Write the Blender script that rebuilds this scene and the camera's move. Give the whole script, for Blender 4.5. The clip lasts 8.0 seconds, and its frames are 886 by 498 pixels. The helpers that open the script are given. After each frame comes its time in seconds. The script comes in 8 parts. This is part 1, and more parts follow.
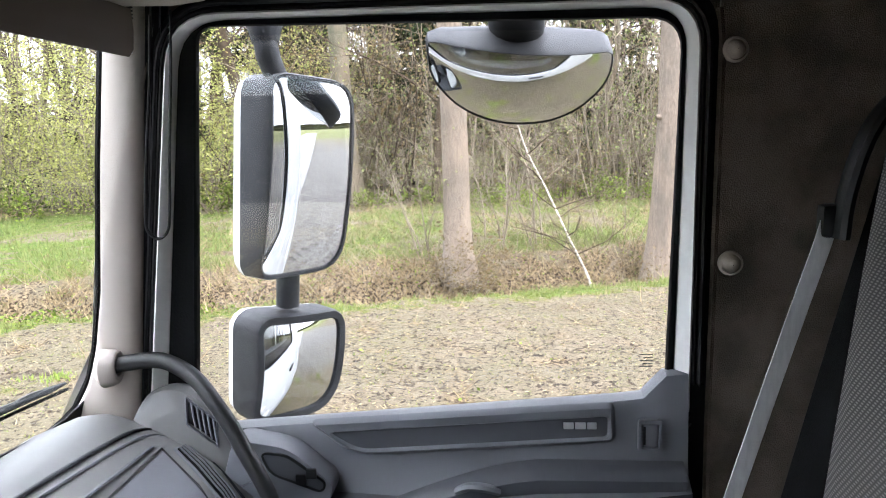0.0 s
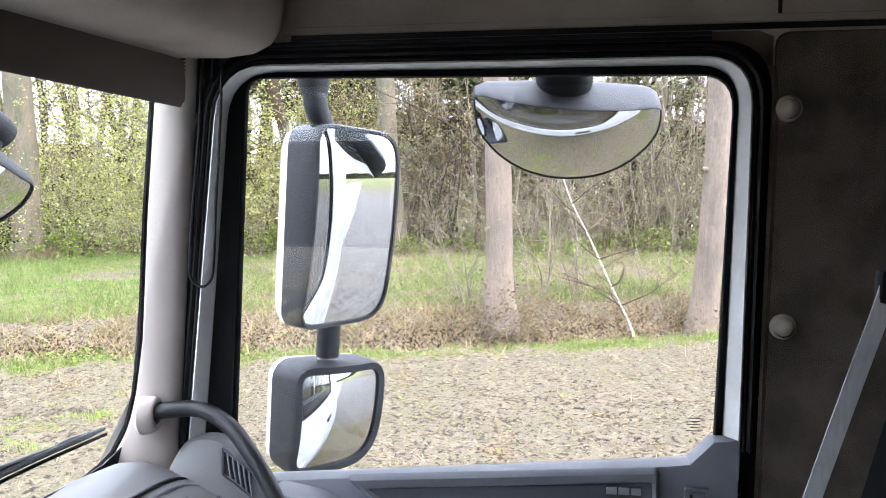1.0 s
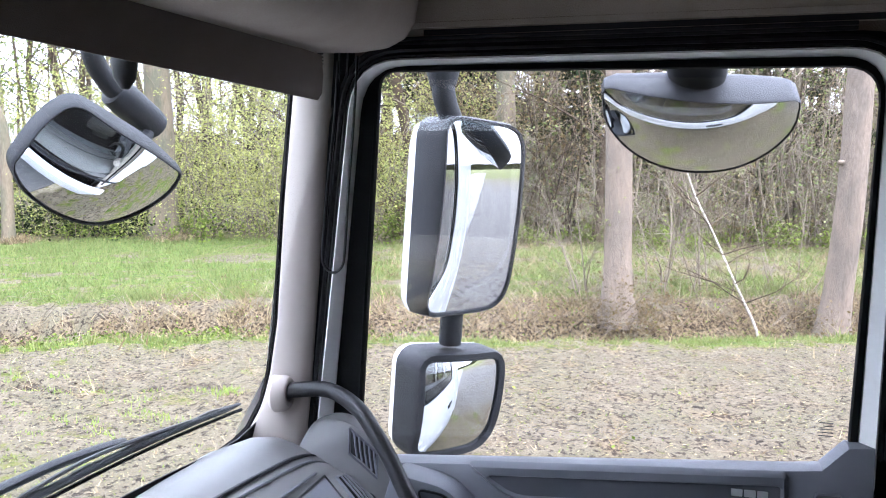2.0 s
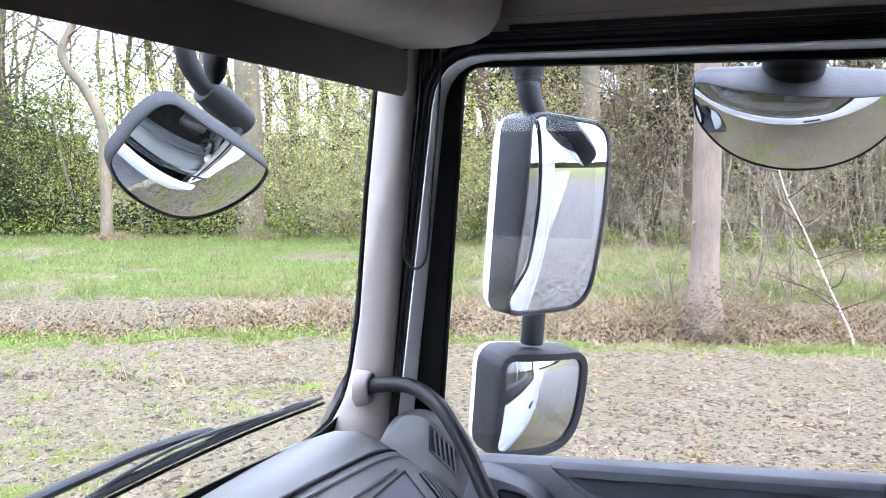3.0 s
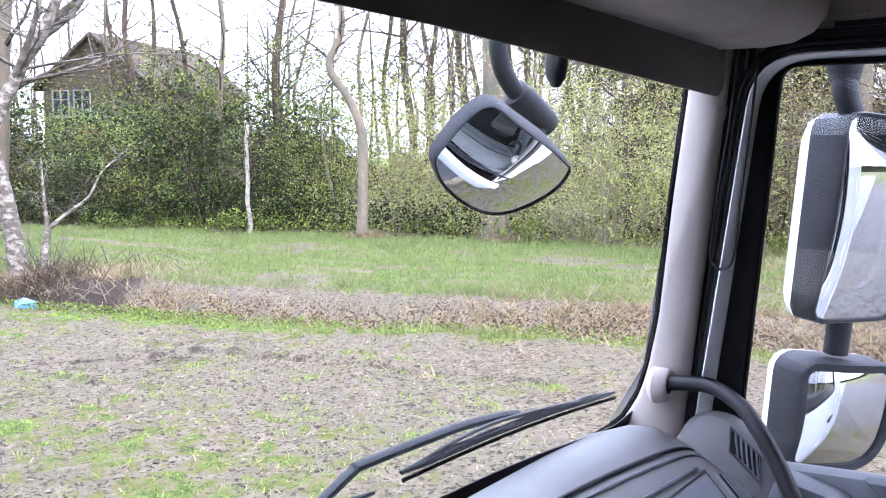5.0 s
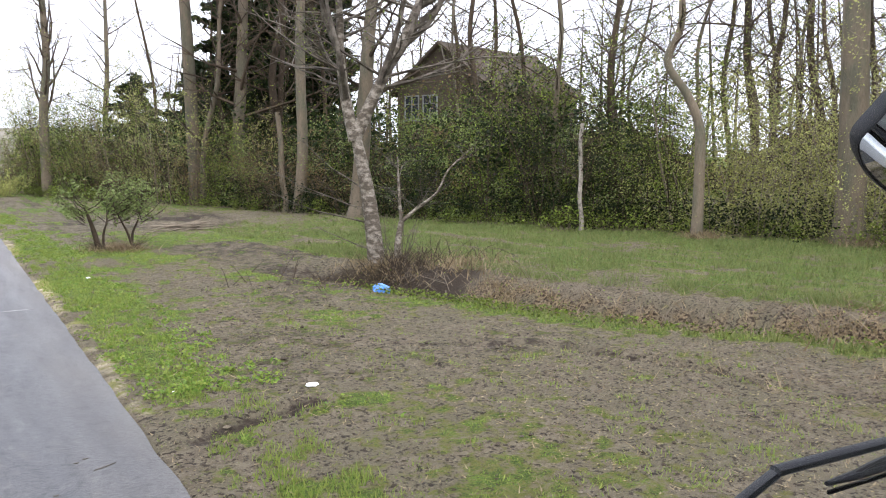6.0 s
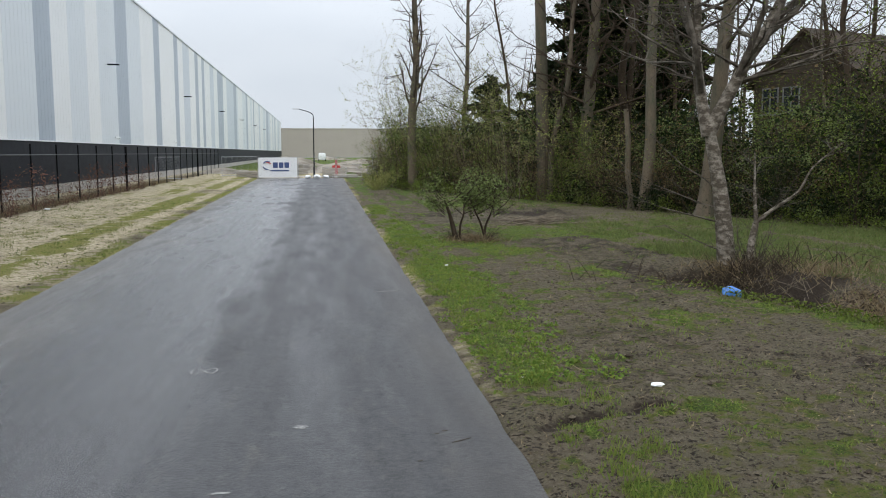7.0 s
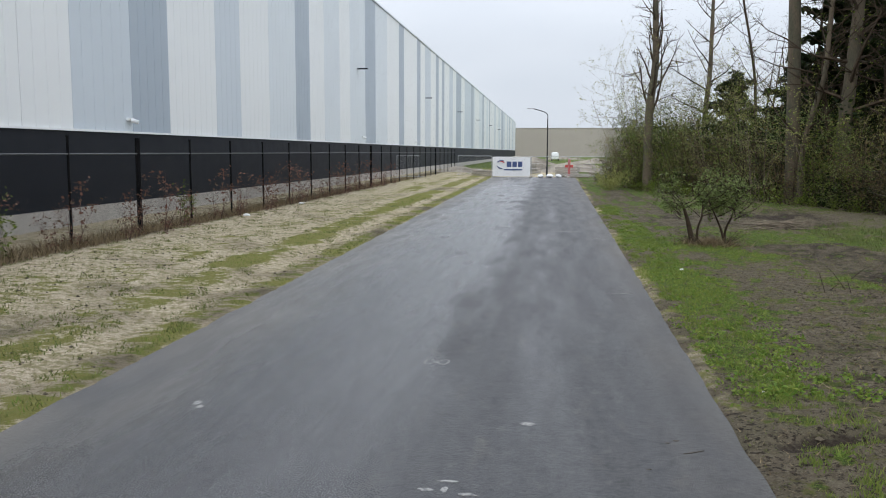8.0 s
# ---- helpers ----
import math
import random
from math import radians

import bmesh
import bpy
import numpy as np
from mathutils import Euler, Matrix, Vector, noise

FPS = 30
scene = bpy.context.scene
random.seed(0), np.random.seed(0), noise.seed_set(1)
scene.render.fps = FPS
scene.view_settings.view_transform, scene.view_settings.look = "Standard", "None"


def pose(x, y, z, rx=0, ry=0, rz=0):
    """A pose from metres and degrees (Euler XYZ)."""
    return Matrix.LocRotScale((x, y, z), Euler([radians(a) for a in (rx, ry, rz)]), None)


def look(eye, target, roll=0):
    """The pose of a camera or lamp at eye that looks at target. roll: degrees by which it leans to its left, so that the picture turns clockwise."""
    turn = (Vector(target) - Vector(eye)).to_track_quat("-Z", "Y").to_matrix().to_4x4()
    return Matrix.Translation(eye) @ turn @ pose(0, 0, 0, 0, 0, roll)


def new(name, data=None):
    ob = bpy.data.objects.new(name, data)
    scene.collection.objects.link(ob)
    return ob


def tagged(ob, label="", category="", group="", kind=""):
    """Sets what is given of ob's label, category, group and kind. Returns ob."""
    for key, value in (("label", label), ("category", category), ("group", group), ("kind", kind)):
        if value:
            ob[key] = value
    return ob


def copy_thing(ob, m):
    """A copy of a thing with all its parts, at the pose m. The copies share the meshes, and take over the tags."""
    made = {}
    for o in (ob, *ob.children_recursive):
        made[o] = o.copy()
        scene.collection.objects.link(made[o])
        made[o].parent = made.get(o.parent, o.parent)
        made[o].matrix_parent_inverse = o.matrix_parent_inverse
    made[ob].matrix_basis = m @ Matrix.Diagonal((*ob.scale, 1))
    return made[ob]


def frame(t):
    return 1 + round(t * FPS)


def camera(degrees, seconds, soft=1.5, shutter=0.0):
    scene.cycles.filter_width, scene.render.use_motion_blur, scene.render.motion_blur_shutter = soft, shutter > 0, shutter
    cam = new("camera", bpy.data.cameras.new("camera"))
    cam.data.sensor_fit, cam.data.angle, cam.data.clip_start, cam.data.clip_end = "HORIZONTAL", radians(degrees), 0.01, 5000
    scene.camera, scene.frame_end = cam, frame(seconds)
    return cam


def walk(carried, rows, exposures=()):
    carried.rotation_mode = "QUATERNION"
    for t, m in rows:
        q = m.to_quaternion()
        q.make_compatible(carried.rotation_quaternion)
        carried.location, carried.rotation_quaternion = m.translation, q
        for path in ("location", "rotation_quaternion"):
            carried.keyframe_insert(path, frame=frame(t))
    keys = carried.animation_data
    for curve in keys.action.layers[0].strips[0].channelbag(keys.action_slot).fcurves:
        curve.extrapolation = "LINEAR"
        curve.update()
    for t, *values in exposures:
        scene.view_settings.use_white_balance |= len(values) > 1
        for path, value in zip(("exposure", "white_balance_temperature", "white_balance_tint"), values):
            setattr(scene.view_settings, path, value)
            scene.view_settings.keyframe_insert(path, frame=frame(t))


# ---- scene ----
cam = camera(55.1, 8.0, soft=1.0)
PATH = [
    (0, (-0.559, -0.041, 2.491), (1.409, 0.132, 2.181), -1.4),
    (0.5, (-0.538, -0.059, 2.485), (1.437, 0.187, 2.289), -1.2),
    (1, (-0.537, -0.037, 2.504), (1.434, 0.234, 2.304), -0.4),
    (1.5, (-0.537, -0.033, 2.505), (1.431, 0.249, 2.285), 0.2),
    (2, (-0.561, -0.021, 2.509), (1.353, 0.515, 2.286), 0.1),
    (2.2, (-0.546, -0.022, 2.507), (1.327, 0.641, 2.285), 0.2),
    (3.5, (-0.563, -0.004, 2.495), (1.269, 0.767, 2.274), 0.1),
    (4, (-0.596, 0.015, 2.489), (1.101, 1.05, 2.269), -0.4),
    (4.2, (-0.608, 0.026, 2.488), (1.075, 1.083, 2.268), -0.4),
    (5.3, (-0.733, 0.095, 2.488), (0.738, 1.433, 2.276), 0.6),
    (5.5, (-0.762, 0.109, 2.481), (0.593, 1.564, 2.269), 0.5),
    (6, (-0.77, 0.209, 2.454), (0.259, 1.91, 2.235), 0.1),
    (6.3, (-0.777, 0.196, 2.457), (0.036, 2.009, 2.23), -0.1),
    (6.5, (-0.825, 0.215, 2.452), (-0.152, 2.085, 2.229), 0.1),
    (7, (-0.875, 0.241, 2.436), (-0.585, 2.207, 2.21), 0.0),
    (7.5, (-0.909, 0.253, 2.432), (-0.995, 2.237, 2.201), 0.1),
    (8, (-0.903, 0.262, 2.428), (-1.149, 2.234, 2.2), 0.2),
]

walk(cam, [(t, look(eye, target, roll)) for t, eye, target, roll in PATH],
     exposures=[(0.0, 2.9, 6250, 16), (1.0, 2.98, 5950, 18), (2.0, 2.87, 5700, 20), (3.5, 2.87, 5560, 23), (4.2, 2.7, 5480, 26), (5.3, 2.62, 5450, 28), (5.7, 2.08, 5750, 25),
                (6.1, 1.0, 6350, 19), (6.5, 0.32, 6400, 15), (7.0, 0.08, 6300, 14), (8.0, 0.08, 6250, 15)])

# ---- daylight: an overcast spring sky with a weak, wide sun ----
SUN_ELEVATION, SUN_TURN = 42.0, 200.0
world = bpy.data.worlds.new("overcast_sky")
scene.world = world
world.use_nodes = True
wn, wl = world.node_tree.nodes, world.node_tree.links
wn.clear()
w_out = wn.new("ShaderNodeOutputWorld")
w_bg = wn.new("ShaderNodeBackground")
w_sky = wn.new("ShaderNodeTexSky")
w_sky.sky_type = "NISHITA"
w_sky.sun_disc = False
w_sky.sun_elevation = radians(SUN_ELEVATION)
w_sky.sun_rotation = radians(SUN_TURN)
w_sky.dust_density = 4.0
w_coord = wn.new("ShaderNodeTexCoord")
w_map = wn.new("ShaderNodeMapping")
w_map.inputs["Scale"].default_value = (1.0, 1.0, 3.0)
w_noise = wn.new("ShaderNodeTexNoise")
w_noise.inputs["Scale"].default_value = 2.2
w_noise.inputs["Detail"].default_value = 5.0
w_ramp = wn.new("ShaderNodeValToRGB")
w_ramp.color_ramp.elements[0].position, w_ramp.color_ramp.elements[0].color = 0.3, (7.0, 7.5, 8.1, 1)
w_ramp.color_ramp.elements[1].position, w_ramp.color_ramp.elements[1].color = 0.75, (9.2, 9.5, 9.9, 1)
w_mix = wn.new("ShaderNodeMix")
w_mix.data_type = "RGBA"
w_mix.inputs[0].default_value = 0.88
wl.new(w_coord.outputs["Generated"], w_map.inputs["Vector"])
wl.new(w_map.outputs[0], w_noise.inputs["Vector"])
wl.new(w_noise.outputs["Fac"], w_ramp.inputs["Fac"])
wl.new(w_sky.outputs[0], w_mix.inputs[6])
wl.new(w_ramp.outputs[0], w_mix.inputs[7])
# an overcast sky is brighter overhead than at the horizon
w_sep = wn.new("ShaderNodeSeparateXYZ")
w_up = wn.new("ShaderNodeMapRange")
w_up.inputs["From Min"].default_value, w_up.inputs["From Max"].default_value = 0.12, 1.0
w_up.inputs["To Min"].default_value, w_up.inputs["To Max"].default_value = 1.0, 2.9
w_vm = wn.new("ShaderNodeVectorMath")
w_vm.operation = "SCALE"
wl.new(w_coord.outputs["Generated"], w_sep.inputs[0])
wl.new(w_sep.outputs["Z"], w_up.inputs["Value"])
wl.new(w_mix.outputs[2], w_vm.inputs[0])
wl.new(w_up.outputs[0], w_vm.inputs["Scale"])
wl.new(w_vm.outputs[0], w_bg.inputs["Color"])
w_bg.inputs["Strength"].default_value = 0.1
wl.new(w_bg.outputs[0], w_out.inputs["Surface"])

sun = new("sun", bpy.data.lights.new("sun", "SUN"))
sun.data.energy, sun.data.angle, sun.data.color = 0.6, radians(25), (1.0, 0.97, 0.92)
sun.matrix_world = pose(0, 0, 30, 90 - SUN_ELEVATION, 0, 180 - SUN_TURN)


# ---- materials ----
def mat(name, colour, rough=0.6, metal=0.0, vary=0.15, grain=40.0, stain=3.0, bump=0.1, spec=0.5, second=None, mix=0.5,
        stretch=(1, 1, 1), random_hue=0.0, coat=0.0, bump_scale=None):
    """A surface with fine grain, broad stains, relief and, if asked, a second colour that comes through in patches."""
    m = bpy.data.materials.new(name)
    m.use_nodes = True
    n, l = m.node_tree.nodes, m.node_tree.links
    b = n["Principled BSDF"]
    b.inputs["Roughness"].default_value, b.inputs["Metallic"].default_value = rough, metal
    b.inputs["Specular IOR Level"].default_value = spec
    b.inputs["Coat Weight"].default_value = coat
    co = n.new("ShaderNodeTexCoord")
    mp = n.new("ShaderNodeMapping")
    mp.inputs["Scale"].default_value = stretch
    l.new(co.outputs["Object"], mp.inputs["Vector"])
    fine, broad = n.new("ShaderNodeTexNoise"), n.new("ShaderNodeTexNoise")
    fine.inputs["Scale"].default_value, fine.inputs["Detail"].default_value = grain, 4
    broad.inputs["Scale"].default_value, broad.inputs["Detail"].default_value = stain, 5
    l.new(mp.outputs[0], fine.inputs["Vector"])
    l.new(mp.outputs[0], broad.inputs["Vector"])
    two = n.new("ShaderNodeMix")
    two.data_type = "RGBA"
    two.inputs[6].default_value = (*colour, 1)
    two.inputs[7].default_value = (*(second or [c * (1 - vary) for c in colour]), 1)
    ramp = n.new("ShaderNodeMapRange")
    ramp.inputs["From Min"].default_value, ramp.inputs["From Max"].default_value = 0.62 - mix * 0.4, 0.82 - mix * 0.4
    l.new(broad.outputs["Fac"], ramp.inputs["Value"])
    l.new(ramp.outputs[0], two.inputs[0])
    hsv = n.new("ShaderNodeHueSaturation")
    val = n.new("ShaderNodeMapRange")
    val.inputs["To Min"].default_value, val.inputs["To Max"].default_value = 1 - vary, 1 + vary
    l.new(fine.outputs["Fac"], val.inputs["Value"])
    l.new(two.outputs[2], hsv.inputs["Color"])
    l.new(val.outputs[0], hsv.inputs["Value"])
    last = hsv.outputs[0]
    if random_hue:
        info, rnd, hue = n.new("ShaderNodeObjectInfo"), n.new("ShaderNodeMapRange"), n.new("ShaderNodeHueSaturation")
        rnd.inputs["To Min"].default_value, rnd.inputs["To Max"].default_value = 1 - random_hue, 1 + random_hue
        l.new(info.outputs["Random"], rnd.inputs["Value"])
        l.new(rnd.outputs[0], hue.inputs["Value"])
        l.new(last, hue.inputs["Color"])
        last = hue.outputs[0]
    l.new(last, b.inputs["Base Color"])
    if bump:
        bp = n.new("ShaderNodeBump")
        bp.inputs["Strength"].default_value, bp.inputs["Distance"].default_value = bump, 0.02
        l.new(fine.outputs["Fac"], bp.inputs["Height"])
        l.new(bp.outputs[0], b.inputs["Normal"])
    rr = n.new("ShaderNodeMapRange")
    rr.inputs["To Min"].default_value, rr.inputs["To Max"].default_value = max(0.0, rough - 0.08), min(1.0, rough + 0.08)
    if rough > 0.1:
        l.new(broad.outputs["Fac"], rr.inputs["Value"])
        l.new(rr.outputs[0], b.inputs["Roughness"])
    return m


def glass_mat(name, tint=(0.985, 0.995, 0.99), ior=1.45):
    m = bpy.data.materials.new(name)
    m.use_nodes = True
    b = m.node_tree.nodes["Principled BSDF"]
    b.inputs["Base Color"].default_value = (*tint, 1)
    b.inputs["Roughness"].default_value = 0.0
    b.inputs["Transmission Weight"].default_value = 1.0
    b.inputs["IOR"].default_value = ior
    return m


def leaf_mat(name, colour, second, random_hue=0.25):
    """Thin leaves: matt, with some light passing through; tone differs leaf by leaf."""
    m = bpy.data.materials.new(name)
    m.use_nodes = True
    n, l = m.node_tree.nodes, m.node_tree.links
    b, out = n["Principled BSDF"], n["Material Output"]
    geo = n.new("ShaderNodeNewGeometry")
    two = n.new("ShaderNodeMix")
    two.data_type = "RGBA"
    two.inputs[6].default_value, two.inputs[7].default_value = (*colour, 1), (*second, 1)
    l.new(geo.outputs["Random Per Island"], two.inputs[0])
    info, rnd, hue = n.new("ShaderNodeObjectInfo"), n.new("ShaderNodeMapRange"), n.new("ShaderNodeHueSaturation")
    rnd.inputs["To Min"].default_value, rnd.inputs["To Max"].default_value = 1 - random_hue, 1 + random_hue
    l.new(info.outputs["Random"], rnd.inputs["Value"])
    l.new(rnd.outputs[0], hue.inputs["Value"])
    l.new(two.outputs[2], hue.inputs["Color"])
    l.new(hue.outputs[0], b.inputs["Base Color"])
    b.inputs["Roughness"].default_value = 0.55
    b.inputs["Specular IOR Level"].default_value = 0.1
    tr, mx = n.new("ShaderNodeBsdfTranslucent"), n.new("ShaderNodeMixShader")
    mx.inputs[0].default_value = 0.35
    l.new(hue.outputs[0], tr.inputs["Color"])
    l.new(b.outputs[0], mx.inputs[1])
    l.new(tr.outputs[0], mx.inputs[2])
    l.new(mx.outputs[0], out.inputs["Surface"])
    return m


M_TRIM_LIGHT = mat("warm_grey_trim_plastic", (0.40, 0.352, 0.312), 0.62, vary=0.05, grain=900, stain=6, bump=0.06)
M_TRIM_BROWN = mat("brown_grey_lining", (0.120, 0.097, 0.078), 0.9, vary=0.4, grain=330, stain=9, bump=0.3, spec=0.2)
M_HEAD = mat("taupe_roof_lining", (0.35, 0.303, 0.252), 0.88, vary=0.14, grain=300, stain=5, bump=0.15, spec=0.2)
M_BLIND = mat("dark_taupe_blind_cloth", (0.105, 0.086, 0.069), 0.85, vary=0.12, grain=700, stain=4, bump=0.15, spec=0.2)
M_DASH = mat("grey_grained_dash_plastic", (0.125, 0.131, 0.146), 0.5, vary=0.1, grain=700, stain=5, bump=0.16)
M_DASH_TOP = mat("grey_dash_top_plastic", (0.132, 0.130, 0.128), 0.55, vary=0.1, grain=700, stain=5, bump=0.14)
M_DASH_DARK = mat("dark_grey_panel_plastic", (0.064, 0.068, 0.078), 0.48, vary=0.08, grain=1100, stain=5, bump=0.12)
M_RUBBER = mat("black_rubber", (0.003, 0.003, 0.0035), 0.75, spec=0.1, vary=0.3, grain=200, stain=6, bump=0.1)
M_BLACK = mat("black_plastic", (0.006, 0.0063, 0.007), 0.5, spec=0.35, vary=0.2, grain=600, stain=8, bump=0.08)
M_HOUSING = mat("charcoal_mirror_plastic", (0.008, 0.0095, 0.0125), 0.55, vary=0.2, grain=500, stain=14, bump=0.3, spec=0.3)
M_WHITE = mat("white_vehicle_paint", (0.78, 0.79, 0.8), 0.25, vary=0.03, grain=60, stain=3, bump=0.0, coat=0.6)
M_FRAME = mat("off_white_door_frame", (0.74, 0.74, 0.72), 0.4, vary=0.05, grain=80, stain=4, bump=0.03)
M_MIRROR = mat("silvered_mirror", (0.56, 0.58, 0.59), 0.0, metal=1.0, vary=0.0, bump=0.0)
M_CHROME = mat("brushed_steel", (0.6, 0.6, 0.6), 0.28, metal=1.0, vary=0.05, grain=200, bump=0.05)
M_BELT = mat("grey_seat_belt_webbing", (0.80, 0.81, 0.83), 0.7, vary=0.12, grain=900, stain=20, bump=0.3, stretch=(1, 4, 1))
M_SEAT_DARK = mat("dark_seat_cloth", (0.006, 0.006, 0.0065), 0.9, vary=0.25, grain=700, stain=10, bump=0.3, spec=0.06)
M_GLASS = glass_mat("clear_glass")
M_SCREEN = glass_mat("green_tinted_screen_glass", (0.965, 0.99, 0.965), 1.12)
M_SILVER = mat("silver_letter_foil", (0.62, 0.63, 0.64), 0.3, metal=0.8, vary=0.05, bump=0.0)
M_CAB_GREY = mat("grey_cab_plastic", (0.18, 0.19, 0.2), 0.6, vary=0.1, grain=300, bump=0.1)


def seat_cloth():
    m = mat("grey_woven_seat_cloth", (0.12, 0.12, 0.125), 0.9, vary=0.2, grain=600, stain=8, bump=0.2, spec=0.15)
    n, l = m.node_tree.nodes, m.node_tree.links
    b = n["Principled BSDF"]
    co, wa, wb, mul, two = (n.new("ShaderNodeTexCoord"), n.new("ShaderNodeTexWave"), n.new("ShaderNodeTexWave"),
                            n.new("ShaderNodeMath"), n.new("ShaderNodeMix"))
    wa.bands_direction, wb.bands_direction = "Z", "DIAGONAL"
    wa.inputs["Scale"].default_value, wb.inputs["Scale"].default_value = 62, 44
    wa.inputs["Distortion"].default_value = wb.inputs["Distortion"].default_value = 0.15
    mul.operation = "MULTIPLY"
    l.new(co.outputs["Object"], wa.inputs["Vector"])
    l.new(co.outputs["Object"], wb.inputs["Vector"])
    l.new(wa.outputs["Fac"], mul.inputs[0])
    l.new(wb.outputs["Fac"], mul.inputs[1])
    two.data_type = "RGBA"
    two.inputs[6].default_value, two.inputs[7].default_value = (0.045, 0.043, 0.041, 1), (0.20, 0.19, 0.175, 1)
    l.new(mul.outputs[0], two.inputs[0])
    l.new(two.outputs[2], b.inputs["Base Color"])
    return m


M_SEAT = seat_cloth()


# ---- mesh helpers ----
def link_mesh(name, bm, material, parent=None, label="", smooth=False, sharp=35):
    me = bpy.data.meshes.new(name)
    bm.normal_update()
    if smooth:
        for f in bm.faces:
            f.smooth = True
        for e in bm.edges:
            if len(e.link_faces) == 2 and e.calc_face_angle(0) > radians(sharp):
                e.smooth = False
    bm.to_mesh(me)
    bm.free()
    for m in material if isinstance(material, (list, tuple)) else [material]:
        me.materials.append(m)
    ob = new(name, me)
    if parent:
        ob.parent = parent
    if label:
        ob["label"] = label
    return ob


def part(name, bm, material, parent, label="", smooth=True):
    """Links a bmesh as one mesh object under a thing or a part."""
    return link_mesh(name, bm, material, parent, label, smooth)


def thing(name, label, category, group="", kind="", at=(0, 0, 0)):
    ob = new(name)
    ob.location = at
    ob.empty_display_size = 0.1
    return tagged(ob, label, category, group, kind)


def piece(name, mesh, parent, matrix):
    """One of many alike pieces on shared mesh data."""
    ob = new(name, mesh)
    ob.parent = parent
    ob.matrix_local = matrix
    return ob


def box(x0, x1, y0, y1, z0, z1, bevel=0.0, seg=2, bm=None):
    bm = bm or bmesh.new()
    made = bmesh.ops.create_cube(bm, size=1, matrix=Matrix.LocRotScale(
        ((x0 + x1) / 2, (y0 + y1) / 2, (z0 + z1) / 2), None, (abs(x1 - x0), abs(y1 - y0), abs(z1 - z0))))
    if bevel:
        edges = list({e for v in made["verts"] for e in v.link_edges})
        bmesh.ops.bevel(bm, geom=edges, offset=bevel, segments=seg, profile=0.6, affect="EDGES")
    return bm


def tube_bm(points, radii, sides=10, bm=None, cap=True, flat=1.0):
    """A round bar along points; flat squeezes it across."""
    bm = bm or bmesh.new()
    pts = [Vector(p) for p in points]
    if not hasattr(radii, "__len__"):
        radii = [radii] * len(pts)
    rings, side = [], None
    for i, p in enumerate(pts):
        d = (pts[min(i + 1, len(pts) - 1)] - pts[max(i - 1, 0)]).normalized()
        if side is None:
            side = d.cross(Vector((0, 0, 1)))
            if side.length < 0.1:
                side = d.cross(Vector((0, 1, 0)))
        side = (side - d * side.dot(d)).normalized()
        up = d.cross(side)
        rings.append([bm.verts.new(p + (side * math.cos(a) + up * math.sin(a) * flat) * radii[i])
                      for a in (2 * math.pi * k / sides for k in range(sides))])
    for a, b in zip(rings, rings[1:]):
        for k in range(sides):
            bm.faces.new((a[k], a[(k + 1) % sides], b[(k + 1) % sides], b[k]))
    if cap:
        bm.faces.new(rings[0][::-1])
        bm.faces.new(rings[-1])
    return bm


def smooth_line(points, steps=6):
    """A Catmull-Rom line through points."""
    p = [Vector(q) for q in points]
    p = [2 * p[0] - p[1], *p, 2 * p[-1] - p[-2]]
    out = []
    for i in range(1, len(p) - 2):
        for s in range(steps):
            t = s / steps
            out.append(0.5 * (2 * p[i] + (p[i + 1] - p[i - 1]) * t + (2 * p[i - 1] - 5 * p[i] + 4 * p[i + 1] - p[i + 2]) * t * t
                              + (3 * p[i] - p[i - 1] - 3 * p[i + 1] + p[i + 2]) * t ** 3))
    return [*out, p[-2]]


def rounded(corners, radius, steps=5):
    """A closed outline in 2D with rounded corners; radius: one for all or one each."""
    out, n = [], len(corners)
    for i, c in enumerate(corners):
        r = radius[i] if hasattr(radius, "__len__") else radius
        c, a, b = Vector(c), Vector(corners[i - 1]), Vector(corners[(i + 1) % n])
        u, v = (a - c).normalized(), (b - c).normalized()
        p, q = c + u * r, c + v * r
        for s in range(steps + 1):
            t = s / steps
            out.append((1 - t) ** 2 * p + 2 * t * (1 - t) * c + t * t * q)
    return out


def even(outline, count):
    """The same closed outline with its points evenly spaced."""
    n = len(outline)
    run = [0.0]
    for i in range(n):
        run.append(run[-1] + (outline[(i + 1) % n] - outline[i]).length)
    out, i = [], 0
    for k in range(count):
        d = run[-1] * k / count
        while run[i + 1] <= d:
            i += 1
        out.append(outline[i].lerp(outline[(i + 1) % n], (d - run[i]) / (run[i + 1] - run[i])))
    return out


def grown(outline, d):
    """An outline moved outwards by d (or by a function of the outward direction)."""
    n, out = len(outline), []
    area = sum(outline[i].x * outline[(i + 1) % n].y - outline[(i + 1) % n].x * outline[i].y for i in range(n))
    for i, p in enumerate(outline):
        t = outline[(i + 1) % n] - outline[i - 1]
        nrm = Vector((t.y, -t.x)).normalized() * (1 if area > 0 else -1)
        out.append(p + nrm * (d(nrm) if callable(d) else d))
    return out


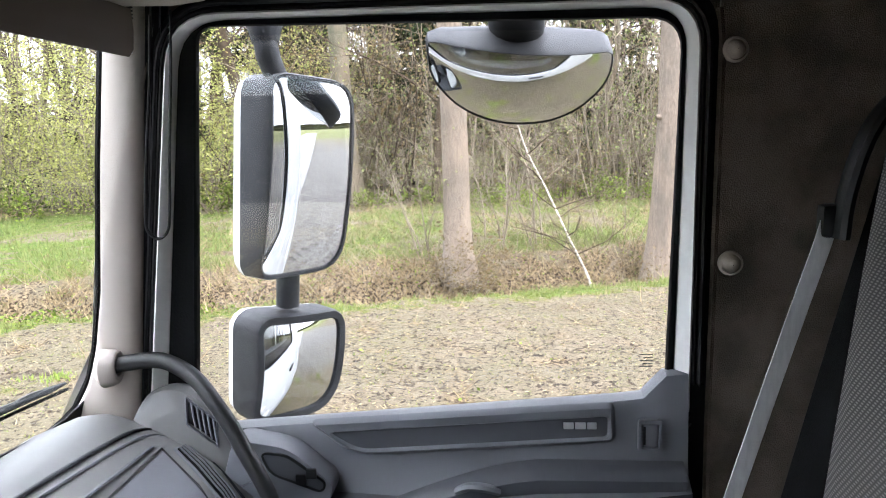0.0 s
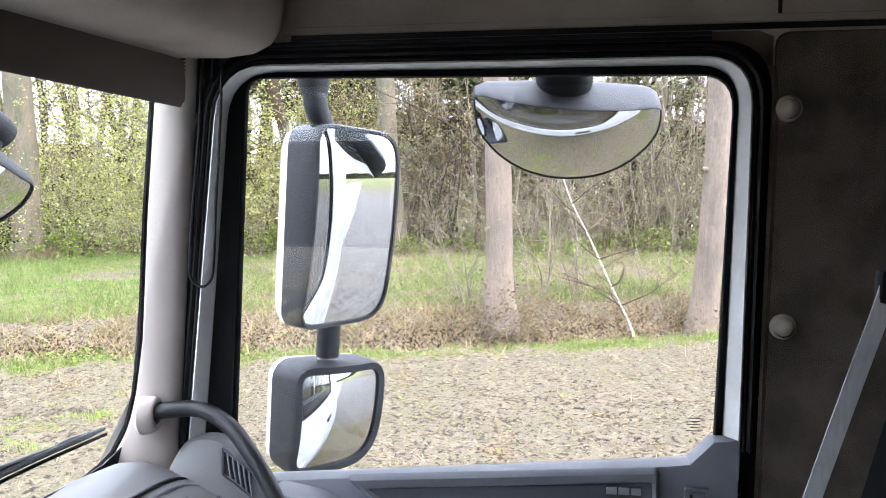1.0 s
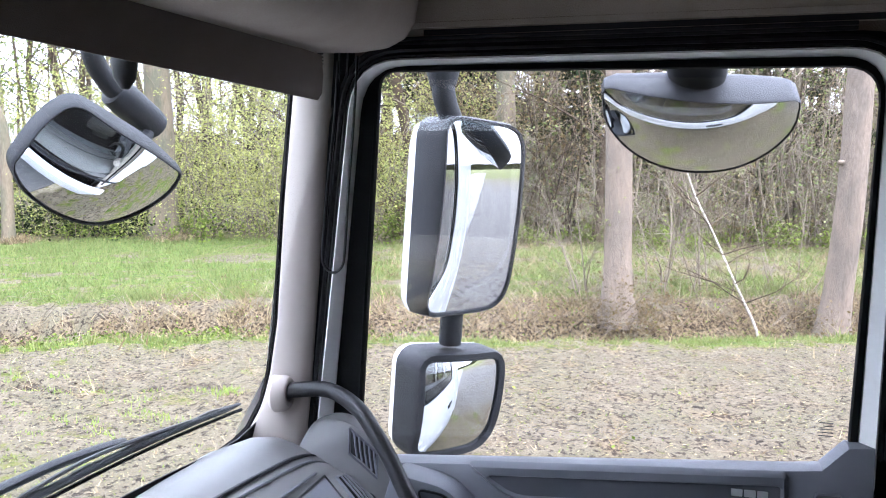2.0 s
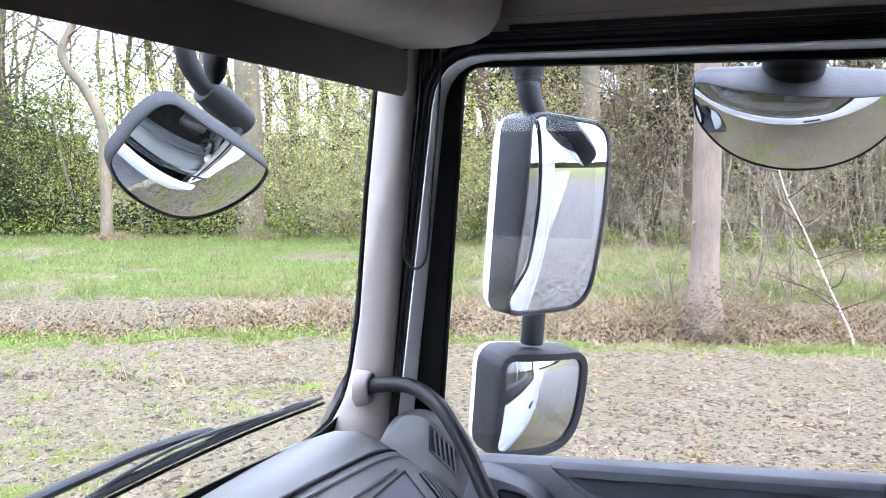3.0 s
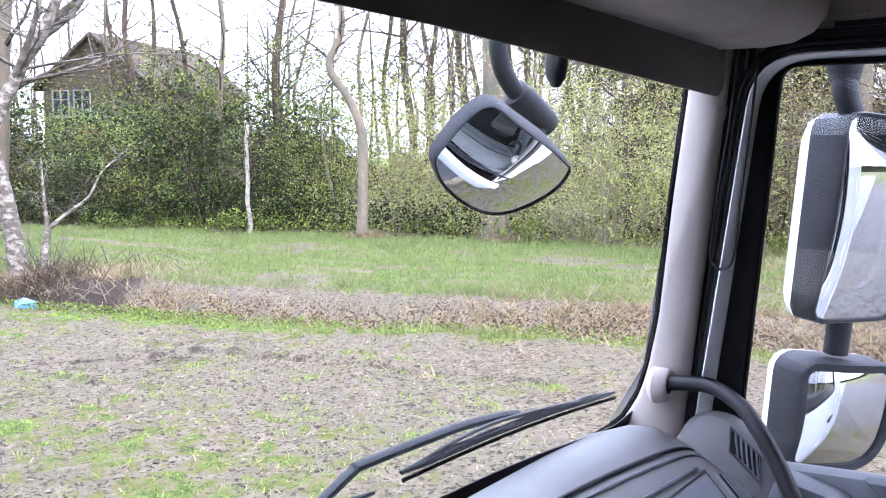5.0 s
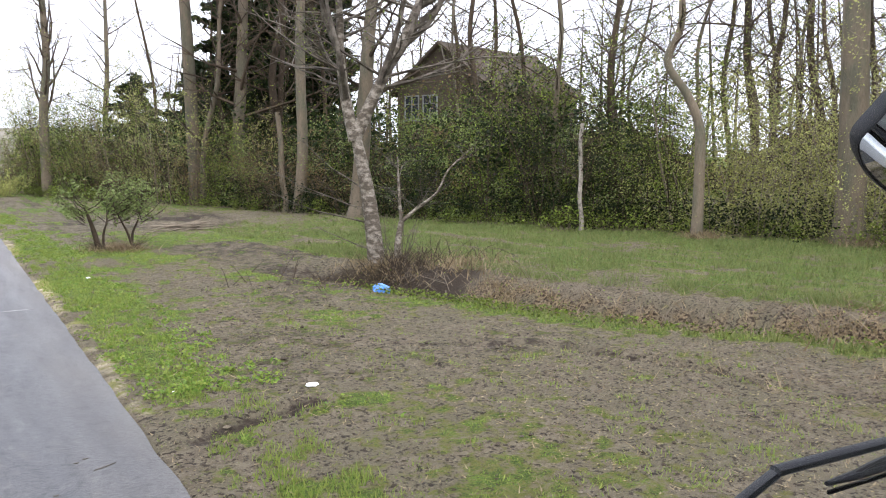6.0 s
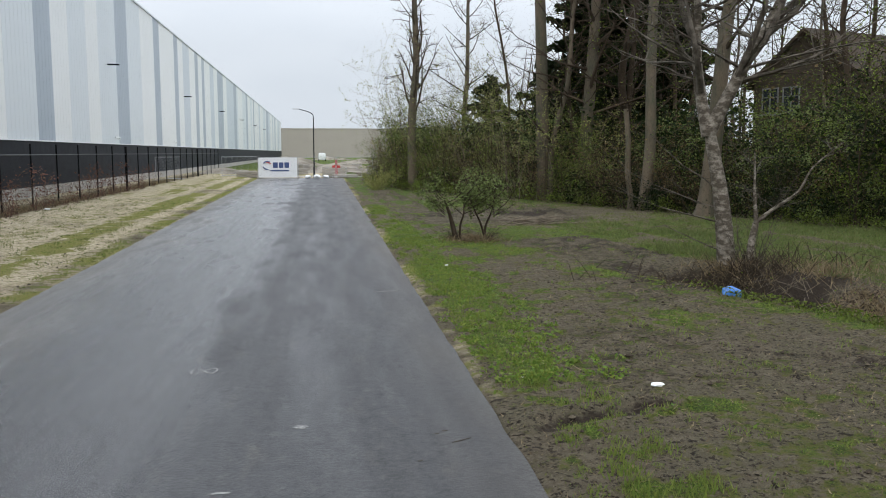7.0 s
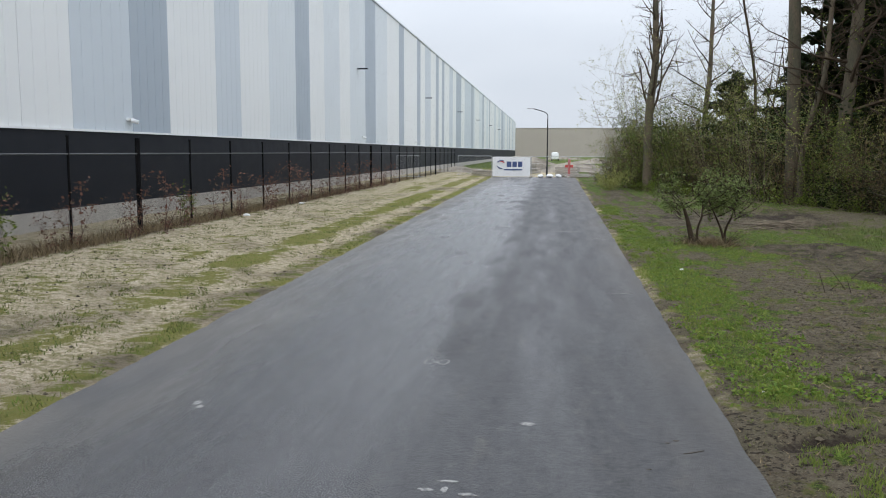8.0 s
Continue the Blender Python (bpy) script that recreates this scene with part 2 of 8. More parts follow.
def solid(outline, place, depth, bm=None, bevel=0.0):
    """A slab from a closed outline: place(u, v, w) gives the point, w runs over depth."""
    bm = bm or bmesh.new()
    rings = [[bm.verts.new(place(p[0], p[1], w)) for p in outline] for w in depth]
    for a, b in zip(rings, rings[1:]):
        for k in range(len(outline)):
            bm.faces.new((a[k], a[(k + 1) % len(outline)], b[(k + 1) % len(outline)], b[k]))
    bm.faces.new(rings[0][::-1])
    bm.faces.new(rings[-1])
    bmesh.ops.recalc_face_normals(bm, faces=bm.faces)
    if bevel:
        edges = [e for e in bm.edges if e.calc_face_angle(0) > 0.8]
        bmesh.ops.bevel(bm, geom=edges, offset=bevel, segments=2, profile=0.6, affect="EDGES")
    return bm


def ring(outer, inner, place, depth, bm=None):
    """A frame between two outlines with as many points each."""
    bm = bm or bmesh.new()
    n = len(outer)
    v = [[bm.verts.new(place(p[0], p[1], w)) for p in o] for o in (outer, inner) for w in depth]
    o0, o1, i0, i1 = v
    for k in range(n):
        j = (k + 1) % n
        for a, b in ((o0, o1), (o1, i1), (i1, i0), (i0, o0)):
            bm.faces.new((a[k], a[j], b[j], b[k]))
    bmesh.ops.recalc_face_normals(bm, faces=bm.faces)
    return bm


def loft(rows, bm=None, closed=False):
    """A skin over rows of points."""
    bm = bm or bmesh.new()
    g = [[bm.verts.new(p) for p in r] for r in rows]
    for a, b in zip(g, g[1:]):
        for k in range(len(a) - (0 if closed else 1)):
            j = (k + 1) % len(a)
            bm.faces.new((a[k], a[j], b[j], b[k]))
    return bm


def thick(bm, d):
    """Gives a skin its thickness."""
    bm.normal_update()
    bmesh.ops.solidify(bm, geom=list(bm.faces), thickness=d)
    return bm


def mesh_from(name, verts, faces, material):
    me = bpy.data.meshes.new(name)
    me.from_pydata(verts, [], faces)
    for m in material if isinstance(material, (list, tuple)) else [material]:
        me.materials.append(m)
    return me


def side_plane(u, v, w):
    """Outlines drawn in (y, z) on the cab's side, w being x."""
    return (w, u, v)


CAB = Matrix.Translation((0.0931, 0.0016, 0.1120)) @ Matrix.Scale(0.9512, 4)


def settle_cab(known):
    """Sets everything built since at the cab's true size."""
    for ob in scene.objects:
        if ob not in known and ob.parent is None:
            ob.matrix_basis = CAB @ ob.matrix_basis


# ---- ground, road and distance ----
ROAD_RIGHT, ROAD_LEFT = 0.66, -5.52
SPREAD = 0.0108                      # the lane widens a little with distance
DITCH = [(5.8, 18.2), (6.9, 15.9), (7.8, 13.0), (8.8, 10.4), (10.1, 8.1), (11.1, 5.8), (11.7, 3.4), (12.2, 1.4), (12.8, -0.6), (14.0, -3.0), (15.8, -7), (20, -15)]
WOOD_EDGE = [(3.4, 78), (4.2, 58), (9.0, 42), (11.8, 34), (14.6, 27), (16.6, 21.6), (18.4, 17.6), (20.0, 14.0), (20.2, 10.8), (20.9, 6), (21.4, 3), (21.2, 0), (22, -4), (25, -12), (30, -25)]
RUT = [(4.4, 10.1), (5.97, 9.09), (6.73, 7.16), (7.31, 5.58), (7.75, 4.5)]
RUT_NEAR = [(1.15, 7.45), (1.5, 7.62), (2.2, 7.9), (2.45, 7.98)]


def from_line(x, y, line):
    """Distance from a line of points, and how far along it (0 to 1)."""
    best, where = 1e9, 0
    for i in range(len(line) - 1):
        (ax, ay), (bx, by) = line[i], line[i + 1]
        dx, dy = bx - ax, by - ay
        t = min(1, max(0, ((x - ax) * dx + (y - ay) * dy) / (dx * dx + dy * dy)))
        d = math.hypot(x - ax - t * dx, y - ay - t * dy)
        if d < best:
            best, where = d, (i + t) / (len(line) - 1)
    return best, where


def edge_x(y, line=WOOD_EDGE):
    for (ax, ay), (bx, by) in zip(line, line[1:]):
        if by <= y <= ay:
            return ax + (bx - ax) * (y - ay) / (by - ay)
    return line[0][0] if y > line[0][1] else line[-1][0]


def ditch_x(y):
    return edge_x(y, [(DITCH[0][0] - 3, 40)] + DITCH)


def bump(d, w):
    return math.exp(-(d / w) ** 2)


def height(x, y):
    """Height of the ground at a place."""
    n1 = noise.noise((x * 0.35, y * 0.35, 0))
    n2 = noise.noise((x * 1.7, y * 1.7, 3))
    n3 = noise.noise((x * 5.5, y * 5.5, 7)) + 0.7 * noise.noise((x * 12.0, y * 12.0, 15))
    if ROAD_LEFT - SPREAD * max(0, y) - 0.12 < x < ROAD_RIGHT + SPREAD * max(0, y) + 0.06:
        return -0.06
    if x < 0:
        left = ROAD_LEFT - SPREAD * max(0, y) - x
        z = min(0.14, left * 0.03) + 0.03 * n1 + 0.02 * n2 + 0.016 * n3 - 0.06 * bump(left - 0.95, 0.16) - 0.05 * bump(left - 2.6, 0.18)
        return min(z - 0.02, 0.02 + left * 0.4) if left > 0 else -0.06
    side = min(1.0, (x - ROAD_RIGHT - SPREAD * max(0, y)) / 0.8)
    z = -0.025 + side * (0.04 * n1 + 0.028 * n2 + 0.024 * n3)
    if -20 < y < 24 and 2 < x < 24:
        d, s = from_line(x, y, DITCH)
        fade = min(1, s * 9)
        z -= fade * (0.85 + 0.25 * n2) * bump(d + 0.2 * n2, 0.62)
        beyond = x - ditch_x(y)
        if beyond > 0:
            z += min(0.16, beyond * 0.05)
    elif x > 8:
        z += 0.1
    if y < 12 and 0 < x < 10:
        d, _ = from_line(x, y, RUT)
        k = 0.7 + 1.1 * n1
        z -= (0.085 * bump(d, 0.13) - 0.04 * bump(d - 0.25, 0.12)) * k
        d, _ = from_line(x, y, RUT_NEAR)
        z -= (0.08 * bump(d, 0.12) - 0.045 * bump(d - 0.22, 0.1)) * (0.8 + 0.8 * n2)
    return z


def near_lane(x, y):
    """1 on the trodden verge between the lane and the ditch, fading to 0 at its far side."""
    limit = ditch_x(y) - 1.2 if y < 19 else 9 + (y - 19) * 0.1
    return min(1, max(0, (limit - x) / 1.6))


def cover(x, y):
    """How much grass, straw, wet mud and dry sand lie at a place, each 0 to 1."""
    n = noise.noise((x * 0.45, y * 0.45, 11)) + 0.55 * noise.noise((x * 1.3, y * 1.3, 5))
    fine = noise.noise((x * 3.1, y * 3.1, 2)) + 0.6 * noise.noise((x * 7.0, y * 7.0, 21))
    grass, straw, mud, sand = 0.05 + 0.3 * n + 0.42 * fine, 0.0, 0.0, 0.0
    if x < 0:
        left = ROAD_LEFT - SPREAD * max(0, y) - x
        grass = 0.02 + (0.5 + 0.7 * n + 0.5 * fine) * bump(left - 0.3, 0.3) + (0.5 + 0.4 * n) * bump(left - 1.75, 0.6) + 0.2 * bump(left - 3.2, 0.8) + 0.36 * n + 0.5 * fine
        sand = 0.78 - 0.25 * bump(left - 0.3, 0.3) + 0.45 * n + 0.3 * bump(left - 5.4, 1.2)
        straw = 0.75 * bump(left - 6.6, 0.6)
        grass += 0.12 if y > 40 else 0
        grass -= (0.7 + 0.3 * n) * bump(left - 0.95 - 0.12 * n, 0.2) + 0.55 * bump(left - 2.6 - 0.2 * n, 0.22)
        mud = 0.5 * bump(left - 1.7 + 0.5 * n, 0.3) * max(0, 0.3 + fine)
    else:
        right = x - ROAD_RIGHT - SPREAD * max(0, y)
        wood = x - edge_x(y)
        sand = (0.48 + 0.7 * n + 0.4 * fine) * bump(right - 0.10, 0.24) + 0.2 * n
        if y > 4.5:
            grass += (0.42 + 0.9 * n + 0.9 * fine) * bump(right - 0.72, 0.42) * min(1, (y - 4.5) / 3)
        if y > 12:
            grass += (0.24 + 0.9 * n + 0.95 * fine) * bump(right - 1.7, 1.5) * min(1, (y - 12) / 4)
        if y < 7 and x > 4.5:
            grass += 0.17 * min(1, (x - 4.5) / 2)
            straw = 0.36 * min(1, (x - 4.5) / 2) * (0.8 + fine)
        if 9 < y < 17:
            grass += 0.5 * bump(math.hypot((x - 4.6) / 1.4, y - 12.1), 0.55) + 0.45 * bump(math.hypot((x - 2.7) / 1.6, y - 7.9), 0.5)
        grass += 0.6 * bump(math.hypot((x - 2.75) / 1.8, y - 7.85), 0.35)
        if -25 < y < 24:
            d, s = from_line(x, y, DITCH)
            near = ditch_x(y) - x
            grass += (0.42 + 0.6 * n + 0.5 * fine) * bump(near - 1.5, 0.5)
            if near < -1.7:
                grass += 0.5 + 0.3 * n
            straw += (0.6 + 0.85 * fine + 0.5 * n) * bump(near + 0.55 + 0.3 * n, 0.95) * min(1, s * 8) + 0.5 * (0.3 + 0.5 * fine) * max(0, n + 0.2) * bump(near + 2.6 + n, 1.3)
            # mud; along the ditch bottom its dark colour also paints the cut's shadow
            mud = 0.9 * bump(math.hypot(x - 6.3, y - 16.0), 1.5) + 0.9 * bump(math.hypot((x - 8.0) / 1.3, y - 15.2), 1.1) + (0.85 + 0.7 * fine) * bump(d + 0.15 * fine, 0.5) * min(1, s * 8)
            grass -= straw * 0.8 + mud * 0.6
            # wheel tracks across the meadow
            grass -= sum(k * bump(near + at + 0.3 * n, 0.2) for at, k in ((3.1, 0.3), (4.2, 0.3), (5.2, 0.55), (6.8, 0.55), (8.0, 0.35)))
            if near < -1.3:
                straw += 0.5 * max(0, fine + 0.25 * n)
        elif x > 4:
            grass += 0.4
        if y > 22:
            grass -= 0.6 * bump(math.hypot((x - 5.9) / 1.6, y - 33), 4.5) + 0.45 * bump(math.hypot(x - 2.6, (y - 47) / 2.0), 3.2)
            mud = max(mud, (0.22 + 0.4 * fine) * bump(math.hypot((x - 5.9) / 1.6, y - 31), 4.0))
        if wood > 0.2:
            grass *= 0.3
            straw = max(straw, 0.35)
        if y < 12:
            d1, _ = from_line(x, y, RUT)
            d2, _ = from_line(x, y, RUT_NEAR)
            mud = max(mud, bump(d1, 0.16 + 0.08 * n) * (0.42 + 0.6 * fine), bump(d2, 0.2 + 0.1 * n) * (0.85 + 0.6 * fine))
            grass -= mud
        # dark wet soil between the grass along the lane
        if y > 5:
            wet = (0.30 if y < 16 else 0.44) + 0.5 * n + 0.5 * fine - 0.4 * bump(right - 0.2, 0.35) - max(0, grass) * 0.35
            mud = max(mud, wet * min(1, (y - 5) / 4) * near_lane(x, y))
    if x > 0 and 9 < y < 24:
        mud = max(mud, (0.27 + 0.5 * n + 0.4 * fine) * bump(x - 4.6 - 0.12 * (y - 12), 2.6) * min(1, (y - 9) / 3))
    if y < -3:
        k = min(1, (-3 - y) / 4)
        grass, sand, straw, mud = grass - 0.55 * k if x > 0 else grass, sand * (1 - 0.8 * k), straw * (1 - k * (x < 9)), mud + 0.25 * k * max(0, n)
    gravel = min(1, max(0, (-1.5 - y) / 3)) * max(0.25, min(1, (y + 42) / 20)) * (0.75 + 0.3 * n) if 0 < x < 11 else 0.0
    return [min(1, max(0, c)) for c in (grass, straw, mud, sand, gravel)]


def steps_between(stops):
    """Grid lines with the spacing given for each stretch: (from, to, step)."""
    out = []
    for a, b, s in stops:
        k = max(1, round((b - a) / s))
        out += [a + (b - a) * i / k for i in range(k)]
    return out + [stops[-1][1]]


def ground_mat():
    m = bpy.data.materials.new("soil_with_grass")
    m.use_nodes = True
    n, l = m.node_tree.nodes, m.node_tree.links
    b = n["Principled BSDF"]
    b.inputs["Roughness"].default_value = 0.95
    b.inputs["Specular IOR Level"].default_value = 0.15
    co = n.new("ShaderNodeTexCoord")

    def tex(scale, detail=6):
        t = n.new("ShaderNodeTexNoise")
        t.inputs["Scale"].default_value, t.inputs["Detail"].default_value = scale, detail
        t.inputs["Roughness"].default_value = 0.65
        l.new(co.outputs["Object"], t.inputs["Vector"])
        return t.outputs["Fac"]

    def mix(fac, a, c):
        x = n.new("ShaderNodeMix")
        x.data_type = "RGBA"
        for s, v in ((6, a), (7, c)):
            if isinstance(v, tuple):
                x.inputs[s].default_value = (*v, 1)
            else:
                l.new(v, x.inputs[s])
        l.new(fac, x.inputs[0])
        return x.outputs[2]

    def soft(v, lo, hi):
        r = n.new("ShaderNodeMapRange")
        r.inputs["From Min"].default_value, r.inputs["From Max"].default_value = lo, hi
        l.new(v, r.inputs["Value"])
        return r.outputs[0]

    def add(a, c, k):
        x = n.new("ShaderNodeMath")
        x.operation = "MULTIPLY_ADD"
        l.new(c, x.inputs[0])
        x.inputs[1].default_value = k
        l.new(a, x.inputs[2])
        return x.outputs[0]

    def attr(name):
        a = n.new("ShaderNodeAttribute")
        a.attribute_name = name
        return a.outputs["Fac"]

    f1, f2, f3, f4, f5 = tex(55, 8), tex(6, 9), tex(1.1, 8), tex(19, 9), tex(10, 7)
    soil = mix(soft(f2, 0.42, 0.58), (0.150, 0.124, 0.085), (0.094, 0.076, 0.052))
    soil = mix(soft(f3, 0.45, 0.57), soil, (0.112, 0.097, 0.062))
    soil = mix(soft(f1, 0.55, 0.63), soil, (0.195, 0.165, 0.105))
    soil = mix(soft(f4, 0.545, 0.585), soil, (0.040, 0.030, 0.020))
    # pits: hollows of the relief get their shade in the soil colour too
    soil = mix(soft(f5, 0.595, 0.635), soil, (0.026, 0.020, 0.014))
    soil = mix(soft(add(attr("grass"), f2, 1.4), 0.84, 1.0), soil, (0.105, 0.105, 0.028))
    green = mix(soft(f2, 0.44, 0.56), (0.075, 0.122, 0.018), (0.038, 0.064, 0.010))
    green = mix(soft(f1, 0.5, 0.57), green, (0.120, 0.150, 0.026))
    green = mix(soft(f4, 0.56, 0.61), green, (0.050, 0.042, 0.020))
    green = mix(soft(add(attr("sand"), f2, 0.6), 0.55, 0.95), green, (0.185, 0.178, 0.052))
    straw = mix(soft(f4, 0.46, 0.54), (0.21, 0.157, 0.095), (0.040, 0.027, 0.017))
    pale = mix(soft(f4, 0.46, 0.56), (0.60, 0.51, 0.375), (0.36, 0.295, 0.195))
    # the same hollows, shaded in the sand's colour
    pale = mix(soft(f5, 0.63, 0.67), pale, (0.15, 0.125, 0.078))
    pale = mix(soft(f2, 0.49, 0.57), pale, (0.29, 0.255, 0.14))
    pale = mix(soft(f1, 0.60, 0.64), pale, (0.10, 0.082, 0.052))
    col = mix(soft(add(attr("sand"), f4, 0.6), 0.6, 1.1), soil, pale)
    col = mix(soft(add(attr("straw"), f4, 0.7), 0.62, 0.95), col, straw)
    col = mix(soft(add(attr("mud"), f4, 0.9), 0.72, 1.05), col, mix(soft(f1, 0.42, 0.6), (0.050, 0.037, 0.026), (0.026, 0.019, 0.014)))
    grit = mix(soft(f1, 0.45, 0.58), (0.115, 0.108, 0.098), (0.19, 0.178, 0.16))
    grit = mix(soft(f2, 0.5, 0.6), grit, (0.07, 0.064, 0.056))
    col = mix(soft(add(attr("gravel"), f2, 0.7), 0.55, 0.85), col, grit)
    col = mix(soft(add(add(attr("grass"), f4, 0.9), f2, 0.9), 1.14, 1.32), col, green)
    l.new(col, b.inputs["Base Color"])
    bp = n.new("ShaderNodeBump")
    bp.inputs["Strength"].default_value, bp.inputs["Distance"].default_value = 1.0, 0.085
    l.new(add(add(f4, f1, 0.5), f5, -0.8), bp.inputs["Height"])
    l.new(bp.outputs[0], b.inputs["Normal"])
    return m


def build_ground():
    xs = steps_between([(-1500, -200, 260), (-200, -40, 32), (-40, -13, 3), (-13, 0.4, 0.3), (0.4, 7, 0.09), (7, 10, 0.14), (10, 16, 0.25), (16, 26, 0.8), (26, 60, 5), (60, 200, 35), (200, 1500, 260)])
    ys = steps_between([(-1500, -200, 260), (-200, -30, 34), (-30, -8, 1.2), (-8, 4, 0.25), (4, 14, 0.10), (14, 20, 0.16), (20, 40, 0.4), (40, 100, 1.5), (100, 400, 30), (400, 1500, 220)])
    verts, cov = [], []
    for y in ys:
        for x in xs:
            near = -40 < x < 40 and -60 < y < 130
            verts.append((x, y, height(x, y) if near else (-0.06 if ROAD_LEFT - 3 < x < ROAD_RIGHT + 0.1 else 0.05)))
            cov.append(cover(x, y) if near else ((0.5, 0.2, 0.0, 0.2, 0.0) if y > 0 else (0.3, 0.1, 0.1, 0.0, 0.2)))
    w = len(xs)
    faces = [(j * w + i, j * w + i + 1, (j + 1) * w + i + 1, (j + 1) * w + i) for j in range(len(ys) - 1) for i in range(w - 1)]
    me = mesh_from("ground", verts, faces, ground_mat())
    for k, name in enumerate(("grass", "straw", "mud", "sand", "gravel")):
        a = me.attributes.new(name, "FLOAT", "POINT")
        a.data.foreach_set("value", [c[k] for c in cov])
    for p in me.polygons:
        p.use_smooth = True
    ob = new("ground", me)
    tagged(ob, "bare sandy verge with grass patches, ruts and ditch", "ground", kind="structure")


build_ground()


def asphalt_mat():
    m = bpy.data.materials.new("wet_asphalt")
    m.use_nodes = True
    n, l = m.node_tree.nodes, m.node_tree.links
    b = n["Principled BSDF"]
    co = n.new("ShaderNodeTexCoord")

    def tex(scale, stretch=(1, 1, 1), detail=5):
        mp, t = n.new("ShaderNodeMapping"), n.new("ShaderNodeTexNoise")
        mp.inputs["Scale"].default_value = stretch
        t.inputs["Scale"].default_value, t.inputs["Detail"].default_value = scale, detail
        l.new(co.outputs["Object"], mp.inputs["Vector"])
        l.new(mp.outputs[0], t.inputs["Vector"])
        return t.outputs["Fac"]

    def soft(v, lo, hi, to=(0, 1)):
        r = n.new("ShaderNodeMapRange")
        r.inputs["From Min"].default_value, r.inputs["From Max"].default_value = lo, hi
        r.inputs["To Min"].default_value, r.inputs["To Max"].default_value = to
        l.new(v, r.inputs["Value"])
        return r.outputs[0]

    def mix(fac, a, c):
        x = n.new("ShaderNodeMix")
        x.data_type = "RGBA"
        for s, v in ((6, a), (7, c)):
            if isinstance(v, tuple):
                x.inputs[s].default_value = (*v, 1)
            else:
                l.new(v, x.inputs[s])
        l.new(fac, x.inputs[0])
        return x.outputs[2]

    lanes, thin = tex(1.0, (0.75, 0.035, 1), 3), tex(1.0, (5.0, 0.12, 1), 5)
    blot, stone, dust = tex(0.5, (1, 0.22, 1)), tex(75, detail=4), tex(3.0, (1, 0.4, 1), 6)
    crumb, mottle = tex(22, detail=8), tex(1.8, (1, 0.22, 1), 10)
    col = mix(soft(mottle, 0.42, 0.6), (0.022, 0.022, 0.026), (0.034, 0.033, 0.035))
    col = mix(soft(lanes, 0.42, 0.62), col, (0.027, 0.027, 0.031))
    col = mix(soft(thin, 0.55, 0.75), col, (0.048, 0.046, 0.046))
    col = mix(soft(dust, 0.60, 0.78), col, (0.080, 0.070, 0.058))
    col = mix(soft(crumb, 0.47, 0.56, (0.0, 0.75)), col, (0.012, 0.012, 0.013))
    col = mix(soft(stone, 0.50, 0.62, (0.0, 0.7)), col, (0.095, 0.092, 0.087))
    col = mix(soft(stone, 0.44, 0.36, (0.0, 0.8)), col, (0.008, 0.008, 0.009))
    col = mix(soft(stone, 0.68, 0.74), col, (0.17, 0.16, 0.145))
    # the lane was laid in two strips: a joint runs along it
    sep, seam = n.new("ShaderNodeSeparateXYZ"), n.new("ShaderNodeMath")
    l.new(co.outputs["Object"], sep.inputs[0])
    seam.operation = "COMPARE"
    l.new(sep.outputs["X"], seam.inputs[0])
    seam.inputs[1].default_value, seam.inputs[2].default_value = -2.34, 0.012
    col = mix(seam.outputs[0], col, (0.034, 0.034, 0.035))
    strip = soft(sep.outputs["X"], -2.42, -2.26, (0.05, 0.0))
    pit = tex(9.0, (1, 0.7, 1), 6)
    col = mix(soft(pit, 0.56, 0.66, (0.0, 0.75)), col, (0.012, 0.012, 0.013))
    col = mix(soft(pit, 0.40, 0.32, (0.0, 0.6)), col, (0.075, 0.072, 0.068))
    # the left strip is mixed towards a paler grey in long streaks
    left_tone = tex(1.4, (1, 0.25, 1), 8)
    half = n.new("ShaderNodeMath")
    half.operation = "MULTIPLY"
    l.new(soft(sep.outputs["X"], -2.25, -2.45), half.inputs[0])
    l.new(soft(left_tone, 0.3, 0.7, (0.25, 0.75)), half.inputs[1])
    col = mix(half.outputs[0], col, (0.066, 0.065, 0.067))
    # pale sand washed over the lane's left edge, brown soil over its right
    drift = tex(0.9, (1, 0.3, 1), 8)

    def rim(lo, hi, k):
        x = n.new("ShaderNodeMath")
        x.operation = "MULTIPLY"
        l.new(soft(sep.outputs["X"], lo, hi), x.inputs[0])
        l.new(soft(drift, 0.35, 0.65, (0.15 * k, k)), x.inputs[1])
        return x.outputs[0]
    col = mix(rim(-3.9, -5.7, 0.75), col, (0.135, 0.122, 0.102))
    col = mix(rim(0.0, 0.8, 0.6), col, (0.085, 0.072, 0.056))
    l.new(col, b.inputs["Base Color"])

    def math_node(op, a, c):
        x = n.new("ShaderNodeMath")
        x.operation = op
        for k, v in enumerate((a, c)):
            if isinstance(v, (int, float)):
                x.inputs[k].default_value = v
            else:
                l.new(v, x.inputs[k])
        return x.outputs[0]

    def track(x0, half):
        """1 along a wheel track, 0 beside it."""
        return soft(math_node("ABSOLUTE", math_node("SUBTRACT", sep.outputs["X"], x0), 0.0), half * 0.25, half, (1, 0))
    damp = math_node("MAXIMUM", track(-3.6, 2.0), math_node("MULTIPLY", track(-0.9, 0.6), 0.12))
    damp = math_node("ADD", math_node("MULTIPLY", damp, 1.1), math_node("MULTIPLY", soft(lanes, 0.42, 0.62), 0.12))
    rough_edge = math_node("ADD", math_node("MULTIPLY", blot, 0.7), math_node("MULTIPLY", mottle, 0.75))
    wet = n.new("ShaderNodeMath")
    wet.operation = "MULTIPLY"
    l.new(damp, wet.inputs[0])
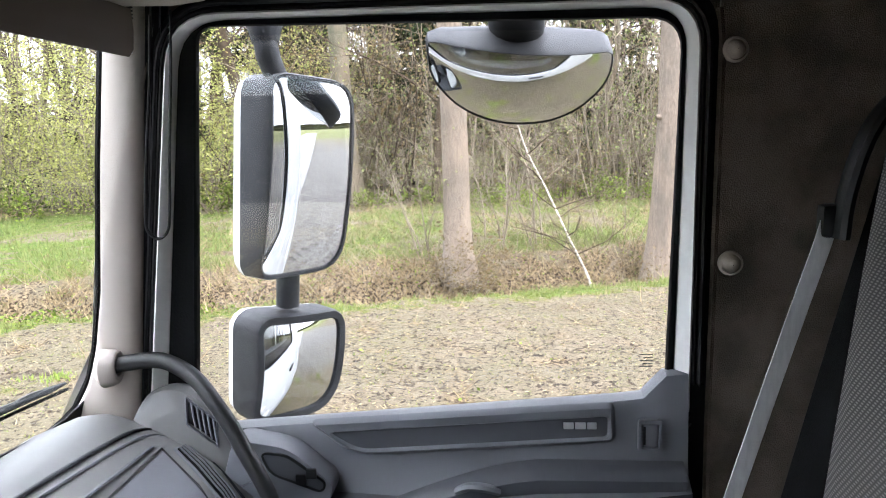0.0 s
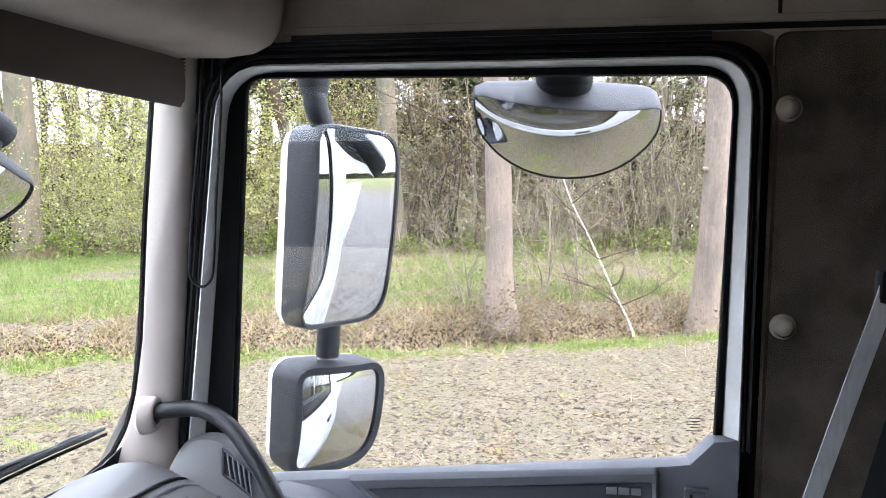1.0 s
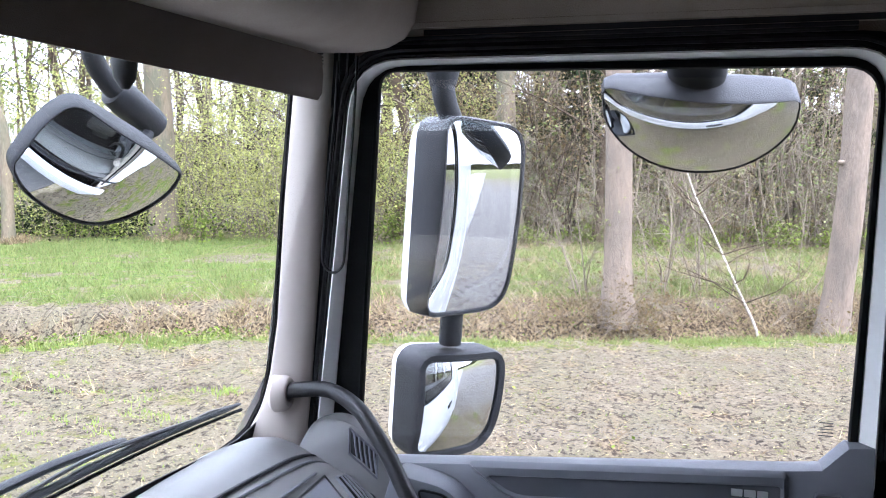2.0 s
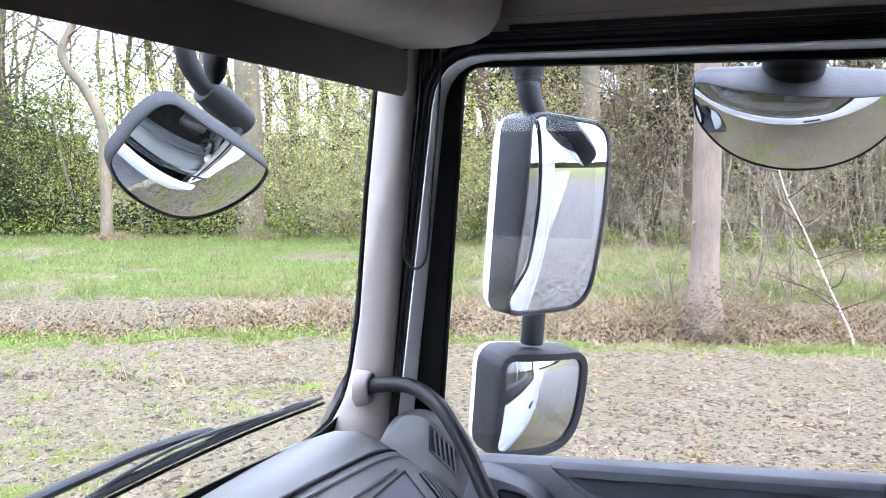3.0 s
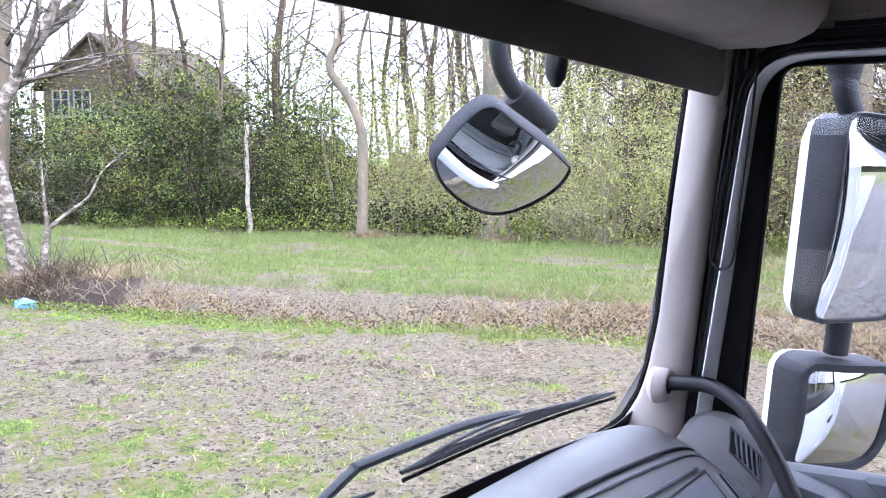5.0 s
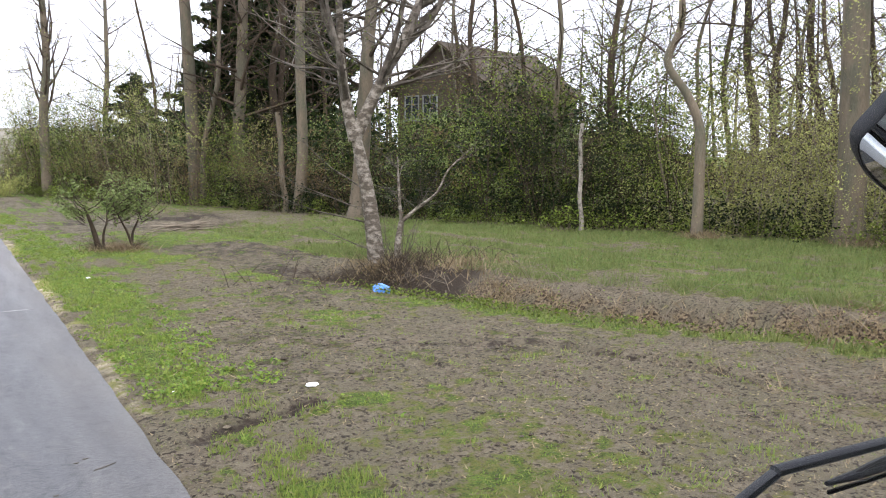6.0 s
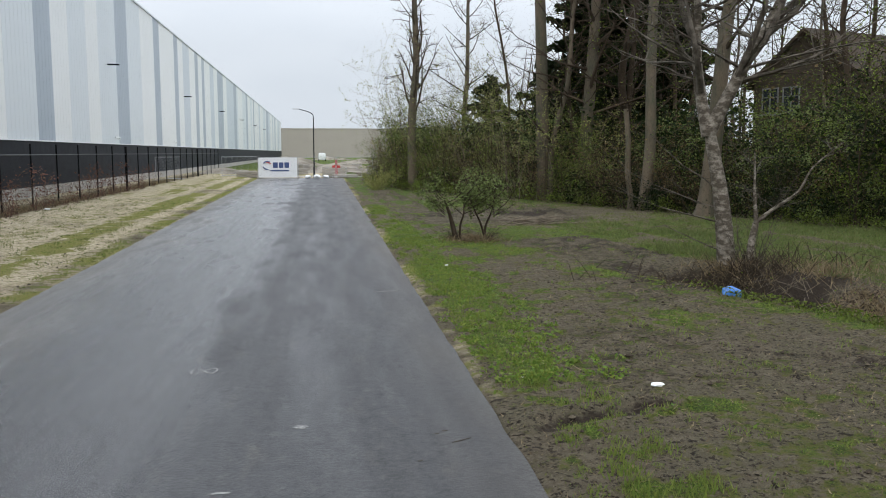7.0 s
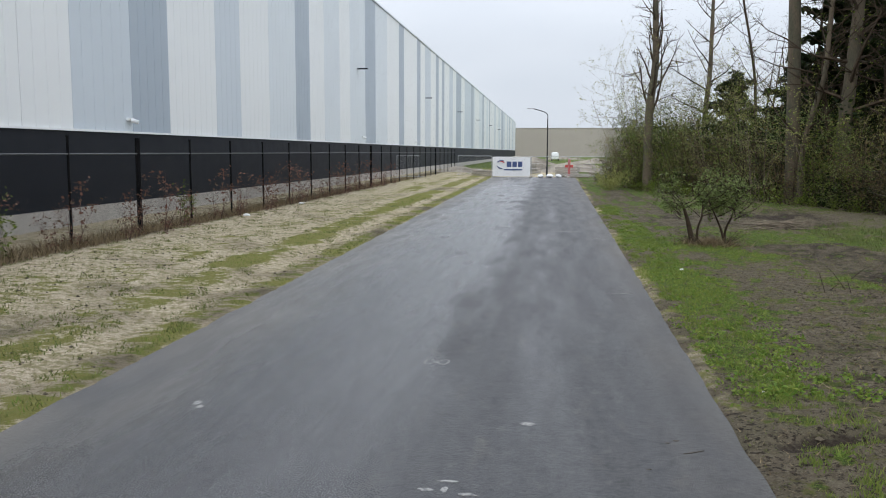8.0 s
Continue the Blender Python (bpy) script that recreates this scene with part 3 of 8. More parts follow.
    l.new(soft(rough_edge, 0.54, 0.76), wet.inputs[1])
    gloss = n.new("ShaderNodeMath")
    gloss.operation = "SUBTRACT"
    l.new(soft(wet.outputs[0], 0.05, 0.5, (0.54, 0.27)), gloss.inputs[0])
    l.new(strip, gloss.inputs[1])
    patchy = math_node("ADD", soft(stone, 0.3, 0.7, (-0.10, 0.13)), soft(tex(3.2, (1, 0.12, 1), 10), 0.35, 0.65, (-0.05, 0.06)))
    l.new(math_node("ADD", gloss.outputs[0], patchy), b.inputs["Roughness"])
    b.inputs["Specular IOR Level"].default_value = 0.42
    bp = n.new("ShaderNodeBump")
    bp.inputs["Strength"].default_value, bp.inputs["Distance"].default_value = 0.6, 0.010
    l.new(math_node("ADD", stone, math_node("MULTIPLY", crumb, 1.2)), bp.inputs["Height"])
    l.new(bp.outputs[0], b.inputs["Normal"])
    return m


M_ASPHALT = asphalt_mat()


def build_road():
    """The lane: a slab with ragged edges, its surface 5 cm thick."""
    ys = steps_between([(-120, -10, 4), (-10, 30, 0.2), (30, 83.0, 0.6)])
    top, side = [], []
    for y in ys:
        wr = 0.035 * noise.noise((0, y * 1.3, 1)) + 0.025 * noise.noise((0, y * 5, 9))
        wl = 0.05 * noise.noise((5, y * 1.1, 1)) + 0.03 * noise.noise((5, y * 4, 9))
        r, q = ROAD_RIGHT + SPREAD * max(0, y) + wr, ROAD_LEFT - SPREAD * max(0, y) + wl
        top.append([(q - 0.02, y, -0.07), (q, y, -0.004), *[(q + (r - q) * k / 6, y, 0.0) for k in range(1, 6)], (r, y, -0.004), (r + 0.02, y, -0.07)])
    ob = link_mesh("road", loft(top), M_ASPHALT, smooth=False)
    tagged(ob, "damp grey asphalt lane with worn shiny wheel tracks", "road", kind="structure")


build_road()

# ---- the long warehouse ----
WALL_X = -15.5
PANEL_TONES = {
    "white": mat("white_wall_cladding", (0.80, 0.81, 0.80), 0.4, vary=0.02, grain=8, stain=0.4, bump=0.0),
    "pale": mat("pale_grey_wall_cladding", (0.68, 0.72, 0.74), 0.4, vary=0.02, grain=8, stain=0.4, bump=0.0),
    "light": mat("light_blue_grey_wall_cladding", (0.58, 0.63, 0.67), 0.4, vary=0.02, grain=8, stain=0.4, bump=0.0),
    "mid": mat("mid_blue_grey_wall_cladding", (0.37, 0.425, 0.48), 0.4, vary=0.02, grain=8, stain=0.4, bump=0.0),
}
M_PLINTH = mat("anthracite_plinth_cladding", (0.017, 0.019, 0.024), 0.6, vary=0.1, grain=10, stain=1.5, bump=0.02, spec=0.12)
M_RAIL = mat("dull_grey_rail", (0.09, 0.092, 0.096), 0.6, vary=0.1, grain=60, stain=4, bump=0.05, spec=0.2)
M_FENCE = mat("black_coated_fence_steel", (0.004, 0.004, 0.005), 0.6, vary=0.2, grain=60, stain=4, bump=0.05, spec=0.12)
M_CONCRETE = mat("bare_concrete", (0.42, 0.39, 0.35), 0.85, vary=0.14, grain=14, stain=1.3, bump=0.15)
M_FAR_WALL = mat("sand_coloured_cladding", (0.34, 0.31, 0.27), 0.6, vary=0.04, grain=2, stain=0.2, bump=0.0)
M_GALV = mat("galvanised_steel", (0.42, 0.43, 0.44), 0.5, metal=0.7, vary=0.15, grain=60, bump=0.05)


def build_warehouse():
    hall = thing("warehouse", "long warehouse clad in white and blue-grey vertical panels", "warehouse", at=(WALL_X, 0, 0))
    roof, base, foot, far = 14.65, 3.02, 0.66, 363.0
    part("body", box(-60, -0.16, -60, far, 0.0, roof - 0.1), M_PLINTH, hall, smooth=False)
    part("concrete_footing", box(-0.14, 0.10, -60, far, -0.1, foot), M_CONCRETE, hall, "bare concrete footing", smooth=False)
    part("plinth", box(-0.14, 0.03, -60, far, foot + 0.003, base), M_PLINTH, hall, "anthracite plinth cladding", smooth=False)
    part("drip_edge", box(-0.12, 0.08, -60, far, base + 0.003, base + 0.07), PANEL_TONES["white"], hall, smooth=False)
    part("roof_edge", box(-0.6, 0.1, -60, far, roof, roof + 0.12), PANEL_TONES["light"], hall, smooth=False)
    # bands of cladding: (width, tone), repeated with a seeded shuffle further on
    rng = random.Random(5)
    near = [(2.6, "white"), (3.8, "light"), (3.0, "mid"), (4.7, "white"), (3.0, "light"), (4.2, "white"), (4.7, "pale"), (2.9, "mid"), (3.4, "white"), (4.1, "pale"), (3.1, "white"), (5.2, "pale"), (4.0, "mid"),
            (5.2, "pale"), (6.0, "white"), (2.9, "mid"), (8.4, "white"), (2.5, "mid"), (3.5, "white"), (4.8, "light"), (4.7, "white"), (2.8, "mid"), (3.5, "white"), (2.5, "mid"), (6.0, "white"), (4.4, "light"), (4.7, "white"),
            (7.6, "mid"), (5.6, "white"), (7.2, "light")]
    y, i = 22.5, 0
    edges = []
    while y < far:
        wide, tone = near[i] if i < len(near) else (rng.uniform(2.6, 6.0), rng.choice(["white", "white", "light", "pale", "mid"]))
        edges.append((y, min(far, y + wide), tone))
        y, i = y + wide, i + 1
    y = 22.5
    while y > -60:
        wide, tone = rng.uniform(3, 6), rng.choice(["white", "light", "pale"])
        edges.append((y - wide, y, tone))
        y -= wide
    for a, b, tone in edges:
        bm = bmesh.new()
        # shallow ribs, one about every 0.6 m
        k = max(2, round((b - a) / 0.6))
        line = []
        for j in range(k):
            p = a + (b - a) * j / k
            q = a + (b - a) * (j + 1) / k
            line += [(0.0, p + 0.004), (0.012, p + 0.02), (0.012, q - 0.02), (0.0, q - 0.004)]
        loft([[(x, v, base + 0.073) for x, v in line], [(x, v, roof - 0.003) for x, v in line]], bm)
        part("cladding_panel", bm, PANEL_TONES[tone], hall, smooth=False)
    for y, z in ((28.6, 3.46), (66.0, 3.5), (92.0, 3.5)):
        bm = box(-0.0, 0.12, y - 0.2, y + 0.2, z, z + 0.1, 0.02)
        tube_bm([(0.1, y, z), (0.35, y + 0.05, z - 0.05)], 0.07, 8, bm)
        part("wall_camera", bm, PANEL_TONES["white"], hall, "small white wall camera")
    for y, z in ((64.5, 8.6), (100.0, 8.6), (135.0, 8.6), (170.0, 8.6), (205.0, 8.6), (240.0, 8.6)):
        part("wall_lamp", box(0.0, 0.8, y - 0.12, y + 0.12, z, z + 0.1, 0.02), M_PLINTH, hall, "dark wall lamp on an arm")
    other = thing("far_warehouse", "sand-coloured flat-roofed hall beyond the building site", "warehouse", at=(0, 0, 0))
    part("wall", box(-36, 38, 400, 440, 0, 13.2), M_FAR_WALL, other, smooth=False)
    part("roof_edge", box(-36.2, 38.2, 399.8, 440.2, 13.2, 13.5), M_CONCRETE, other, smooth=False)
    part("plinth", box(-36.1, 38.1, 399.7, 400, 0, 2.2), M_FAR_WALL, other, smooth=False)


build_warehouse()
FENCE_X = -12.32


def build_fence():
    """Black wire-mesh fence with round posts, a top rail and real wires on the nearest bays."""
    fence = thing("mesh_fence", "black chain-link fence with slim steel posts", "fence", at=(FENCE_X, 0, 0.1))
    y0, gap, count = 2.0, 3.48, 30
    post = tube_bm([(0, 0, -0.15), (0, 0, 2.64)], 0.035, 8)
    tube_bm([(0, 0, 2.64), (0, 0, 2.68)], 0.045, 8, post)
    stout = tube_bm([(0, 0, -0.15), (0, 0, 2.68)], 0.075, 8)
    first = part("post", post, M_FENCE, fence)
    thick_post = part("post", stout, M_FENCE, fence)
    first.location, thick_post.location = (0, y0, 0), (0, y0 + gap * 6, 0)
    for i in range(1, count):
        if i == 6:
            continue
        piece("post", (thick_post if i % 9 == 6 else first).data, fence, pose(0, y0 + gap * i, 0))
    part("rail", tube_bm([(0, y0, 2.24), (0, y0 + gap * (count - 1), 2.24)], 0.024, 6), M_RAIL, fence, "dull grey top rail")
    wires = bmesh.new()
    for k in range(700):
        y = y0 + gap * 3 + k * 0.055
        for s in (1, -1):
            a, b = (0.0, y, 0.02), (0.0, y + s * 2.1, 2.24)
            d = Vector((0, -s * 0.0018, 0.0018))
            vs = [wires.verts.new(Vector(p) + q) for p, q in ((a, d), (a, -d), (b, -d), (b, d))]
            wires.faces.new(vs)
    w = part("wire_mesh", wires, M_FENCE, fence, "thin diamond wire mesh", smooth=False)
    tagged(w, kind="stuff")


build_fence()


def build_lamp_post():
    lamp = thing("street_lamp", "slim grey street lamp with a curved arm", "street lamp", at=(-1.17, 84.6, 0))
    lamp.rotation_euler = (0, 0, 0)
    part("pole", tube_bm([(0, 0, -0.1), (0, 0, 1.0), (0, 0, 1.02), (0, 0, 5.6)], [0.09, 0.09, 0.065, 0.05], 10), M_HOUSING, lamp)
    part("arm", tube_bm(smooth_line([(0, 0, 5.6), (-0.02, 0, 6.0), (-0.35, 0, 6.3), (-1.4, 0, 6.62)]), 0.04, 8), M_HOUSING, lamp)
    head = box(-2.0, -1.35, -0.12, 0.12, 6.58, 6.66, 0.03)
    part("lamp_head", head, M_GALV, lamp)


build_lamp_post()
M_BANNER = mat("white_banner_cloth", (0.72, 0.73, 0.74), 0.6, vary=0.03, grain=30, stain=2, bump=0.05)
M_BLUE = mat("dark_blue_print", (0.05, 0.08, 0.2), 0.6, vary=0.05, bump=0.0)
M_RED = mat("red_print", (0.45, 0.04, 0.035), 0.6, vary=0.05, bump=0.0)


def site_fence_panel(at, turn, wide=3.5, tall=2.0, label="galvanised temporary site fence panel"):
    p = thing("site_fence_panel", label, "fence panel", "site fence panels", at=at)
    p.rotation_euler = (0, 0, turn)
    frame_bm = bmesh.new()
    for a, b in (((0, 0, 0.05), (0, 0, tall)), ((wide, 0, 0.05), (wide, 0, tall)), ((0, 0, tall), (wide, 0, tall)), ((0, 0, 0.15), (wide, 0, 0.15))):
        tube_bm([a, b], 0.022, 6, frame_bm)
    part("frame", frame_bm, M_GALV, p)
    mesh = bmesh.new()
    for k in range(1, int(wide / 0.12)):
        tube_bm([(k * 0.12, 0, 0.15), (k * 0.12, 0, tall)], 0.004, 3, mesh, cap=False)
    part("wire_grid", mesh, M_GALV, p)
    for x in (0.0, wide):
        part("foot", box(x - 0.1, x + 0.1, -0.32, 0.32, 0, 0.13, 0.03), M_CONCRETE, p, "concrete fence foot")
    return p


def build_site_end():
    """The building site that closes the lane."""
    p = site_fence_panel((-6.35, 82.2, 0.0), 0.02, 3.6, 1.95, "temporary fence panel hung with a white company banner")
    part("banner", box(0.0, 3.6, -0.05, -0.03, 0.08, 1.92), M_BANNER, p, "white banner with a red and blue mark", smooth=False)
    mark = bmesh.new()
    for a0, a1, r in ((60, 150, 0.42), (200, 285, 0.42)):
        pts = [(0.85 + r * math.cos(radians(a)), -0.06, 1.22 + r * 0.9 * math.sin(radians(a))) for a in range(a0, a1 + 1, 10)]
        tube_bm(pts, 0.06, 6, mark)
    part("mark", mark, M_BLUE, p, "round blue mark")
    bar = bmesh.new()
    pts = [(0.87 + 0.26 * math.cos(radians(a)), -0.062, 1.25 + 0.26 * math.sin(radians(a))) for a in range(20, 120, 12)]
    part("mark", tube_bm(pts, 0.05, 6), M_RED, p, "small red arc")
    for x, w, z, h in ((1.35, 0.45, 0.98, 0.52), (1.9, 0.42, 0.98, 0.52), (2.42, 0.42, 0.98, 0.52), (1.1, 1.75, 0.66, 0.13)):
        part("print_bar", box(x, x + w, -0.062, -0.052, z, z + h, 0.004), M_BLUE, p, "plain dark blue bar", smooth=False)
    site_fence_panel((-2.65, 82.6, 0.0), 0.03)
    site_fence_panel((0.95, 82.9, 0.0), 0.05)
    site_fence_panel((-10.2, 87.0, 0.0), 0.3)
    site_fence_panel((-14.2, 74, 0.05), 1.1)
    rng = random.Random(3)
    for x, y, r in ((-1.75, 81.8, 0.28), (-0.9, 81.7, 0.33), (-0.05, 81.9, 0.3)):
        bag = bmesh.new()
        bmesh.ops.create_icosphere(bag, subdivisions=3, radius=r)
        for v in bag.verts:
            v.co *= 1 + 0.18 * noise.noise(v.co * 4 + Vector((x, 0, 0)))
            v.co.z = v.co.z * 0.6 + r * 0.5
        sack = link_mesh("sandbag", bag, M_BANNER, smooth=True)
        sack.location = (x, y, 0)
        tagged(sack, "white filled sack lying at the end of the lane", "sandbag", "white sacks")
    stand = thing("warning_stand", "orange-red warning stand behind the site fence", "barrier", at=(1.0, 86.0, 0))
    part("post", box(-0.12, 0.12, -0.05, 0.05, 0, 1.7, 0.02), M_RED, stand, smooth=False)
    part("board", box(-0.4, 0.4, -0.08, -0.052, 0.9, 1.15, 0.01), M_RED, stand, smooth=False)
    # sand heaps and building stuff far beyond
    sand_m = mat("heaped_sand_and_rubble", (0.27, 0.24, 0.195), 0.95, vary=0.3, grain=3, stain=0.6, bump=0.3, second=(0.15, 0.13, 0.105), spec=0.1)
    for k in range(16):
        x, y = rng.uniform(-12, 9), rng.uniform(95, 300)
        heap = bmesh.new()
        bmesh.ops.create_grid(heap, x_segments=10, y_segments=8, size=1)
        sx, sy, h = rng.uniform(2, 6), rng.uniform(2, 5), rng.uniform(0.5, 1.6)
        for v in heap.verts:
            d = v.co.length
            v.co = Vector((v.co.x * sx, v.co.y * sy, max(-0.1, h * (1 - d) + 0.3 * noise.noise(v.co * 2 + Vector((k, 0, 0))))))
        ob = link_mesh("sand_heap", heap, sand_m, smooth=True)
        ob.location = (x, y, 0)
        tagged(ob, "heap of pale sand and rubble on the building site", "sand heap", "site heaps")
    for k in range(14):
        x, y = rng.uniform(-10, 6), rng.uniform(84, 140)
        stack = thing("pallet_stack", "stack of planks and pallets on the site", "pallet stack", "site stacks", at=(x, y, 0))
        stack.rotation_euler = (0, 0, rng.uniform(0, 3))
        n = rng.randint(2, 6)
        for j in range(n):
            part("plank_layer", box(-1.2, 1.2, -0.5, 0.5, j * 0.16, j * 0.16 + 0.11, 0.01), M_FAR_WALL, stack, smooth=False)
    van = thing("site_van", "small white van parked far on the site", "van", at=(0.5, 240, 0))
    part("body", box(-1.0, 1.0, -2.4, 2.4, 0.4, 2.3, 0.35), M_WHITE, van)
    for x in (-0.9, 0.9):
        for y in (-1.5, 1.5):
            part("wheel", tube_bm([(x - 0.12, y, 0.35), (x + 0.12, y, 0.35)], 0.35, 14), M_RUBBER, van)


build_site_end()


# ---- the lorry cab ----
BEFORE_CAB = set(scene.objects)
INNER, OUTER = 1.10, 1.22            # right side wall
MID = -0.25                          # middle of the cab
PANE = rounded([(-0.356, 1.903), (0.675, 1.822), (0.617, 2.697), (-0.381, 2.684)], [0.03, 0.04, 0.035, 0.07], 6)
FRAME_IN = rounded([(-0.372, 1.875), (0.752, 1.780), (0.652, 2.709), (-0.389, 2.704)], [0.03, 0.04, 0.10, 0.085], 6)
FRAME_OUT = rounded([(-0.404, 1.850), (0.787, 1.755), (0.672, 2.723), (-0.413, 2.719)], [0.03, 0.04, 0.11, 0.10], 6)
SEAL_OUT = rounded([(-0.438, 1.830), (0.815, 1.735), (0.700, 2.752), (-0.450, 2.750)], [0.03, 0.04, 0.12, 0.11], 6)


def by_side(front, rear, top, low=None):
    """An offset that differs towards the front, the rear, the top and the sill."""
    def f(n):
        w = [max(0, n.x), max(0, -n.x), max(0, n.y), max(0, -n.y)]
        v = [front, rear, top, rear if low is None else low]
        return sum(a * a * b for a, b in zip(w, v)) / max(1e-6, sum(a * a for a in w))
    return f


def sill(y):
    return 1.872 - 0.081 * y


def build_door():
    door = thing("passenger_door", "closed lorry door with grey trim, window and black seals", "vehicle door", kind="structure")
    between = [p.lerp(q, 0.8) for p, q in zip(FRAME_IN, PANE)]
    seal = loft([[side_plane(p.x, p.y, w) for p in o] for o, w in ((FRAME_IN, 1.089), (between, 1.094), (grown(PANE, 0.008), 1.090), (grown(PANE, 0.003), 1.093),
                                                                   (PANE, 1.104), (grown(PANE, 0.005), 1.118), (grown(PANE, 0.046), 1.199))], closed=True)
    bmesh.ops.recalc_face_normals(seal, faces=seal.faces)
    part("window_seal", seal, M_RUBBER, door, "black rubber window seal")
    bevelled = loft([[side_plane(p.x, p.y, w) for p in o] for o, w in ((FRAME_OUT, 1.120), (FRAME_OUT, 1.069), (grown(FRAME_OUT, -0.004), 1.066), (grown(FRAME_IN, 0.002), 1.090), (grown(FRAME_IN, 0.001), 1.12))], closed=True)
    bmesh.ops.recalc_face_normals(bevelled, faces=bevelled.faces)
    part("window_frame", bevelled, M_FRAME, door, "off-white painted window frame")
    part("door_seal", ring(SEAL_OUT, grown(FRAME_OUT, 0.001), side_plane, (1.082, 1.12)), M_RUBBER, door, "black ribbed door seal")
    lip = bmesh.new()
    for d, r in ((0.008, 0.005), (0.020, 0.006)):
        line = [Vector((1.08, p.x, p.y)) for p in grown(FRAME_OUT, d)]
        tube_bm([*line, line[0]], r, 6, lip, cap=False)
    part("seal_lip", lip, M_BLACK, door)
    glass = part("window_pane", solid(grown(PANE, 0.045), side_plane, (1.2, 1.204)), M_GLASS, door, "clear window pane", smooth=False)
    glass.visible_shadow = False
    for k, (w, z) in enumerate(((0.029, 1.958), (0.020, 1.951), (0.029, 1.944), (0.022, 1.937), (0.029, 1.930))):
        part("glass_stamp", box(1.1985, 1.1995, -0.347, -0.347 + w, z, z + 0.0016), M_HOUSING, door, "tiny dark stamp bar", smooth=False)
    # the trim below the window: one skin, its cross-section running down from the sill
    rows = []
    for i in range(25):
        y = 0.70 - i * 1.10 / 24
        s = sill(y)
        lift = 0.048 * min(1.0, max(0.0, (-0.300 - y) / 0.055)) ** 1.7
        arm = 0.055 * (0.5 + 0.5 * math.cos(max(-1, min(1, (y - 0.05) / 0.5)) * math.pi))
        rows.append([(1.128, y, s + lift), (1.090, y, s + 0.008 + lift), (1.066, y, s + 0.002 + lift), (1.056, y, s - 0.016 + lift * 0.7), (1.056, y, s - 0.06),
                     (1.054, y, s - 0.12), (1.045 - arm * 0.3, y, s - 0.165), (1.0 - arm, y, s - 0.185), (0.99 - arm, y, s - 0.205),
                     (1.02 - arm * 0.3, y, s - 0.235), (1.06, y, s - 0.27), (1.062, y, 1.28)])
    part("trim_panel", thick(loft([r[:8] for r in rows]), 0.006), M_DASH, door, "grey grained plastic trim panel")
    part("lower_trim", thick(loft([r[7:] for r in rows]), 0.006), M_HOUSING, door, "dark lower trim")
    # a long inlay: a raised rim round a recessed panel
    rim = rounded([(0.409, 1.849), (-0.242, 1.893), (-0.247, 1.811), (0.315, 1.775)], [0.02, 0.014, 0.018, 0.05], 6)
    sunk = rounded([(0.363, 1.825), (-0.231, 1.865), (-0.231, 1.823), (0.302, 1.789)], [0.012, 0.008, 0.010, 0.03], 6)
    frame_bm = loft([[side_plane(p.x, p.y, w) for p in o] for o, w in ((grown(rim, 0.004), 1.057), (rim, 1.049), (grown(rim, -0.006), 1.044), (grown(sunk, 0.004), 1.046), (sunk, 1.053))], closed=True)
    bmesh.ops.recalc_face_normals(frame_bm, faces=frame_bm.faces)
    part("inlay_rim", frame_bm, M_DASH, door, "raised grey rim")
    part("inlay", solid(grown(sunk, 0.002), side_plane, (1.0515, 1.062)), M_DASH_DARK, door, "dark grey inlay panel", smooth=False)
    for y, w in ((-0.150, 0.022), (-0.175, 0.022), (-0.199, 0.020)):
        part("badge_bar", box(1.0485, 1.0512, y - w / 2, y + w / 2, 1.838, 1.853, 0.002), M_SILVER, door, "silver badge bar", smooth=False)
    latch = part("latch_plate", ring(rounded([(-0.295, 1.86), (-0.345, 1.86), (-0.345, 1.79), (-0.295, 1.79)], 0.008),
                                     rounded([(-0.302, 1.853), (-0.338, 1.853), (-0.338, 1.797), (-0.302, 1.797)], 0.006), side_plane, (1.042, 1.06)), M_DASH, door)
    part("latch_lever", box(1.046, 1.062, -0.336, -0.304, 1.799, 1.851, 0.004), M_DASH, latch, "grey latch lever")
    part("latch_slot", box(1.0445, 1.047, -0.311, -0.306, 1.806, 1.846, 0.001), M_BLACK, latch, "dark finger slot", smooth=False)
    rest = []
    for i in range(17):
        y = 0.42 - i * 0.81 / 16
        c = 1.757 - 0.075 * min(1.0, max(0.0, (y + 0.08) / 0.3)) ** 1.3
        rest.append([(1.056, y, c + 0.012), (1.04, y, c + 0.01), (1.015, y, c), (1.003, y, c - 0.014), (1.006, y, c - 0.04), (1.03, y, c - 0.075), (1.055, y, c - 0.09)])
    part("arm_rest", loft(rest), M_DASH_DARK, door, "dark grey arm rest edge")
    part("door_pocket", box(1.046, 1.0535, -0.385, 0.42, 1.28, 1.66), M_BLACK, door, "black door pocket", smooth=False)
    # switch pod at the front of the arm rest
    pod = rounded([(0.56, 1.835), (0.44, 1.815), (0.345, 1.735), (0.355, 1.70), (0.60, 1.70)], [0.02, 0.03, 0.02, 0.01, 0.01], 4)
    pod_ob = part("switch_pod", solid(pod, side_plane, (0.985, 1.066), bevel=0.008), M_DASH, door, "grey window switch pod")
    cup = rounded([(0.50, 1.805), (0.445, 1.80), (0.362, 1.74), (0.372, 1.72), (0.48, 1.76)], [0.015, 0.015, 0.012, 0.012, 0.02], 4)
    part("switch_bezel", ring(grown(cup, 0.003), grown(cup, -0.002), side_plane, (0.981, 0.987)), M_BLACK, pod_ob)
    part("switch_plate", solid(cup, side_plane, (0.983, 0.987)), M_DASH_DARK, pod_ob, smooth=False)
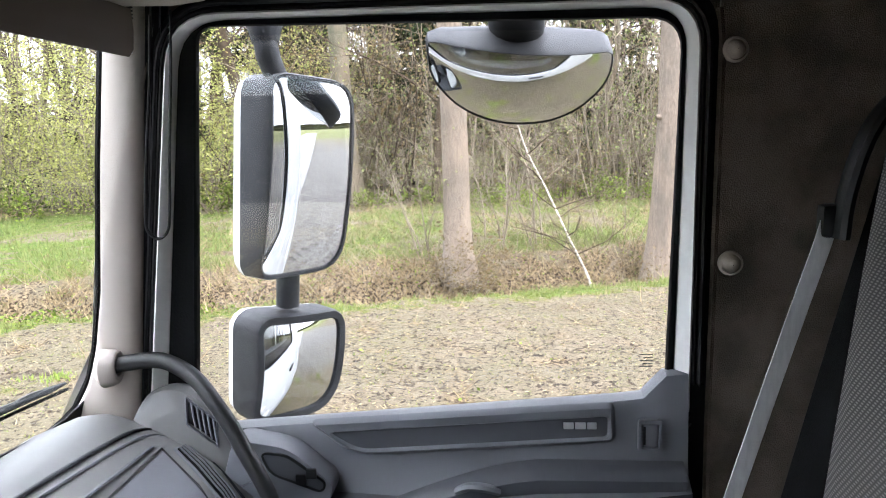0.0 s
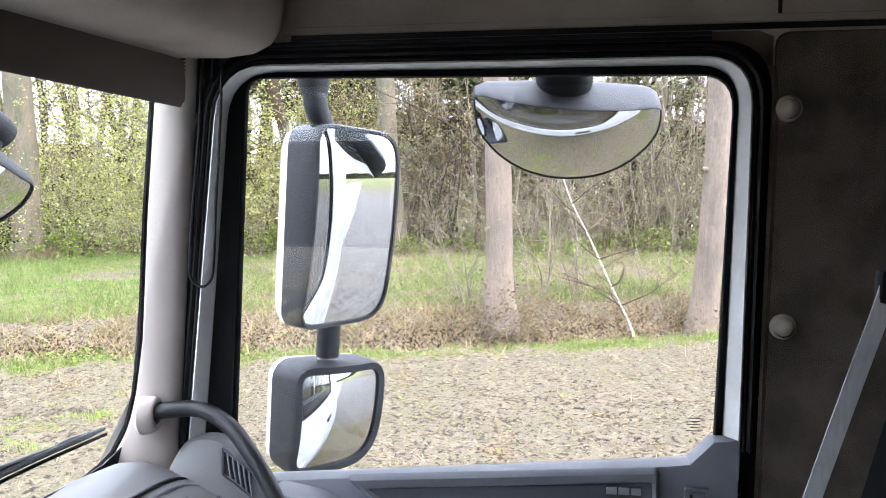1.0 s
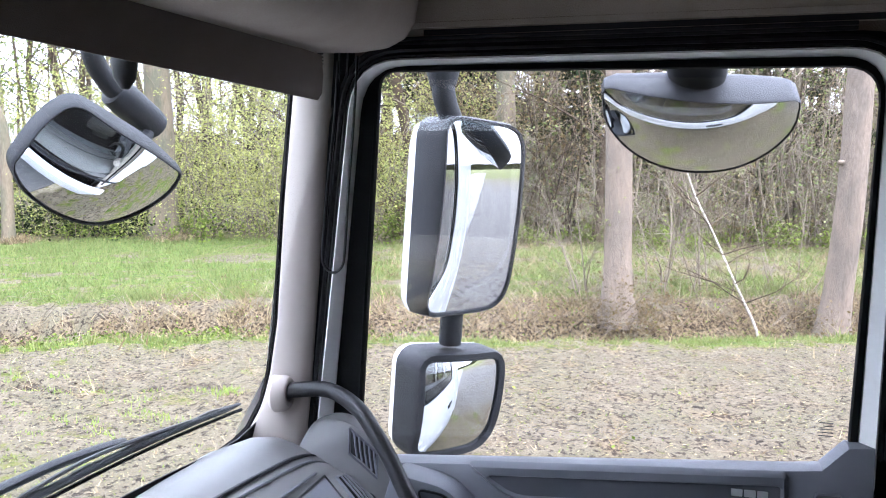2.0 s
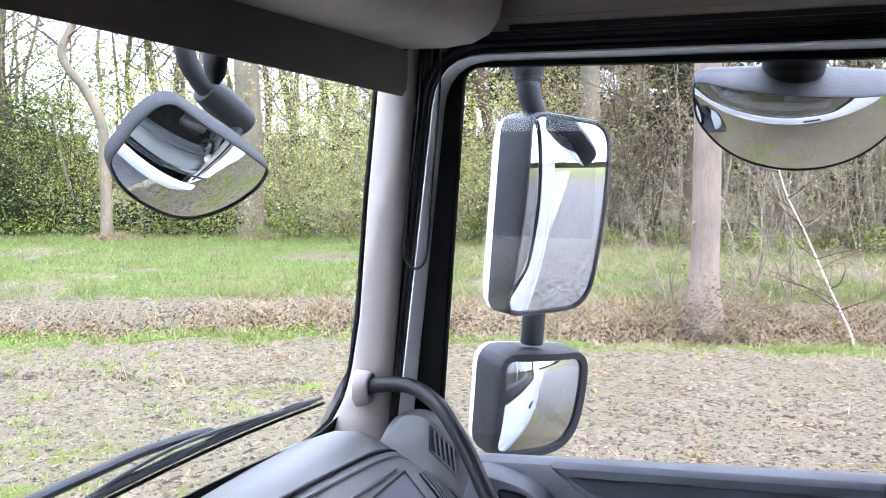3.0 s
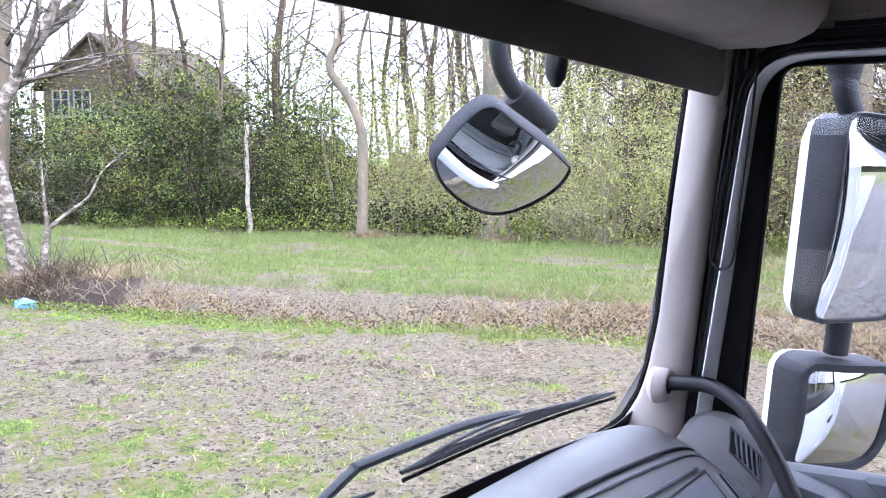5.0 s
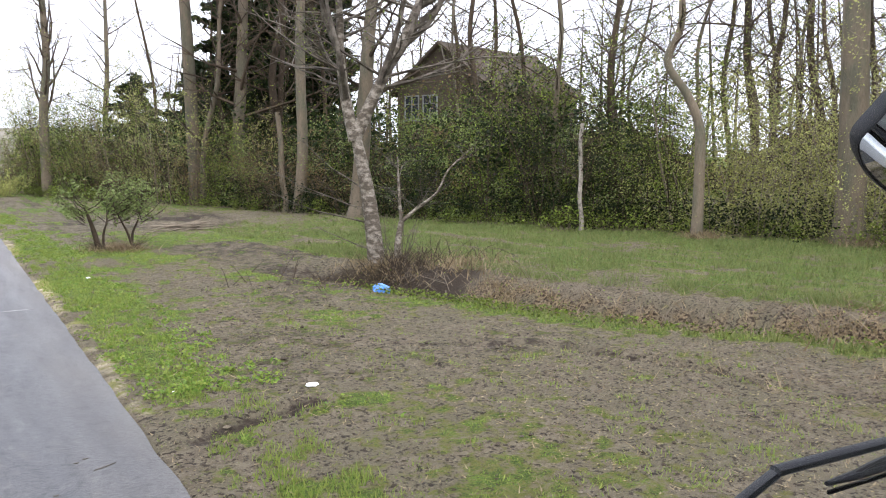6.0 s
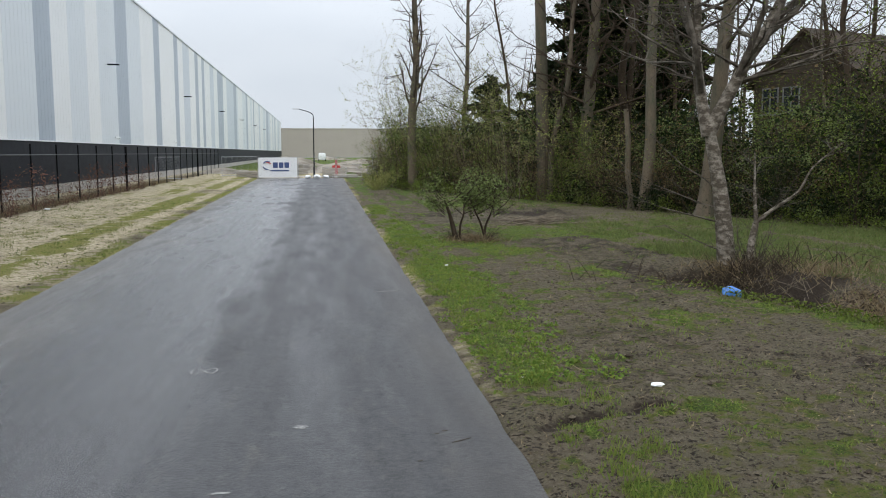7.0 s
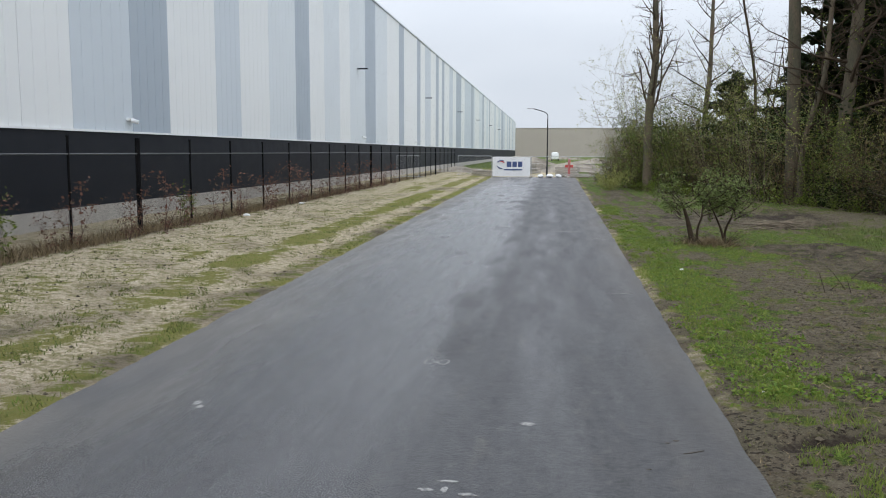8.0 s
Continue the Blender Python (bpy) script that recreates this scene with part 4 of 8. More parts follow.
    for y, z in ((0.415, 1.748), (0.392, 1.762)):
        part("switch", box(0.976, 0.985, y - 0.011, y + 0.011, z - 0.011, z + 0.011, 0.003), M_BLACK, pod_ob, "black rocker switch")
    pull = bmesh.new()
    tube_bm(smooth_line([(1.015, 0.085, 1.712), (1.0, 0.06, 1.728), (0.996, 0.03, 1.728), (1.01, 0.0, 1.715)]), 0.014, 8, pull, flat=0.7)
    part("pull_grip", pull, M_DASH, door, "grey pull grip")
    part("rear_seal", box(1.074, 1.099, -0.438, -0.404, 1.24, 1.93, 0.008), M_RUBBER, door, "black upright door seal")
    part("rear_frame", box(1.072, 1.10, -0.4035, -0.386, 1.78, 1.93, 0.004), M_FRAME, door)
    # outside skin
    skin_out = rounded([(-0.46, 0.95), (0.80, 0.95), (0.74, 2.80), (-0.47, 2.80)], [0.05, 0.05, 0.1, 0.1], 6)
    part("outer_skin", ring(skin_out, grown(PANE, 0.056), side_plane, (1.195, OUTER)), M_WHITE, door, "white painted outer skin")
    part("outer_seal", ring(grown(PANE, 0.055), grown(PANE, 0.043), side_plane, (1.205, 1.214)), M_RUBBER, door)
    part("outer_handle", box(1.221, 1.25, -0.36, -0.18, 1.50, 1.55, 0.012), M_BLACK, door, "black outer door handle")
    return door


build_door()


def build_cab_shell():
    """Walls, roof, floor and pillars of the cab."""
    shell = thing("cab_shell", "white lorry cab body with taupe lining inside", "lorry cab", kind="structure")
    big = rounded([(-1.22, 1.22), (0.90, 1.22), (0.80, 3.02), (-1.22, 3.02)], [0.02] * 4, 6)
    hole = grown(SEAL_OUT, by_side(-0.004, -0.004, -0.004, 0.6))
    hole = [Vector((p.x, max(1.28, p.y))) for p in hole]
    # the lining stops above the arm rest, where the door's own trim goes on
    part("side_lining", ring(big, hole, side_plane, (INNER, INNER + 0.04)), M_HEAD, shell, "taupe side lining", smooth=False)
    outer = rounded([(-1.40, 0.95), (1.0, 0.95), (0.82, 3.15), (-1.40, 3.15)], [0.02, 0.05, 0.2, 0.1], 6)
    opening = rounded([(-0.465, 0.951), (0.805, 0.951), (0.745, 2.805), (-0.475, 2.805)], [0.04, 0.04, 0.1, 0.1], 6)
    part("side_skin", ring(outer, opening, side_plane, (1.16, OUTER - 0.002)), M_WHITE, shell, "white painted side skin", smooth=False)
    # plain unseen left side behind the camera, windowless to keep daylight off the lining
    part("left_wall", box(-1.70, -1.60, -1.22, 0.90, 1.22, 3.02), M_HEAD, shell, smooth=False)
    part("left_skin", solid(outer, side_plane, (-1.73, -1.71)), M_WHITE, shell, smooth=False)
    part("rear_wall", box(-1.70, 1.14, -1.30, -1.221, 0.95, 3.1), M_TRIM_BROWN, shell, smooth=False)
    part("rear_skin", box(-1.73, 1.22, -1.42, -1.31, 0.9, 3.15), M_WHITE, shell, smooth=False)
    part("roof_lining", box(-1.60, 1.0995, -1.22, 0.80, 3.02, 3.06), M_HEAD, shell, smooth=False)
    part("roof_skin", box(-1.73, 1.22, -1.42, 0.80, 3.12, 3.2, 0.02), M_WHITE, shell, smooth=False)
    part("floor", box(-1.60, 1.0995, -1.22, 1.0, 1.18, 1.22), M_SEAT_DARK, shell, smooth=False)
    # front skin below the windscreen and above it
    part("front_skin", box(-1.71, 1.21, 1.05, 1.13, 0.75, 1.66, 0.03), M_WHITE, shell, smooth=False)
    # the lower body and the front wheels that carry it
    part("lower_body", box(-1.70, 1.19, -1.38, 1.10, 0.46, 0.949, 0.04), M_CAB_GREY, shell, "grey lower body and steps", smooth=False)
    for x in (-1.56, 1.02):
        tyre = bmesh.new()
        rows = [[(x + a, 0.05 + r * math.cos(t), 0.384 + r * math.sin(t)) for t in (2 * math.pi * k / 40 for k in range(40))]
                for a, r in ((-0.15, 0.30), (-0.155, 0.42), (-0.14, 0.485), (-0.10, 0.50), (0.10, 0.50), (0.14, 0.485), (0.155, 0.42), (0.15, 0.30), (0.05, 0.12), (0.05, 0.01))]
        loft(rows, tyre, closed=True)
        part("wheel", tyre, M_RUBBER, shell, "black lorry tyre")
    part("front_header", box(-1.71, 1.20, 0.70, 0.80, 2.80, 3.19, 0.03), M_WHITE, shell, smooth=False)
    # rear part of the side: brown panel with piping and two caps, and the brown surround of the door
    collar = [Vector((min(0.78, max(-0.452, p.x)), min(2.769, max(1.28, p.y)))) for p in grown(SEAL_OUT, by_side(0.05, 0.05, 0.05, 0.6))]
    part("door_surround", ring(collar, hole, side_plane, (INNER - 0.003, INNER - 0.0008)), M_TRIM_BROWN, shell, "brown-grey door surround", smooth=False)
    panel = rounded([(-0.445, 1.28), (-1.215, 1.28), (-1.215, 2.765), (-0.455, 2.765)], [0.01, 0.01, 0.01, 0.03], 4)
    part("pillar_panel", solid(panel, side_plane, (INNER - 0.012, INNER - 0.001), bevel=0.004), M_TRIM_BROWN, shell, "brown-grey rear pillar panel", smooth=False)
    part("panel_edge", tube_bm([(INNER - 0.006, -0.444, 1.28), (INNER - 0.006, -0.446, 1.9), (INNER - 0.006, -0.457, 2.62), (INNER - 0.006, -0.45, 2.70)], 0.010, 8), M_TRIM_BROWN, shell, "edge piping")
    for y, z in ((-0.484, 2.186), (-0.482, 2.617)):
        cap = bmesh.new()
        rows = [[(INNER - 0.012 - h * 1.9, y + r * math.cos(a), z + r * math.sin(a)) for a in (2 * math.pi * k / 24 for k in range(24))]
                for r, h in ((0.026, 0.0), (0.025, 0.004), (0.0205, 0.006), (0.0195, 0.003), (0.018, 0.004), (0.014, 0.011), (0.007, 0.014), (0.001, 0.0145))]
        loft(rows, cap, closed=True)
        part("trim_cap", cap, M_HEAD, shell, "round trim cap")
    part("lining_seam", box(INNER - 0.004, INNER - 0.0005, -0.466, -0.459, 2.792, 3.02), M_BLACK, shell, smooth=False)
    # black gap and the lining's lower edge above the door
    part("lining_edge", box(INNER - 0.008, INNER - 0.001, -1.21, 0.78, 2.786, 2.800, 0.002), M_HEAD, shell, smooth=False)
    part("rail_gap", box(INNER - 0.003, INNER - 0.0008, -1.21, 0.52, 2.772, 2.784), M_BLACK, shell, smooth=False)
    for z in (2.752, 2.7615):
        part("rail_rib", box(INNER - 0.012, INNER - 0.0008, -0.335, 0.60, z, z + 0.0085, 0.003), M_BLACK, shell)
    return shell


build_cab_shell()


PILLAR_FRONT = [(1.78, 1.05), (1.84, 0.972), (1.872, 0.940), (1.94, 0.902), (2.01, 0.882), (2.13, 0.862), (2.41, 0.838), (2.64, 0.813), (2.85, 0.79)]
PILLAR_REAR = [(1.78, 0.808), (1.90, 0.798), (2.03, 0.787), (2.19, 0.773), (2.41, 0.754), (2.62, 0.736), (2.85, 0.716)]


def along(table, z):
    for (a, p), (b, q) in zip(table, table[1:]):
        if z <= b:
            return p + (q - p) * (z - a) / (b - a)
    return table[-1][1]


def pillar_line(z):
    """Rear and front edge (y) of the windscreen pillar's trim at a height."""
    return along(PILLAR_REAR, z), along(PILLAR_FRONT, z)


def build_pillar():
    p = thing("windscreen_pillar", "pale warm-grey trimmed windscreen pillar with handle socket", "pillar", kind="structure")
    rows = []
    for i in range(36):
        z = 1.78 + i * 1.05 / 35
        a, b = pillar_line(z)
        w = b - a
        rows.append([(1.12, a - 0.006, z), (1.078, a - 0.003, z), (1.060, a + 0.003, z), (1.050, a + 0.016, z), (1.045, a + w * 0.5, z),
                     (1.047, b - 0.014, z), (1.053, b - 0.004, z), (1.064, b + 0.002, z), (1.09, b + 0.012, z)])
    part("trim", loft(rows), M_TRIM_LIGHT, p, "pale grey plastic trim")
    edge = [(1.075, pillar_line(z)[1] + 0.010, z) for z in (1.80, 1.84, 1.872, 1.94, 2.01, 2.13, 2.41, 2.64, 2.83)]
    part("screen_seal", tube_bm(edge, 0.009, 6), M_RUBBER, p, "black screen seal")
    # dark gutter between the trim and the door
    gut = []
    for i in range(24):
        z = 1.80 + i * 1.0 / 23
        a, _ = pillar_line(z)
        gut.append([(1.09, a - 0.050, z), (1.080, a - 0.040, z), (1.092, a - 0.030, z), (1.078, a - 0.020, z), (1.09, a - 0.010, z), (1.077, a + 0.002, z)])
    part("gutter", loft(gut), M_BLACK, p, "black ribbed gutter")
    skin = [[(1.21, pillar_line(z)[0] - 0.07, z), (1.20, pillar_line(z)[1] + 0.005, z), (1.15, pillar_line(z)[1] + 0.03, z), (1.10, pillar_line(z)[1] + 0.03, z)]
            for z in (1.84, 2.0, 2.3, 2.6, 2.85)]
    part("outer_skin", loft(skin), M_WHITE, p, "white painted outer skin")
    other = [[(MID * 2 - x, y, z) for x, y, z in r] for r in rows]
    part("trim", loft(other), M_TRIM_LIGHT, p)
    other = [[(MID * 2 - x, y, z) for x, y, z in r] for r in skin]
    part("outer_skin", loft(other), M_WHITE, p)
    # socket: a rounded stub that points back along the handle
    sock = bmesh.new()
    rows = [[(1.046 - 0.022 * min(1, s * 3) + r * math.cos(a) * 0.95, 0.868 - 0.054 * s, 1.974 + 0.008 * s + r * math.sin(a) * 1.12) for a in (2 * math.pi * k / 22 for k in range(22))]
            for s, r in ((-0.25, 0.010), (-0.15, 0.026), (0.1, 0.036), (0.4, 0.038), (0.75, 0.036), (0.95, 0.032), (1.0, 0.028), (0.98, 0.019), (0.9, 0.018))]
    loft(rows, sock, closed=True)
    part("handle_socket", sock, M_TRIM_LIGHT, p, "rounded pale grey handle socket")
    return p


build_pillar()
HANDLE = [(1.025, 0.83, 1.981), (1.022, 0.80, 1.990), (1.015, 0.715, 1.998), (0.99, 0.64, 1.972), (0.965, 0.592, 1.932), (0.945, 0.548, 1.88), (0.925, 0.512, 1.828),
          (0.905, 0.465, 1.755), (0.89, 0.43, 1.66)]
grab = tagged(link_mesh("grab_handle", tube_bm(smooth_line(HANDLE, 5), 0.0175, 14), M_BLACK, smooth=True),
              "thick curved black rubber grab handle on the pillar", "grab handle")


def build_cord():
    """The black cord that hangs in a long loop beside the pillar."""
    a = [(1.062, 0.705, 2.72), (1.058, 0.712, 2.60), (1.055, 0.732, 2.43), (1.052, 0.742, 2.31), (1.050, 0.739, 2.273), (1.052, 0.718, 2.256), (1.055, 0.698, 2.270),
         (1.058, 0.691, 2.31), (1.062, 0.684, 2.43), (1.066, 0.670, 2.60), (1.068, 0.662, 2.73)]
    ob = link_mesh("blind_cord", tube_bm(smooth_line(a, 5), 0.0032, 6), M_BLACK, smooth=True)
    tagged(ob, "thin black blind cord hanging in a loop", "cord")


build_cord()

# ---- windscreen, blind and overhead locker ----
def screen_y(x, z):
    """The windscreen's curved sheet."""
    s = abs(x - MID) / 1.315
    return 1.005 - 0.27 * (z - 1.85) - 0.085 * s ** 5 - 0.02 * s * s


def build_windscreen():
    ws = thing("windscreen", "curved clear windscreen with a black border", "windscreen", kind="structure")
    n, zs = 40, [1.78 + 1.04 * k / 14 for k in range(15)]
    rows = [[(MID + 1.32 * (2 * i / n - 1), screen_y(MID + 1.32 * (2 * i / n - 1), z) + 0.03, z) for i in range(n + 1)] for z in zs]
    glass = part("pane", thick(loft(rows), 0.005), M_SCREEN, ws, "clear curved glass")
    glass.visible_shadow = False
    # black border along the lower edge, with its rounded corner
    band = []
    for i in range(n + 1):
        x = MID + 1.32 * (2 * i / n - 1)
        s = abs(x - MID) / 1.32
        top = 1.858 + 0.05 * max(0.0, (s - 0.9) / 0.1) ** 2
        band.append([(x, screen_y(x, z) + 0.024, z) for z in (1.77, (1.77 + top) / 2, top)])
    part("border", thick(loft(band), 0.003), M_BLACK, ws, "black screen border")
    return ws


build_windscreen()


def build_locker():
    box_bm = bmesh.new()
    prof = [(0.80, 3.02), (0.80, 2.735), (0.76, 2.725), (0.62, 2.722), (0.565, 2.728), (0.53, 2.745), (0.508, 2.775), (0.50, 2.82), (0.50, 3.02)]
    rows = []
    for i, x in enumerate((-1.59, -0.6, 0.0, 0.5, 0.85, 0.98, 1.04, 1.075, 1.09)):
        tuck = (0, 0, 0, 0, 0, 0.004, 0.014, 0.035, 0.07)[i]
        rows.append([(x, y - (tuck * 0.3 if y > 0.7 else -tuck), z + (tuck if z < 2.9 else 0)) for y, z in prof])
    loft(rows, box_bm)
    ob = thing("overhead_locker", "taupe moulded overhead locker above the windscreen", "overhead locker", kind="structure")
    part("shell", thick(box_bm, -0.004), M_HEAD, ob, "taupe moulded shell")
    return ob


build_locker()


def build_blind():
    ob = thing("sun_blind", "dark taupe sun blind pulled down a little", "sun blind")
    prof = [(0.70, 2.74), (0.697, 2.70), (0.70, 2.662), (0.71, 2.648), (0.722, 2.65), (0.727, 2.665), (0.73, 2.74)]
    part("cloth", loft([[(x, y, z + d) for y, z in prof] for x, d in ((-1.55, 0.008), (-0.6, 0.007), (0.0, 0.006), (0.5, -0.006), (0.965, -0.018))]), M_BLIND, ob, "dark taupe cloth")
    part("end_rod", tube_bm([(0.972, 0.713, 2.637), (0.972, 0.713, 2.72)], 0.007, 8), M_CHROME, ob, "steel end rod")
    spring = [(0.978 + 0.009 * math.cos(a), 0.713 + 0.009 * math.sin(a), 2.70 + a * 0.0011) for a in (k * 0.6 for k in range(44))]
    part("spring", tube_bm(spring, 0.0022, 5), M_BLACK, ob, "small black spring")
    knob = link_mesh("screen_sensor", tube_bm([(0.48, 0.822, 2.712), (0.48, 0.822, 2.690), (0.48, 0.822, 2.662), (0.48, 0.822, 2.636), (0.48, 0.822, 2.620)],
                                              [0.009, 0.0185, 0.021, 0.0175, 0.007], 14), M_BLACK, smooth=True)
    tagged(knob, "small oval black sensor hanging under the blind", "sensor")


build_blind()


# ---- dashboard ----
DASH_PROFILE = [(0.99, 1.848), (0.94, 1.868), (0.90, 1.885), (0.86, 1.890), (0.825, 1.882), (0.80, 1.872), (0.74, 1.848), (0.68, 1.818), (0.60, 1.768), (0.52, 1.700), (0.47, 1.60), (0.45, 1.25)]


def build_dash():
    dash = thing("dashboard", "grey moulded lorry dashboard with air vents", "dashboard")

    def at(x, y, z):
        """Rounds the right end of the dash off."""
        e = max(0.0, (x - 0.94) / 0.12)
        return (min(x, 1.075), y, z - 0.05 * e ** 3)
    xs = [-1.58 + 0.12 * k for k in range(21)] + [0.93, 0.96, 0.98, 1.0, 1.02, 1.04, 1.055, 1.065]
    rows = [[at(x, y + (0 if x < 0.9 else -0.03 * ((x - 0.9) / 0.16) ** 2), z) for y, z in DASH_PROFILE] for x in xs]
    body = loft(rows)
    end = [bodyv for bodyv in rows[-1]]
    low = [(x + 0.004, y, z - 0.5) for x, y, z in end]
    loft([end, low], body)
    part("body", body, M_DASH_TOP, dash, "grey grained plastic body")

    def on_face(x, y, lift=0.0):
        for (ya, za), (yb, zb) in zip(DASH_PROFILE, DASH_PROFILE[1:]):
            if yb <= y <= ya:
                return Vector(at(x, y, za + (zb - za) * (y - ya) / (yb - ya) + lift))
        return Vector(at(x, y, 1.5))
    # arched groove that frames the inner panel
    arch = [on_face(x, 0.812, 0.003) for x in (-1.1, -0.6, 0, 0.4)] + [on_face(x, y, 0.003) for x, y in ((0.63, 0.803), (0.88, 0.778), (0.97, 0.760), (1.015, 0.742), (1.034, 0.712), (1.022, 0.66), (0.995, 0.60), (0.955, 0.53))]
    part("rim_groove", tube_bm(smooth_line(arch, 4), 0.0055, 6, flat=0.8), M_HOUSING, dash, "dark groove")
    arch2 = [on_face(x, 0.790, 0.002) for x in (-1.1, -0.6, 0, 0.4)] + [on_face(x, y, 0.002) for x, y in ((0.63, 0.781), (0.86, 0.758), (0.95, 0.742), (0.99, 0.725), (1.008, 0.70), (0.998, 0.655), (0.97, 0.59), (0.93, 0.52))]
    part("panel_edge", tube_bm(smooth_line(arch2, 4), 0.004, 6), M_DASH_DARK, dash)

    def slant(x, y, lift):
        """The lid and the vent lie askew on the face, leaning with the dash's rounded end."""
        return on_face(x + 0.55 * (y - 0.68), y, lift)
    lid_rows = [[slant(x, y, 0.007) for y in (0.690, 0.65, 0.60, 0.55, 0.50)] for x in (0.15, 0.3, 0.5, 0.7, 0.925)]
    lid = part("lid", thick(loft(lid_rows), 0.006), M_DASH, dash, "flat grey glove-box lid")
    seam = [slant(0.12, 0.696, 0.005), slant(0.5, 0.696, 0.005), slant(0.931, 0.696, 0.005), slant(0.931, 0.60, 0.006), slant(0.931, 0.50, 0.006)]
    part("lid_seam", tube_bm(seam, 0.003, 5), M_BLACK, lid, "dark seam round the lid")
    part("lid_strip", tube_bm([on_face(0.1, 0.730, 0.004), on_face(0.6, 0.730, 0.004), on_face(0.93, 0.712, 0.004)], 0.005, 6, flat=0.6), M_DASH_DARK, lid)
    # upright air vent with long slats
    vent = part("vent_frame", thick(loft([[slant(x, y, 0.008) for y in (0.678, 0.62, 0.56, 0.50)] for x in (0.961, 1.024)]), 0.005), M_DASH, dash, "grey air vent frame")
    part("vent_well", thick(loft([[slant(x, y, 0.0105) for y in (0.671, 0.62, 0.56, 0.50)] for x in (0.967, 1.018)]), 0.002), M_RUBBER, vent, "black vent opening")
    for k in range(4):
        x = 0.974 + 0.0125 * k
        part("slat", tube_bm([slant(x, 0.668, 0.0125), slant(x, 0.62, 0.0145), slant(x, 0.56, 0.0145), slant(x, 0.505, 0.0145)], 0.0022, 5), M_DASH_DARK, vent)
    # side piece with the door-window grille
    side = thing("side_demister", "grey side piece with slatted window grille", "air vent")
    spine = smooth_line([(0.80, 1.86, 0), (0.772, 1.906, 0), (0.73, 1.930, 0), (0.68, 1.926, 0), (0.625, 1.892, 0), (0.58, 1.84, 0), (0.55, 1.76, 0), (0.54, 1.60, 0)], 3)
    rows = [[(0.995, q.x - 0.012, q.y - 0.15), (1.003, q.x - 0.004, q.y - 0.085), (1.018, q.x, q.y - 0.030), (1.034, q.x, q.y - 0.006), (1.052, q.x, q.y), (1.085, q.x, q.y - 0.006),
             (1.10, q.x, q.y - 0.05)] for q in [Vector((p.x, p.y)) for p in spine]]
    part("body", loft(rows), M_DASH_TOP, side)

    def on_pod(y, u, lift=0.0):
        """A point on the piece's inner face: u runs from its upper to its lower edge."""
        for a, b in zip(spine, spine[1:]):
            if b.x <= y <= a.x:
                z = a.y + (b.y - a.y) * (a.x - y) / (a.x - b.x)
        return Vector((1.018 - 0.015 * u - lift, y - 0.004 * u, z - 0.030 - 0.055 * u))
    grille = part("grille", thick(loft([[on_pod(y, u, 0.002) for u in (-0.35, 0.1, 0.5)] for y in (0.665, 0.645, 0.625, 0.605)]), 0.002), M_BLACK, side, "black window grille")
    for k in range(5):
        y = 0.657 - 0.0115 * k
        part("slat", tube_bm([on_pod(y, -0.33, 0.004), on_pod(y - 0.004, 0.1, 0.005), on_pod(y - 0.008, 0.48, 0.004)], 0.0024, 5), M_DASH, grille)
    rim = [on_pod(y, u, 0.003) for y, u in ((0.668, -0.4), (0.602, -0.4), (0.602, 0.55), (0.668, 0.55))]
    part("grille_rim", tube_bm([*rim, rim[0]], 0.003, 6, cap=False), M_DASH_DARK, side)


build_dash()


# ---- seat and belt ----
def build_seat():
    seat = thing("passenger_seat", "grey woven cloth passenger seat with dark bolsters", "seat")

    def back(x0, x1, shrink, y0, slope, name, material, label):
        rows = []
        for i in range(15):
            s = i / 14
            z = 1.55 + s * 1.05
            yc = y0 - slope * s
            n = 14
            half, mid = (x1 - x0) / 2 * (1 - shrink * s ** 4), (x0 + x1) / 2
            row = []
            for k in range(n):
                a = 2 * math.pi * k / n
                cx, cy = math.cos(a), math.sin(a)
                row.append((mid + half * math.copysign(abs(cx) ** 0.45, cx), yc - 0.09 + 0.09 * math.copysign(abs(cy) ** 0.6, cy), z))
            rows.append(row)
        bm = loft(rows, closed=True)
        bm.verts.ensure_lookup_table()
        bm.faces.new([bm.verts[14 * 14 + k] for k in range(14)])
        return part(name, bm, material, seat, label)
    back(0.36, 0.76, 0.25, -0.515, 0.112, "backrest", M_SEAT, "grey woven backrest cloth")
    back(0.72, 0.90, 0.4, -0.475, 0.25, "bolster", M_SEAT_DARK, "black side bolster")
    back(0.24, 0.40, 0.4, -0.50, 0.24, "bolster", M_SEAT_DARK, "black side bolster")
    part("cushion", box(0.3, 0.85, -0.5, 0.05, 1.42, 1.58, 0.05, 3), M_SEAT, seat)
    part("base", box(0.4, 0.75, -0.45, -0.05, 1.22, 1.42, 0.02), M_BLACK, seat)
    belt = thing("seat_belt", "grey seat belt webbing hanging from a black guide", "seat belt")
    line = smooth_line([(0.864, -0.600, 2.30), (0.86, -0.585, 2.25), (0.86, -0.552, 2.142), (0.86, -0.503, 1.977), (0.86, -0.445, 1.777), (0.86, -0.385, 1.57)], 4)
    strap = loft([[p + Vector((0.005, -0.017, -0.004)), p + Vector((0, 0, 0)), p + Vector((-0.004, 0.017, 0.004))] for p in line])
    part("webbing", thick(strap, 0.0015), M_BELT, belt, "grey woven webbing")
    part("guide", box(0.85, 0.89, -0.625, -0.582, 2.27, 2.33, 0.012), M_BLACK, belt, "black belt guide")
    part("guide_strap", tube_bm(smooth_line([(0.855, -0.615, 2.27), (0.855, -0.622, 2.34), (0.855, -0.642, 2.42), (0.86, -0.672, 2.48), (0.87, -0.72, 2.53)]), 0.026, 10, flat=0.6), M_BLACK, belt)


build_seat()


